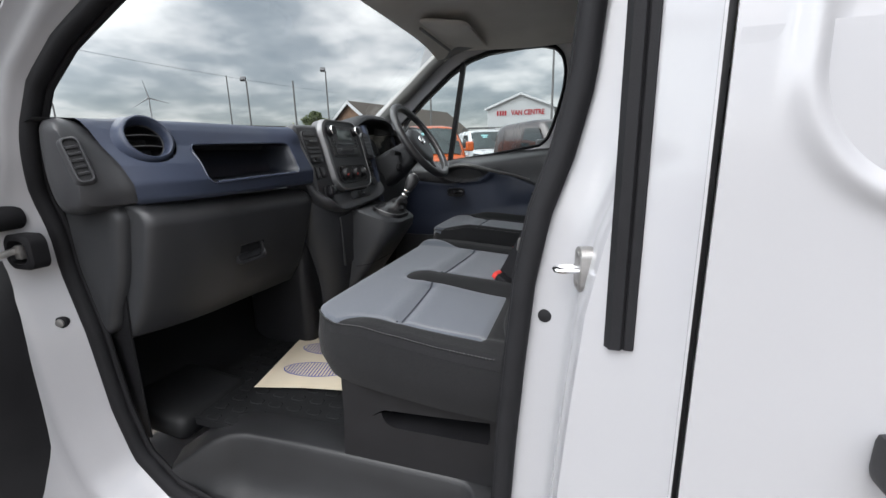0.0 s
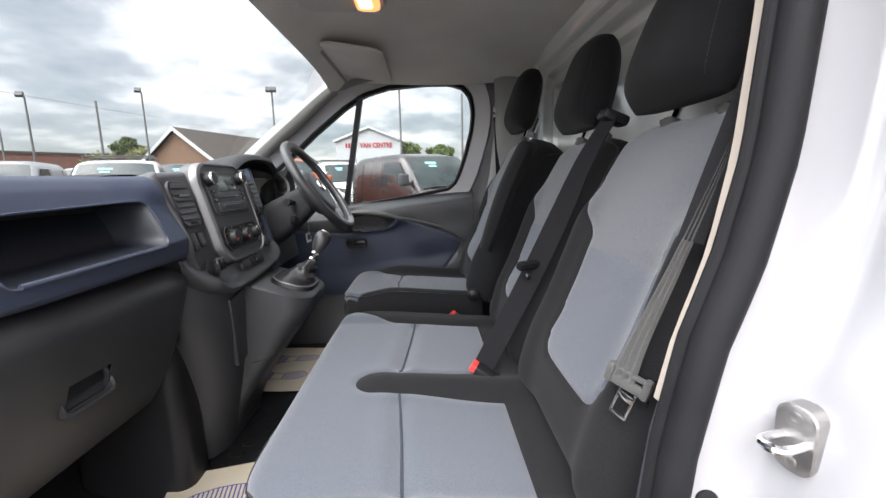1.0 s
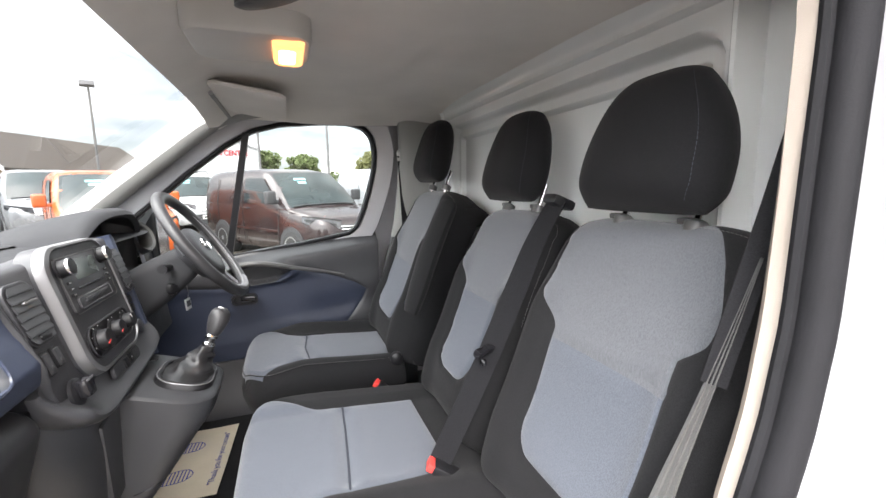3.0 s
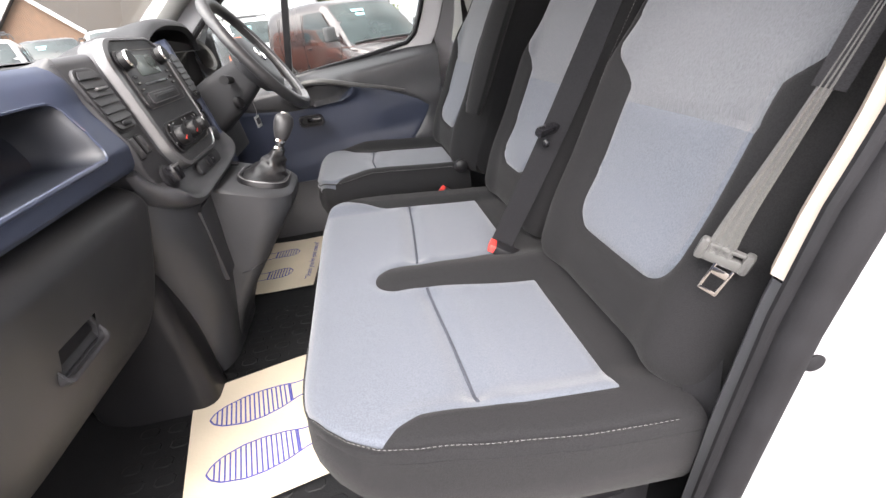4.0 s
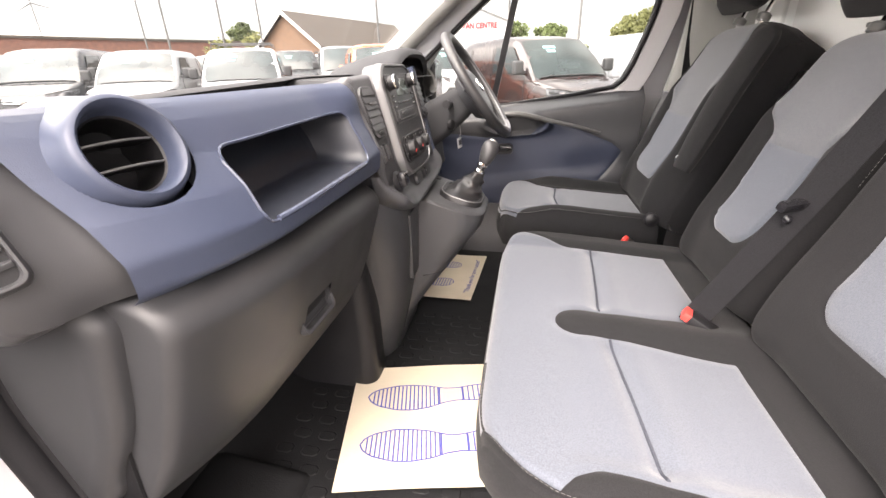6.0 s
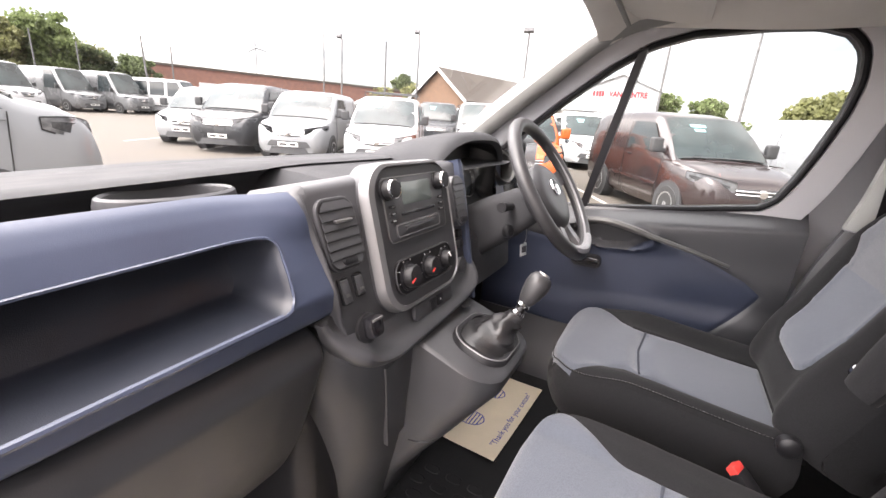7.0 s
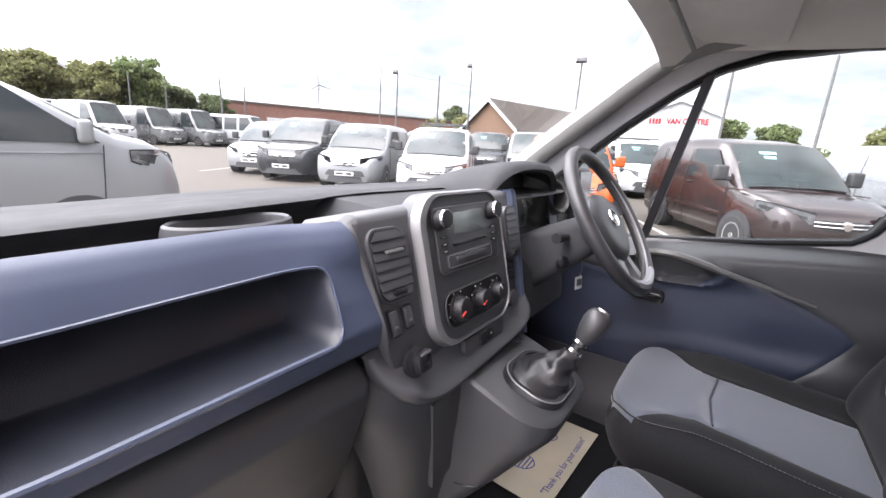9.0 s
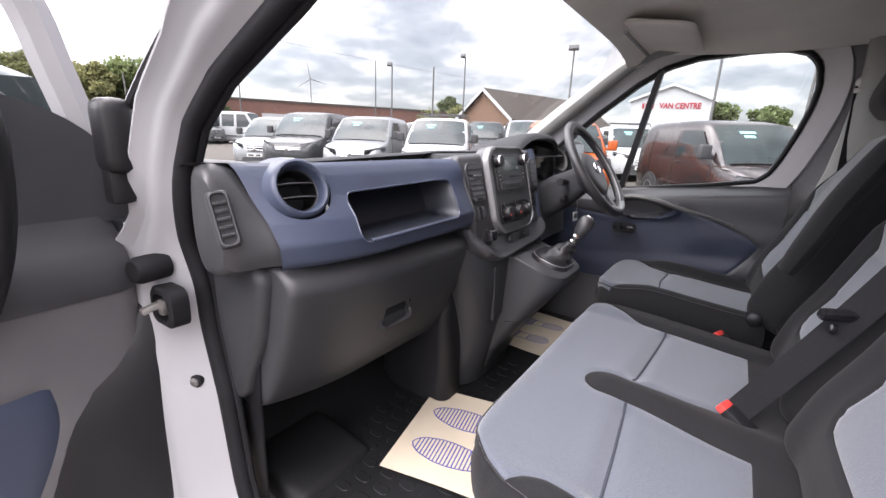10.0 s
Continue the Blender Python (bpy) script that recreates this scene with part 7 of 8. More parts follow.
# ---------------------------------------------------------------- paper mats on the floor
def mat_sheet(corners, text_at, label, feet):
    """Cream paper with a printed pair of soles: a to b is the toe edge, a to d a long side."""
    a, b, c, d = [Vector((*p, 0.6265)) for p in corners]
    ob = thing("paper_mat", tuple((a + b + c + d) / 4), label, "floor mat", "paper mats")
    P = lambda u, v, h=0.0: (a * (1 - u) + b * u) * (1 - v) + (d * (1 - u) + c * u) * v + Vector((0, 0, h + 0.003 * math.sin(5 * u + 3 * v) * math.sin(7 * v)))
    bm = bmesh.new()
    sheet(bm, lambda u, v: P(u, v), np.linspace(0, 1, 14), np.linspace(0, 1, 18))
    thicken(bm, 0.0006)
    part("sheet", bm, M_PAPER, ob)
    w, l = (b - a).length, (d - a).length
    for uc in (0.30, 0.70):
        def half(v):
            return lerp_table([(0.08, 0.0), (0.10, 0.045), (0.15, 0.082), (0.25, 0.115), (0.34, 0.118), (0.44, 0.10), (0.53, 0.066), (0.60, 0.058), (0.70, 0.072), (0.78, 0.076), (0.84, 0.066), (0.88, 0.03), (0.89, 0.0)], v)
        shrink = lambda v: 0.08 + (v - 0.08) * 0.86
        vs_ = np.linspace(0.08, 0.89, 50)
        loop = [(uc - half(v) - 0.02 * math.sin(v * 4), shrink(v)) for v in vs_] + [(uc + half(v) - 0.02 * math.sin(v * 4), shrink(v)) for v in vs_[::-1]]
        bm = bmesh.new()
        sweep(bm, [P(u, v, 0.0009) for u, v in resample(loop, 110)], 0.0018, 4, flat=0.2, closed=True)
        outline = part("sole_outline", bm, M_INK, ob, "blue printed sole outline")
        bm = bmesh.new()
        for v in list(np.arange(0.115, 0.50, 0.0235)) + list(np.arange(0.64, 0.87, 0.030)):
            h_ = half(v) - 0.006
            if h_ > 0.01:
                u0 = uc - 0.02 * math.sin(v * 4)
                p, q = P(u0 - h_, shrink(v), 0.0009), P(u0 + h_, shrink(v), 0.0009)
                sweep(bm, [p, (p + q) / 2, q], 0.0018, 4, flat=0.2)
        hb = part("hatching", bm, M_INK, outline, "blue printed hatching")
        tagged(hb, kind="stuff")
        for v in (0.50, 0.635):
            bm = bmesh.new()
            h_ = half(v)
            u0 = uc - 0.02 * math.sin(v * 4)
            sweep(bm, [P(u0 - h_, shrink(v), 0.0009), P(u0 + h_, shrink(v), 0.0009)], 0.0018, 4, flat=0.2)
            part("instep_line", bm, M_INK, outline)
    x_ = (b - a).normalized()
    y_ = (a - d).normalized()
    rot = Matrix((x_, y_, x_.cross(y_))).transposed().to_4x4()
    words("lettering", "\"Thank you for your custom\"", 0.026, M_INK, ob, Matrix.Translation(P(0.5, text_at, 0.0016)) @ rot @ Matrix.Diagonal((0.95, 1.0, 1, 1)), 0.0002, "blue printed thank-you line")
    return ob


mat_sheet([(-0.842, -0.546), (-0.926, -0.176), (-0.430, -0.065), (-0.345, -0.435)], 0.955, "cream paper mat with blue sole prints on the passenger floor", 2)
mat_sheet([(-1.065, 0.270), (-1.045, 0.660), (-0.640, 0.640), (-0.664, 0.248)], 0.93, "cream paper mat with blue sole prints on the driver's floor", 2)

# ---------------------------------------------------------------- overhead
roofc = thing("interior_lamp", (-0.45, -0.02, 1.80), "grey overhead console with a lit amber courtesy lamp", "lamp")
bm = bmesh.new()
rows = []
for z, i in ((1.835, 0.0), (1.788, 0.0), (1.779, 0.006), (1.776, 0.018)):
    rows.append([Vector((b, a, z)) for a, b in rounded(-0.125, -0.455, 0.19 - 2 * i, 0.215 - 2 * i, 0.04 - i, 6)])
loft(bm, rows)
part("housing", bm, M_LAMPGREY, roofc, "grey lamp housing")
bm = bmesh.new()
loft(bm, [[Vector((b, a, z)) for a, b in rounded(-0.135, -0.390, 0.135 - 2 * i, 0.058 - 2 * i, 0.014, 5)] for z, i in ((1.780, 0), (1.768, 0.002), (1.765, 0.006), (1.764, 0.012))])
lens = part("lens", bm, M_LAMP, roofc, "lit amber lens")
bm = bmesh.new()
loft(bm, [[Vector((b, a, z)) for a, b in rounded(-0.140, -0.393, 0.085, 0.030, 0.010, 5)] for z in (1.7650, 1.7625)])
part("bulb", bm, M_LAMPCORE, lens, "bright bulb")
for y, lab in ((-0.47, "passenger's"), (0.47, "driver's")):
    vx, vy, vl = (-0.452, -0.580, 0.38) if y < 0 else (-0.495, y, 0.42)
    vz = thing("sun_visor", (vx, vy, 1.79), f"grey padded {lab} sun visor folded up", "sun visor", "sun visors")
    bm = bmesh.new()
    rows = []
    for d, i in ((0.010, 0.012), (0.004, 0.002), (-0.004, 0.002), (-0.010, 0.012)):
        rows.append([Vector((vx, vy, 1.788)) + turn(0, 9, 0) @ Vector((b, a, d)) for a, b in rounded(0, 0, vl - 2 * i, 0.205 - 2 * i, 0.03, 6)])
    loft(bm, rows)
    part("pad", bm, M_LINER, vz, "light grey visor pad")
    bm = bmesh.new()
    sweep(bm, [(vx - 0.09, vy - vl / 2 + 0.01, 1.772), (vx - 0.09, vy + vl / 2 - 0.01, 1.772)], 0.006, 8)
    part("rod", bm, M_TRIMGREY, vz, "visor rod")
    if y < 0:
        # dark oval, no real grip: it draws the shade on the visor's end
        bm = bmesh.new()
        lathe(bm, (0, 0, 0), (0, 0, -1), [(-0.012, 0.070), (0.006, 0.070), (0.010, 0.060), (0.011, 0.03)], 24)
        bmesh.ops.scale(bm, verts=bm.verts, vec=(1, 0.30, 1))
        bmesh.ops.rotate(bm, verts=bm.verts, cent=(0, 0, 0), matrix=turn(0, 0, 135))
        bmesh.ops.translate(bm, verts=bm.verts, vec=(-0.412, -0.378, 1.780))
        part("grip", bm, M_DASH2, vz, "dark grey oval drawn as shade on the visor's end")


# ---------------------------------------------------------------- outside
M_TARMAC = material("worn_tarmac", (0.072, 0.061, 0.050), 0.9, vary=0.25, scale=0.35, grain=0.6, grain_scale=60)
bm = bmesh.new()
RISE = 0.019


def ground_z(y):
    """The yard is level round the van and rises gently beyond it."""
    return RISE * min(89.0, max(0.0, y - 1.0))


sheet(bm, lambda x, y: Vector((x, y, ground_z(y))), np.linspace(-2000, 2000, 9), [-2000, -500, -50, 1, 10, 30, 60, 90, 200, 500, 1000, 2000])
ground = solo("ground", bm, M_TARMAC, "worn brownish tarmac of the sales yard", "ground", "structure")


# ---------------------------------------------------------------- parked vehicles
def paint(name, col, metal=0.0, rough=0.28):
    return material(name, col, rough, metal, vary=0.03, scale=1.5, coat=0.35, spec=0.4)


P_WHITE = paint("white_car_paint", (0.42, 0.43, 0.44))
P_SILVER = paint("silver_car_paint", (0.24, 0.25, 0.26), 0.3, 0.34)
P_BLACK = paint("dark_grey_car_paint", (0.022, 0.024, 0.027), 0.2)
P_GREY = paint("mid_grey_car_paint", (0.15, 0.155, 0.16), 0.3)
P_ORANGE = paint("orange_car_paint", (0.40, 0.078, 0.016))
P_BROWN = material("brown_car_paint", (0.024, 0.015, 0.015), 0.26, 0.15, vary=0.03, scale=1.5, coat=0.7, spec=0.45)
P_GREYVAN = paint("pale_grey_car_paint", (0.22, 0.23, 0.24), 0.2)
M_CARGLASS = material("dark_car_glass", (0.016, 0.022, 0.024), 0.06, vary=0.2, scale=2, spec=0.4, coat=0.05)
M_SCREEN = material("reflecting_windscreen", (0.022, 0.030, 0.030), 0.10, vary=0.6, scale=1.4, spec=0.5, coat=0.12)
M_TEAL = material("teal_price_sticker", (0.20, 0.42, 0.43), 0.6)
M_TYRE = material("tyre_rubber", (0.020, 0.020, 0.020), 0.8, vary=0.2, scale=20)
M_RIM = material("alloy_rim", (0.45, 0.45, 0.46), 0.3, metal=0.8)
M_LIGHT = material("clear_headlamp", (0.34, 0.35, 0.37), 0.08, metal=0.5, vary=0.35, scale=14, coat=1.0)
M_LAMPDARK = material("smoked_reflector", (0.16, 0.17, 0.18), 0.15, metal=0.6, vary=0.4, scale=25, coat=1.0)
M_BUMPER = material("dark_bumper_plastic", (0.030, 0.031, 0.033), 0.6, vary=0.15, scale=15)
M_PLATE = material("plain_white_plate", (0.75, 0.75, 0.72), 0.5)
M_PLATEBAR = material("plate_bars", (0.03, 0.03, 0.03), 0.6)
M_SEAM = material("panel_gap", (0.02, 0.02, 0.02), 0.9)


def vehicle(name, label, mat, length, width, height, bonnet, bonnet_z, screen_top, bumper=True, windows="van", alloy=True, nose=0.0, mirror_at=0.30, roofbar=False, sticker=True, lamp_h=0.20, grille_h=0.12, grille_w=0.50, belt=0.0):
    """A parked vehicle, nose at x = 0 facing +x, wheels on z = 0. bonnet: where the screen starts, behind the nose; screen_top: where the roof starts."""
    v = thing(name, (0, 0, 0), label, "van", "parked vehicles")
    W = width / 2
    belt_z = belt or bonnet_z + 0.06

    def top(x):
        d = -x
        return lerp_table([(0, bonnet_z - 0.42 - nose), (0.05, bonnet_z - 0.26 - nose * 0.6), (0.16, bonnet_z - 0.16), (bonnet * 0.55, bonnet_z - 0.05), (bonnet, bonnet_z), ((bonnet + screen_top) / 2, (bonnet_z + height - 0.07) / 2 + 0.05), (screen_top, height - 0.07), (screen_top + 0.45, height - 0.01), (length * 0.6, height), (length - 0.25, height - 0.03), (length - 0.03, height - 0.12), (length, height - 0.35)], d)

    def half(x, z):
        d = -x
        w = W * lerp_table([(0, 0.70), (0.08, 0.84), (0.22, 0.93), (0.6, 0.985), (1.2, 1.0), (length - 0.4, 0.985), (length, 0.94)], d)
        k = max(0.0, (z - belt_z) / max(0.3, height - belt_z))
        w *= 1 - 0.13 * k ** 1.3
        if z < 0.45:
            w *= 0.94 + 0.06 * max(0, (z - 0.2) / 0.25)
        return w

    def section(x):
        t = top(x)
        b = 0.22 + 0.06 * smoothstep((0.3 + x) / 0.3)
        zs = [b, b + 0.10, b + (t - b) * 0.30, b + (t - b) * 0.5, b + (t - b) * 0.68, t - 0.16 * (t - b) / 1.2, t - 0.07 * (t - b) / 1.2, t - 0.025 * (t - b) / 1.2]
        side = [(half(x, z) * f, z) for z, f in zip(zs, (0.93, 1.0, 1.005, 1.01, 1.0, 0.985, 0.95, 0.88))]
        side += [(half(x, t) * 0.62, t - 0.004), (half(x, t) * 0.25, t)]
        return [Vector((x, y, z)) for y, z in side] + [Vector((x, -y, z)) for y, z in side[::-1]]

    xs = [0, -0.02, -0.06, -0.12, -0.2, -0.32, -0.5, -bonnet * 0.8, -bonnet, -bonnet - (screen_top - bonnet) * 0.25, -bonnet - (screen_top - bonnet) * 0.5, -bonnet - (screen_top - bonnet) * 0.75, -screen_top, -screen_top - 0.2, -screen_top - 0.45] + list(-np.linspace(screen_top + 0.8, length - 0.5, 6)) + [-length + 0.2, -length + 0.06, -length]
    xs = sorted(set(round(float(x), 3) for x in xs), reverse=True)
    bm = bmesh.new()
    loft(bm, [section(x) for x in xs])
    bd_ = part("body", bm, mat, v)
    fz, rz_ = -0.85 if length < 4.7 else -0.98, -length + 0.85
    # windscreen, set into its frame
    def scr(u, s, off=0.006):
        x = -bonnet - (screen_top - bonnet) * (0.03 + 0.93 * s)
        z = top(x)
        w = half(x, z) * (0.90 - 0.03 * s)
        return Vector((x + off * 1.2, u * w, z - 0.035 * u ** 4 + off))
    bm = bmesh.new()
    sheet(bm, scr, np.linspace(-1, 1, 12), np.linspace(0, 1, 8))
    ws = part("windscreen", bm, M_SCREEN, v, "windscreen mirroring the cloudy sky")
    if sticker:
        for u0, u1, s0, s1 in ((-0.48, -0.10, 0.70, 0.78), (-0.42, -0.16, 0.58, 0.66)):
            bm = bmesh.new()
            sheet(bm, lambda u, s: scr(u, s, 0.012), np.linspace(u0, u1, 3), np.linspace(s0, s1, 3))
            part("price_sticker", bm, M_TEAL, ws, "plain teal sticker bar on the windscreen")
    bm = bmesh.new()
    sweep(bm, [scr(u, 0.02, 0.012) for u in np.linspace(-0.9, 0.9, 8)], 0.012, 5)
    part("wiper", bm, M_BUMPER, ws, "black wiper")
    # side windows
    def pane(x0, x1, z0, z1, sy, lean=0.0):
        b_ = bmesh.new()
        def p(u, s):
            z = z0 + (z1 - z0) * s
            x = x0 + (x1 - x0) * u + (lean * (1 - u)) * s
            return Vector((x, sy * (half(x, z) * lerp_table([(0, 1.012), (1, 0.992)], (z - z0) / max(0.1, height - z0)) + 0.006), z))
        sheet(b_, p, np.linspace(0, 1, 6), np.linspace(0, 1, 5))
        part("side_window", b_, M_CARGLASS, v, "dark side window")
    zt = height - 0.20
    for sy in (-1, 1):
        d0 = bonnet + (0.14 if belt else 0.28)
        pane(-d0, -screen_top - 0.75, belt_z + 0.02, zt, sy, lean=-(screen_top - bonnet) * (0.74 if belt else 0.85) + 0.1)
        if windows == "bus":
            for k in range(2):
                pane(-screen_top - 0.95 - 1.15 * k, -screen_top - 1.95 - 1.15 * k, belt_z + 0.05, zt - 0.02, sy)
        # door lines, handle, rub strip
        for xx in (-d0 + 0.02, -screen_top - 0.85, -screen_top - 1.95):
            b_ = bmesh.new()
            sweep(b_, [Vector((xx - (0.10 if xx > -d0 else 0) * (1 - s), sy * (half(xx, z) * 1.012 + 0.001), z)) for s, z in ((0, 0.36), (0.5, 0.62), (1, belt_z), *(((1, zt),) if xx < -d0 else ()))], 0.006, 4)
            part("door_gap", b_, M_SEAM, bd_, "dark door gap")
        b_ = bmesh.new()
        box(b_, (-screen_top - 0.68, sy * (half(-screen_top, 1.0) * 1.012 + 0.02), belt_z - 0.10), (0.18, 0.03, 0.035), 0.01)
        part("door_handle", b_, mat, bd_)
        b_ = bmesh.new()
        box(b_, (-length * 0.5, sy * (half(-2, 0.6) * 1.008 + 0.004), 0.60), (length * 0.42, 0.02, 0.07), 0.008)
        part("rub_strip", b_, M_BUMPER if not alloy or mat in (P_WHITE, P_GREYVAN) else mat, bd_)
        # mirror
        b_ = bmesh.new()
        mx = -bonnet - mirror_at
        box(b_, (mx, sy * (half(mx, belt_z) + 0.14), belt_z + 0.14), (0.13, 0.20, 0.24), 0.045, seg=3)
        box(b_, (mx, sy * (half(mx, belt_z) + 0.04), belt_z + 0.06), (0.07, 0.14, 0.06), 0.02)
        part("mirror", b_, mat if mat in (P_ORANGE,) or name == "silver_panel_van" else M_BUMPER, v, "door mirror")
        # headlamp
        for off, grow, mt, nm, lb in ((0.004, 0.022, M_BUMPER, "lamp_surround", "dark lamp surround"), (0.014, 0.0, M_LIGHT, "headlamp", "clear headlamp"), (0.022, -0.055, M_LAMPDARK, "lamp_reflector", "dark lamp reflector")):
            def lamp(u, s):
                x = -0.02 - 0.50 * u ** 1.25
                mid_z = bonnet_z - 0.30 + 0.12 * u - nose * 0.4
                z = mid_z + (s - 0.5) * (lamp_h * (0.62 + 0.38 * math.sin(u * math.pi)) + grow * 2) * (1 - 0.35 * u)
                return Vector((x + off, sy * (half(x, z) * (0.985 if u < 0.3 else 1.0) + off - 0.26 * (1 - u) ** 2), z))
            b_ = bmesh.new()
            sheet(b_, lamp, np.linspace(0.0 - grow * 1.5 if grow < 0 else 0.0, 1.0 + grow * (2 if grow < 0 else 0), 9), np.linspace(0, 1, 4))
            bmesh.ops.solidify(b_, geom=b_.faces[:], thickness=0.02)
            part(nm, b_, mt, v, lb)
        # body crease along the side
        b_ = bmesh.new()
        sweep(b_, [Vector((xx, sy * (half(xx, belt_z - 0.06) * 1.006), belt_z - 0.06 + 0.03 * math.sin(xx))) for xx in np.linspace(-0.75, -length + 0.35, 14)], 0.010, 5)
        part("crease", b_, mat, bd_, "pressed body crease")
        # wheels in dark arches
        for wx in (fz, rz_):
            b_ = bmesh.new()
            lathe(b_, (wx, sy * (W - 0.03), 0.34), (0, sy, 0), [(-0.20, 0.385), (0.035, 0.385), (0.036, 0.36)], 28)
            part("wheel_arch", b_, M_BUMPER, bd_, "dark wheel arch")
            wh = part("wheel", lathe(bmesh.new(), (wx, sy * (W - 0.06), 0.325), (0, sy, 0), [(-0.18, 0.30), (-0.16, 0.325), (0.04, 0.325), (0.075, 0.30), (0.08, 0.22)], 28), M_TYRE, v, "black tyre")
            b_ = bmesh.new()
            lathe(b_, (wx, sy * (W - 0.06), 0.325), (0, sy, 0), [(0.05, 0.215), (0.084, 0.215), (0.080, 0.19), (0.060, 0.17), (0.070, 0.06), (0.082, 0.05), (0.084, 0.01)], 24)
            rim = part("rim", b_, M_RIM, wh, "silver wheel rim")
            for k in range(5):
                a = 2 * math.pi * k / 5
                b_ = bmesh.new()
                box(b_, (wx + 0.12 * math.cos(a), sy * (W + 0.012), 0.325 + 0.12 * math.sin(a)), (0.10, 0.012, 0.075), 0.01, turn(0, -math.degrees(a), 0))
                part("opening", b_, M_TYRE, rim, "dark wheel opening")
    # nose
    b_ = bmesh.new()
    def front(u, s, z0, z1, wk, off):
        z = z0 + (z1 - z0) * s
        return Vector((-0.10 * abs(u) ** 2.6 + off + 0.02 * (1 - s), u * W * wk, z))
    g0, g1 = bonnet_z - 0.36 - grille_h * 0.5 - nose, bonnet_z - 0.36 + grille_h * 0.5 - nose * 0.8
    sheet(b_, lambda u, s: front(u, s, g0, g1, grille_w, 0.012), np.linspace(-1, 1, 12), np.linspace(0, 1, 3))
    gr = part("grille", b_, M_BUMPER, v, "dark front grille")
    for k in range(2):
        b_ = bmesh.new()
        zz = g0 + (g1 - g0) * (0.3 + 0.45 * k)
        sweep(b_, [front(u, 0, zz, zz, grille_w, 0.022) for u in np.linspace(-1, 1, 12)], 0.012, 6)
        part("bar", b_, M_CHROME, gr, "chrome grille bar")
    b_ = bmesh.new()
    lathe(b_, front(0, 0, (g0 + g1) / 2, 0, 0, 0.01), (1, 0, 0), [(0, 0.065), (0.025, 0.062), (0.03, 0.02)], 20)
    part("badge", b_, M_CHROME, gr, "plain round badge")
    b_ = bmesh.new()
    sheet(b_, lambda u, s: front(u, s, 0.24, 0.40, 0.72, 0.035), np.linspace(-1, 1, 12), np.linspace(0, 1, 3))
    part("lower_intake", b_, M_BUMPER, v, "dark lower intake")
    if bumper:
        b_ = bmesh.new()
        sheet(b_, lambda u, s: front(u, s, 0.42, 0.56, 0.80, 0.03), np.linspace(-1, 1, 14), np.linspace(0, 1, 3))
        part("bumper", b_, M_BUMPER, v, "dark plastic bumper")
    b_ = bmesh.new()
    box(b_, (0.055, 0, 0.475), (0.012, 0.52, 0.11), 0.004)
    pl = part("number_plate", b_, M_PLATE, v, "white plate with plain bars")
    for k in range(2):
        b_ = bmesh.new()
        box(b_, (0.063, -0.125 + 0.25 * k, 0.475), (0.004, 0.19 - 0.03 * k, 0.055), 0.001)
        part("plate_bar", b_, M_PLATEBAR, pl)
    if roofbar:
        for xx in (-screen_top - 0.5, -screen_top - 1.6):
            b_ = bmesh.new()
            sweep(b_, [(xx, -W * 0.8, height - 0.02), (xx, -W * 0.78, height + 0.09), (xx, W * 0.78, height + 0.09), (xx, W * 0.8, height - 0.02)], 0.02, 6)
            part("roof_bar", b_, M_BUMPER, v, "dark roof bar")
    return v


def on_ground(x, y, az):
    """Upright on the yard, leaning with its gentle rise."""
    return Matrix.Translation((x, y, ground_z(y))) @ Matrix.Rotation(math.atan(RISE) if 1 < y < 90 else 0.0, 4, "X") @ Matrix.Rotation(radians(az), 4, "Z")


def park(v, x, y, az):
    v.matrix_basis = on_ground(x, y, az)
    return v


def park_copy(v, x, y, az):
    return copy_thing(v, on_ground(x, y, az))


caddy = vehicle("brown_van", "dark brown metallic small van with windows, parked close by", P_BROWN, 4.41, 1.79, 1.83, 0.95, 1.06, 1.75, bumper=False)
park(caddy, 0.82, 7.0, -58)
orange = vehicle("orange_van", "bright orange small van with a dark lower grille", P_ORANGE, 4.41, 1.79, 1.83, 0.95, 1.06, 1.75, bumper=False)
park(orange, -3.05, 7.75, -64)
conn = vehicle("white_van", "white small panel van with a dark bumper and price sticker", P_WHITE, 4.42, 1.83, 1.85, 0.95, 1.08, 1.80, roofbar=True)
park(conn, -2.75, 14.2, -64)
park_copy(conn, -6.75, 7.75, -62)
conn2 = vehicle("pale_silver_van", "pale silver small van with a chrome grille and body-coloured bumper", P_SILVER, 4.42, 1.83, 1.80, 1.0, 1.05, 1.85, bumper=False, grille_h=0.20, grille_w=0.42, sticker=False)
park(conn2, -13.95, 7.35, -55)
t6 = vehicle("black_van", "dark grey panel van with chrome grille bars", P_BLACK, 4.9, 1.90, 1.97, 0.95, 1.16, 1.75, bumper=False)
park(t6, -11.75, 7.05, -60)
cit = vehicle("silver_van", "silver small van with chrome grille and grey bumper", P_SILVER, 4.40, 1.85, 1.86, 0.95, 1.10, 1.70)
park(cit, -9.2, 7.25, -62)
ford = vehicle("silver_panel_van", "large silver panel van parked side-on beside the yard", P_SILVER, 5.0, 1.99, 2.08, 0.62, 1.37, 1.85, bumper=False, nose=0.12, mirror_at=0.27, sticker=False, lamp_h=0.26, belt=1.25)
park(ford, -6.95, 1.98, 80)
gv = vehicle("grey_van", "pale grey panel van at the yard's edge", P_GREYVAN, 4.9, 1.90, 1.98, 0.9, 1.16, 1.7, sticker=False)
park(gv, 4.6, 10.9, -58)
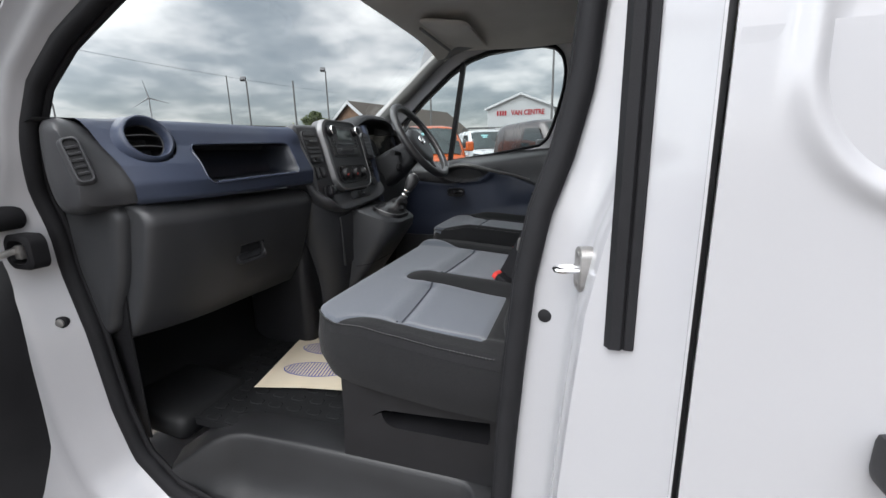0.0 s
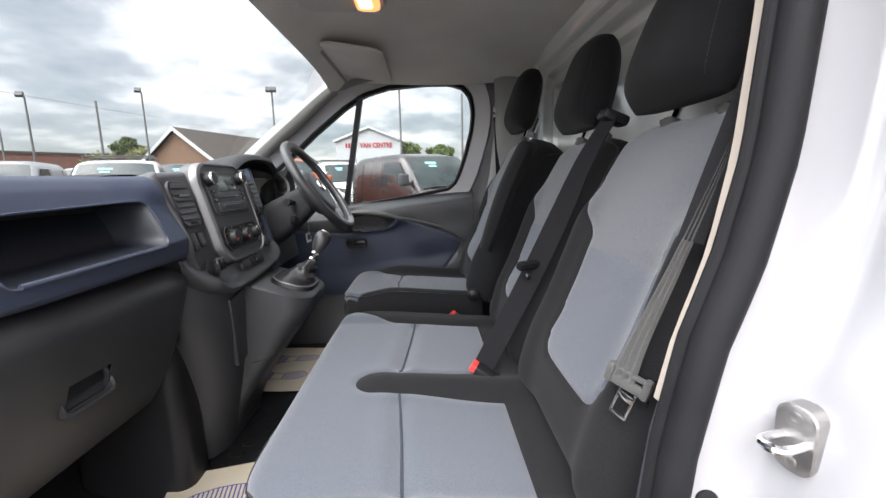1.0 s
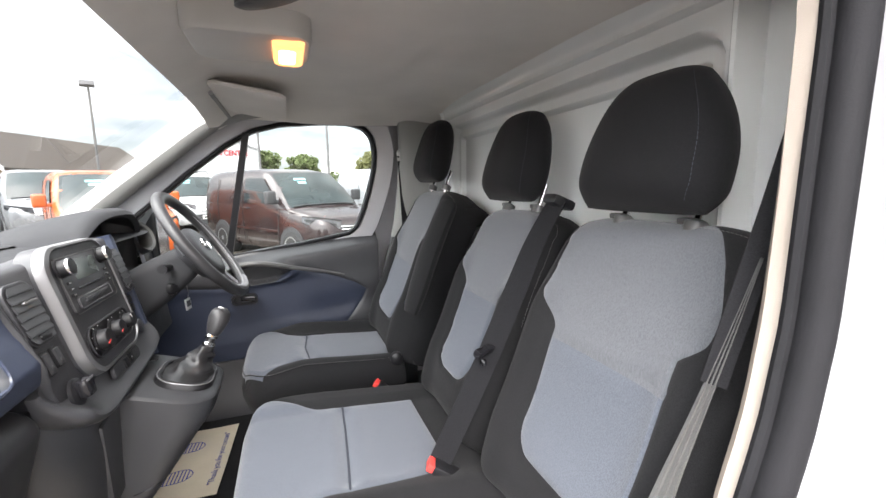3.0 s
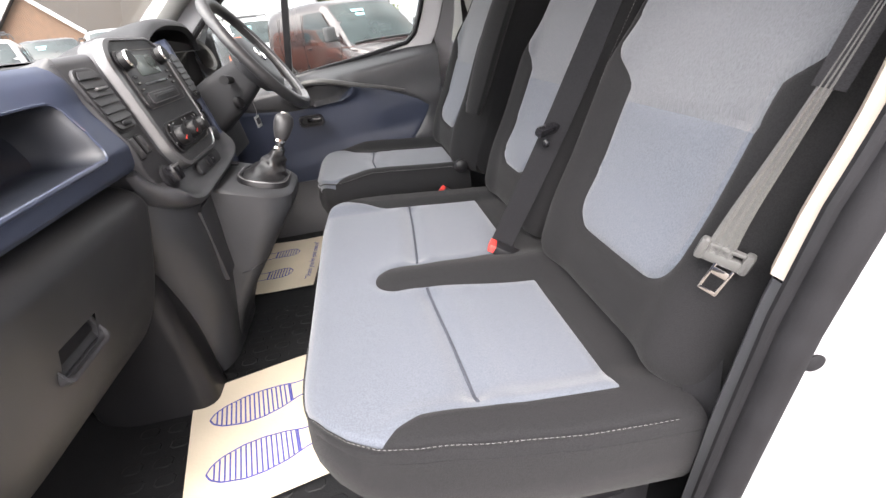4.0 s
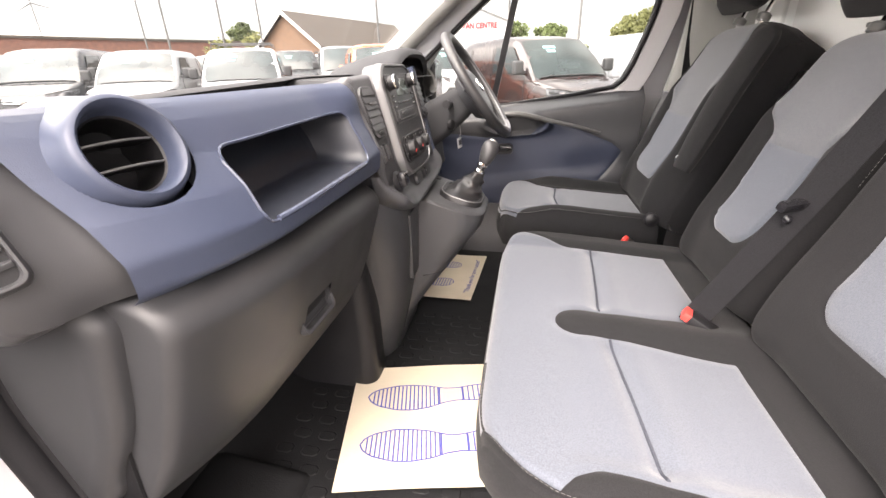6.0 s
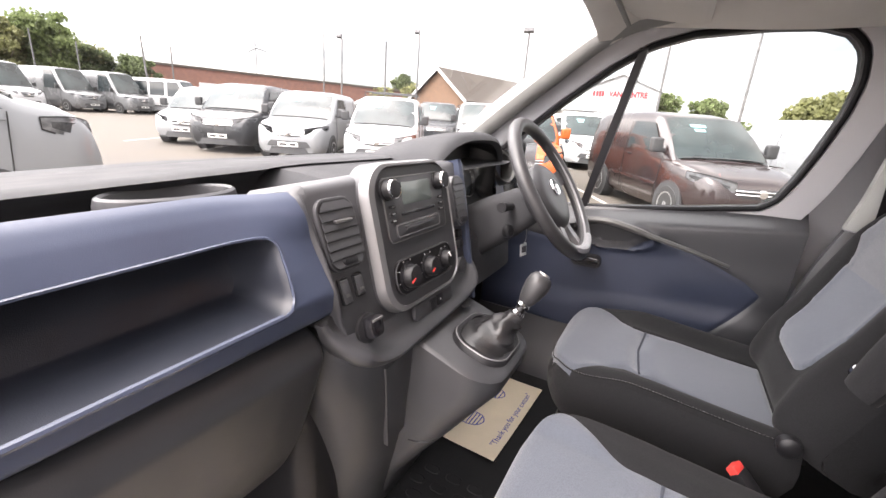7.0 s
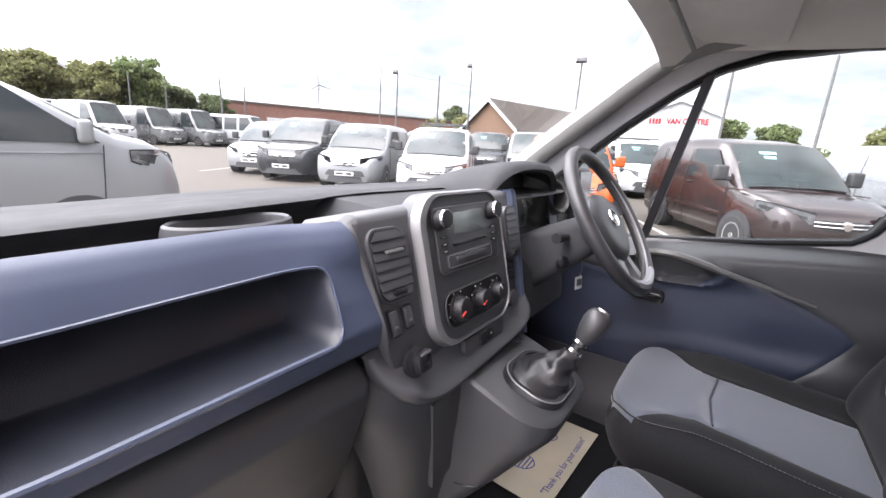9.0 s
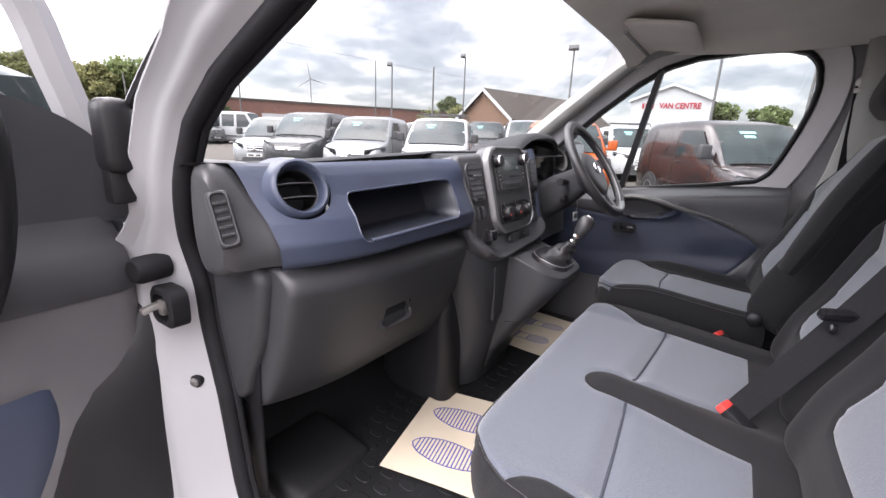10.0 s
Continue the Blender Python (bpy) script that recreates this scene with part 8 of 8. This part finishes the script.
spr = vehicle("tall_white_van", "tall white panel van with a dark grille, in a far row", P_WHITE, 5.9, 2.0, 2.65, 1.0, 1.25, 1.85, sticker=False, grille_h=0.24, grille_w=0.40)
park(spr, -33.0, 10.2, 12)
spr2 = vehicle("tall_grey_van", "tall grey panel van with a dark grille, in a far row", P_GREY, 5.9, 2.0, 2.60, 1.0, 1.25, 1.85, sticker=False, grille_h=0.24, grille_w=0.40)
park(spr2, -33.5, 13.5, 12)
park_copy(spr2, -32.6, 16.0, 12)
park_copy(spr, -37.5, 8.6, 12)
bus = vehicle("white_minibus", "white minibus with dark side windows, in a far row", P_WHITE, 5.6, 2.0, 2.45, 1.0, 1.20, 1.8, windows="bus", sticker=False, grille_h=0.24, grille_w=0.40)
park(bus, -31.0, 19.8, 30)
for x, y, az in ((-5.5, 17.5, -62), (-9.5, 19.0, -62), (-13.5, 17.5, -60), (1.5, 20.0, -64), (-18.0, 18.0, -58)):
    park_copy(conn if x > -10 else conn2, x, y, az)
park_copy(gv, -6.2, 13.0, -62)
park_copy(t6, -9.6, 15.6, -62)
park_copy(cit, -12.6, 14.6, -60)


# ---------------------------------------------------------------- yard, buildings and trees
M_BRICK = material("red_brown_brick", (0.135, 0.066, 0.050), 0.9, vary=0.18, scale=3, grain=0.5, grain_scale=8)
M_GABLE = material("buff_brick", (0.15, 0.09, 0.058), 0.9, vary=0.15, scale=3)
M_TILE = material("brown_roof_tile", (0.050, 0.041, 0.034), 0.9, vary=0.2, scale=2)
M_SHED = material("white_sheet_cladding", (0.36, 0.37, 0.38), 0.6, vary=0.05, scale=0.5)
M_SIGNRED = material("red_sign_letters", (0.28, 0.012, 0.020), 0.7)
M_POLE = material("weathered_grey_pole", (0.11, 0.11, 0.11), 0.7, vary=0.15, scale=4, spec=0.2)
M_LAMPHEAD = material("dark_lamp_head", (0.05, 0.05, 0.055), 0.5)
M_TURBINE = material("white_turbine", (0.22, 0.23, 0.24), 0.6)
M_LINE = material("worn_white_line", (0.33, 0.32, 0.30), 0.9, vary=0.25, scale=4)
M_BARK = material("bark", (0.10, 0.08, 0.06), 0.95, vary=0.3, scale=6)


def leaf_material(name, base):
    m = material(name, base, 0.75, vary=0.35, scale=1.2, spec=0.3)
    nt = m.node_tree
    b = nt.nodes["Principled BSDF"]
    geo = nt.nodes.new("ShaderNodeNewGeometry")
    mr = nt.nodes.new("ShaderNodeMapRange")
    mr.inputs[3].default_value, mr.inputs[4].default_value = 0.75, 1.35
    nt.links.new(geo.outputs["Random Per Island"], mr.inputs[0])
    sc = nt.nodes.new("ShaderNodeVectorMath")
    sc.operation = "SCALE"
    old = b.inputs["Base Color"].links[0].from_socket
    nt.links.new(old, sc.inputs[0])
    nt.links.new(mr.outputs[0], sc.inputs["Scale"])
    nt.links.new(sc.outputs[0], b.inputs["Base Color"])
    tr = nt.nodes.new("ShaderNodeBsdfTranslucent")
    nt.links.new(sc.outputs[0], tr.inputs[0])
    mx = nt.nodes.new("ShaderNodeMixShader")
    mx.inputs[0].default_value = 0.5
    nt.links.new(b.outputs[0], mx.inputs[1])
    nt.links.new(tr.outputs[0], mx.inputs[2])
    nt.links.new(mx.outputs[0], nt.nodes["Material Output"].inputs[0])
    return m


M_LEAF = leaf_material("green_leaves", (0.130, 0.165, 0.070))
M_LEAF2 = leaf_material("dark_green_leaves", (0.100, 0.125, 0.062))
M_LEAF3 = leaf_material("yellow_green_leaves", (0.160, 0.165, 0.075))


def leaf_cloud(rng, blobs, per, size):
    """Many small leaf clumps strewn through overlapping blobs of (x, y, z, rx, ry, rz)."""
    verts, faces = [], []
    for x, y, z, rx, ry, rz in blobs:
        n = max(12, int(per * rx * rz))
        d = rng.normal(size=(n, 3))
        d /= np.linalg.norm(d, axis=1)[:, None]
        r = rng.uniform(0.30, 1.45, n) ** 0.6
        c = np.array([x, y, z]) + d * r[:, None] * np.array([rx, ry, rz])
        for p in c:
            a, b = rng.normal(size=3), rng.normal(size=3)
            a /= np.linalg.norm(a)
            b -= a * (a @ b)
            b /= np.linalg.norm(b)
            s = size * rng.uniform(0.6, 1.4)
            k = len(verts)
            verts += [p - a * s - b * s * 0.5, p + a * s * 0.2 - b * s, p + a * s + b * s * 0.3, p - a * s * 0.1 + b * s]
            faces.append((k, k + 1, k + 2, k + 3))
    me = bpy.data.meshes.new("crown")
    me.from_pydata([tuple(v) for v in verts], [], faces)
    return me


def tree(name, label, x, y, h, spread, mat, seed, per=800, size=0.13):
    rng = np.random.default_rng(seed)
    t = thing(name, (x, y, 0), label, "tree", "trees")
    bm = bmesh.new()
    sweep(bm, smooth_line([(x, y, 0), (x + 0.05 * h * rng.normal() * 0.3, y, h * 0.35), (x, y, h * 0.8)]), 0.035 * h, 8, taper=lambda s: 1.0 - 0.8 * s)
    for k in range(6):
        a = rng.uniform(0, 6.28)
        z0 = h * rng.uniform(0.25, 0.6)
        sweep(bm, smooth_line([(x, y, z0), (x + spread * 0.35 * math.cos(a), y + spread * 0.35 * math.sin(a), z0 + h * 0.14), (x + spread * 0.7 * math.cos(a), y + spread * 0.7 * math.sin(a), z0 + h * 0.30)]), 0.014 * h, 6, taper=lambda s: 1.0 - 0.8 * s)
    part("trunk", bm, M_BARK, t, "brown trunk and limbs")
    blobs = []
    for k in range(6):
        blobs.append((rng.normal() * spread * 0.15, rng.normal() * spread * 0.15, h * (0.38 + 0.09 * k), spread * 0.55, spread * 0.55, h * 0.13))
    for k in range(44):
        z = h * rng.uniform(0.26, 0.97)
        wide = spread * math.sin(math.pi * min(1.0, max(0.12, (z / h - 0.18) / 0.86))) ** 0.6
        a, rr = rng.uniform(0, 6.28), wide * rng.uniform(0.25, 0.95)
        q = spread * rng.uniform(0.12, 0.24)
        blobs.append((rr * math.cos(a), rr * math.sin(a), z, q * rng.uniform(0.8, 1.3), q * rng.uniform(0.8, 1.3), q * rng.uniform(0.55, 1.0)))
    me = leaf_cloud(rng, blobs, per, size)
    me.materials.append(mat)
    c = new("crown", me)
    c.parent = t
    c["label"] = "loose leafy crown"
    return t


def hedge(name, label, pts, h, mat, seed, per=230, size=0.17, width=1.2):
    rng = np.random.default_rng(seed)
    blobs = []
    for (x0, y0), (x1, y1) in zip(pts, pts[1:]):
        n = max(3, int(math.hypot(x1 - x0, y1 - y0) / (h * 0.13)))
        for k in range(n):
            f = (k + rng.uniform(0, 1)) / n
            top_ = h * (0.80 + 0.22 * math.sin(f * 9 + seed) + rng.uniform(-0.12, 0.12))
            q = h * rng.uniform(0.12, 0.24)
            blobs.append((x0 + (x1 - x0) * f + rng.normal() * width * 0.5, y0 + (y1 - y0) * f + rng.normal() * width * 0.5, rng.uniform(q * 0.6, top_), q * 1.2, q * 1.2, q * 0.85))
    me = leaf_cloud(rng, blobs, per, size)
    me.materials.append(mat)
    ob = new(name, me)
    return tagged(ob, label, "hedge", "", "stuff")


tree("tree", "tall green tree behind the row of tall vans", -49.4, 17.6, 7.66, 2.56, M_LEAF, 1)
tree("tree", "broad green tree at the yard's far corner", -50.0, 14.2, 6.50, 2.93, M_LEAF3, 2)
tree("tree", "rounded green tree beyond the far row", -53.1, 10.0, 7.19, 3.66, M_LEAF3, 3)
tree("tree", "dark green tree beyond the far row", -51.9, 21.0, 5.80, 2.81, M_LEAF2, 4)
tree("tree", "dark green tree beside the brick wall", -50.0, 24.4, 5.34, 2.20, M_LEAF2, 5)
tree("tree", "dark conifer-like tree behind the wall", -42.0, 61.0, 8.0, 2.6, M_LEAF2, 6)
tree("tree", "green tree behind the sales building", -3.0, 70.0, 7.6, 3.0, M_LEAF, 7, 260, 0.22)
tree("tree", "green tree beside the sales building", 2.5, 72.0, 7.4, 2.8, M_LEAF, 8, 260, 0.22)
tree("tree", "green tree at the yard's edge", 14.0, 62.0, 7.4, 4.4, M_LEAF3, 9, 260, 0.22)
hedge("hedge", "uneven green hedge behind the far row", [(-61, -7), (-55, 7.3), (-52.5, 17), (-50.6, 25)], 4.9, M_LEAF3, 11, 200, 0.18)
hedge("hedge_row", "sparse green scrub in front of the wall", [(-34, 41), (-28, 43), (-24, 41)], 4.6, M_LEAF3, 12, 120)
hedge("tree_line", "distant line of trees", [(-150, 20), (-120, 90), (-60, 140), (10, 150), (80, 130), (140, 60)], 7.5, M_LEAF2, 13, 9, 0.7, 5.0)
# bare tree on the far corner
bt = thing("bare_tree", (-53, 6.7, 0), "leafless tree above the hedge", "tree", "trees")
rng = np.random.default_rng(5)
bm = bmesh.new()
sweep(bm, [(-53, 6.7, 0), (-53, 6.8, 4.8), (-53, 7.1, 7.2)], 0.16, 6, taper=lambda s: 1 - 0.7 * s)
for k in range(16):
    z0 = rng.uniform(3.6, 7.0)
    a = rng.uniform(0, 6.28)
    l = rng.uniform(1.0, 2.3)
    p0, p1 = Vector((-53, 6.9, z0)), Vector((-53 + l * math.cos(a), 6.9 + l * math.sin(a), z0 + l * 0.8))
    sweep(bm, [p0, (p0 + p1) / 2 + Vector((0, 0, 0.15)), p1], 0.05, 5, taper=lambda s: 1 - 0.75 * s)
part("trunk", bm, M_BARK, bt)


def gable_house(name, label, c, az, w, l, eave, ridge, wall_mat, roof_mat, board):
    """A plain building with a gable at its front: c is the middle of the front's foot."""
    h = thing(name, (0, 0, 0), label, "building")
    bm = bmesh.new()
    prof = [(-w / 2, 0), (w / 2, 0), (w / 2, eave), (0, ridge), (-w / 2, eave)]
    loft(bm, [[Vector((x, y, z)) for x, z in prof] for y in (0, l)])
    part("wall", bm, wall_mat, h, smooth=False)
    for s in (-1, 1):
        bm = bmesh.new()
        k = 0.35 / (w / 2)
        a, b = Vector((0, 0, ridge + 0.06)), Vector((s * (w / 2 + 0.35), 0, eave - (ridge - eave) * k + 0.06))
        loft(bm, [[p + Vector((0, y, d)) for p in (a, b) for d in ((0.0, 0.12) if p is a else (0.12, 0.0))] for y in (-0.35, l + 0.3)])
        part("roof", bm, roof_mat, h, "brown tiled roof" if roof_mat == M_TILE else "pale sheet roof", smooth=False)
        bm = bmesh.new()
        loft(bm, [[a + Vector((0, -0.40, d)), a + Vector((0, -0.34, d)), b + Vector((0, -0.34, d)), b + Vector((0, -0.40, d))] for d in (-0.16, 0.13)])
        part("bargeboard", bm, board, h, "white bargeboard", smooth=False)
    h.matrix_basis = pose(c[0], c[1], 0.85 * ground_z(c[1]) if wall_mat == M_SHED else 0.0, 0, 0, az)
    return h


house = gable_house("bungalow", "buff brick bungalow with a brown tiled roof", (-19.1, 32.4), -16, 6.4, 15.0, 3.2, 5.55, M_GABLE, M_TILE, P_WHITE)
gable_house("far_house", "distant brick house with a brown roof", (-58.0, 11.7), 70, 9.6, 12, 5.2, 7.8, M_GABLE, M_TILE, P_WHITE)
shed = gable_house("sales_building", "white gabled sales building with red lettering", (-8.0, 58.8), 5, 9.0, 22, 6.0, 7.75, M_SHED, M_SHED, P_WHITE)
bm = bmesh.new()
SG = origin(shed)
for k in range(4):
    box(bm, SG + Vector((-3.05 + 0.34 * k - (0.0 if k else 0.05), -0.06, 5.35)), (0.24, 0.05, 0.62), 0.0)
part("sign_bars", bm, M_SIGNRED, shed, "plain red bars of a name", smooth=False)
words("sign_lettering", "VAN CENTRE", 0.92, M_SIGNRED, shed, Matrix.Translation(SG + Vector((0.95, -0.06, 5.35))) @ pose(0, 0, 0, 90, 0, 0) @ Matrix.Diagonal((0.80, 1, 1, 1)), 0.02, "red sign lettering", 0.028)

wall = thing("brick_building", (-45, 38, 0), "long low red-brown brick building behind the yard", "building")
bm = bmesh.new()
A_, B_ = Vector((-54.5, 27.0, 0)), Vector((-33.0, 51.5, 0))
dd = (B_ - A_).normalized()
nn = Vector((-dd.y, dd.x, 0))
loft(bm, [[p, p + nn * 12, p + nn * 12 + Vector((0, 0, z)), p + Vector((0, 0, z))] for p, z in ((A_, 5.15), (A_ * 0.5 + B_ * 0.5, 4.95), (B_, 4.85))])
part("wall", bm, M_BRICK, wall, smooth=False)
bm = bmesh.new()
loft(bm, [[p + Vector((0, 0, 5.0)) - nn * 0.1, p + nn * 0.4 + Vector((0, 0, 5.0)), p + nn * 0.4 + Vector((0, 0, 5.25)), p - nn * 0.1 + Vector((0, 0, 5.25))] for p in (A_, B_ + Vector((0, 0, -0.3)))])
part("coping", bm, M_TILE, wall, "dark coping", smooth=False)
bm = bmesh.new()
p = A_ + dd * 6 - nn * 0.05
loft(bm, [[p, p + dd * 6.5, p + dd * 6.5 + Vector((0, 0, 3.5)), p + Vector((0, 0, 3.5))], [q - nn * 0.3 for q in (p, p + dd * 6.5, p + dd * 6.5 + Vector((0, 0, 3.5)), p + Vector((0, 0, 3.5)))]])
part("roller_door", bm, M_SHED, wall, "pale roller door", smooth=False)


def pole(name, label, x, y, h, r, lamp=0, lean=0.0):
    p = thing(name, (x, y, 0), label, "pole", "poles")
    bm = bmesh.new()
    sweep(bm, [(x, y, 0), (x + lean * 0.5, y, h * 0.5), (x + lean, y, h)], r, 8, taper=lambda s: 1 - 0.35 * s)
    part("mast", bm, M_POLE, p)
    for k in range(lamp):
        bm = bmesh.new()
        box(bm, (x + lean - 0.15 + 0.3 * k, y - 0.15, h + 0.12), (0.42, 0.22, 0.34), 0.04, turn(-35, 0, 20))
        part("floodlight", bm, M_LAMPHEAD, p, "dark floodlight")
    return p


pole("lamp_post", "grey lamp post with a floodlight", -25.9, 28.0, 7.2, 0.085, 1)
pole("lamp_post", "grey lamp post with a floodlight", -21.05, 32.0, 8.2, 0.085, 1)
pole("lamp_post", "grey lamp post with twin floodlights", -10.9, 30.0, 7.7, 0.09, 2)
pole("lamp_post", "grey lamp post by the sales building", -2.0, 30.0, 8.4, 0.095)
pole("lamp_post", "grey lamp post at the yard's edge", 2.4, 29.5, 7.3, 0.095)
pole("flagpole", "thin white metal flagpole", -24.7, 24.7, 7.0, 0.06)
pole("telegraph_pole", "brown telegraph pole behind the wall", -21.2, 27.6, 6.8, 0.09)
pole("flagpole", "thin pale metal flagpole", -40.7, 13.4, 5.3, 0.07)
pole("flagpole", "thin pale metal flagpole", -40.0, 15.7, 4.9, 0.07)
pole("telegraph_pole", "leaning brown telegraph pole", -40.9, 20.9, 6.3, 0.11, 0, -0.6)
pole("telegraph_pole", "brown wooden telegraph pole", -40.1, 22.5, 5.7, 0.09)
tb = thing("wind_turbine", (-195.7, 155.5, 0), "distant white wind turbine with three blades", "wind turbine")
bm = bmesh.new()
sweep(bm, [(-195.7, 155.5, 0), (-195.7, 155.5, 14), (-195.7, 155.5, 28.5)], 0.5, 10, taper=lambda s: 1 - 0.45 * s)
part("tower", bm, M_TURBINE, tb)
for a in (100, 215, 345):
    bm = bmesh.new()
    c = Vector((-194.6, 154.6, 28.8))
    sd = Vector((0.62, 0.78, 0))
    d = math.cos(radians(a)) * sd + math.sin(radians(a)) * Vector((0, 0, 1))
    sweep(bm, [c, c + d * 3.5, c + d * 8.2], 0.45, 6, taper=lambda s: 1 - 0.8 * s)
    part("blade", bm, M_TURBINE, tb, "white blade")

# parking lines
for k, (x, y, az) in enumerate(((-1.6, 8.6, -60), (-4.9, 8.4, -60), (-8.3, 8.9, -60), (-10.4, 7.9, -60), (-12.9, 7.6, -60), (-15.8, 6.9, -60), (1.9, 8.5, -60), (-3.6, 14.5, -60))):
    bm = bmesh.new()
    box(bm, (0, 0, 0.004), (5.0, 0.10, 0.004))
    ln = solo("parking_line", bm, M_LINE, "worn white parking line on the tarmac", "road marking", "structure", smooth=False)
    ln.matrix_basis = on_ground(x, y, az) @ Matrix.Translation((-2.0, 0, 0))

# a single cable high over the yard
bm = bmesh.new()
sweep(bm, [(-45, y, 11.2 + 0.0006 * (y - 22) ** 2) for y in np.linspace(-60, 75, 40)], 0.017, 5)
solo("overhead_cable", bm, M_BLACK, "thin dark overhead cable crossing the yard", "cable", "structure")
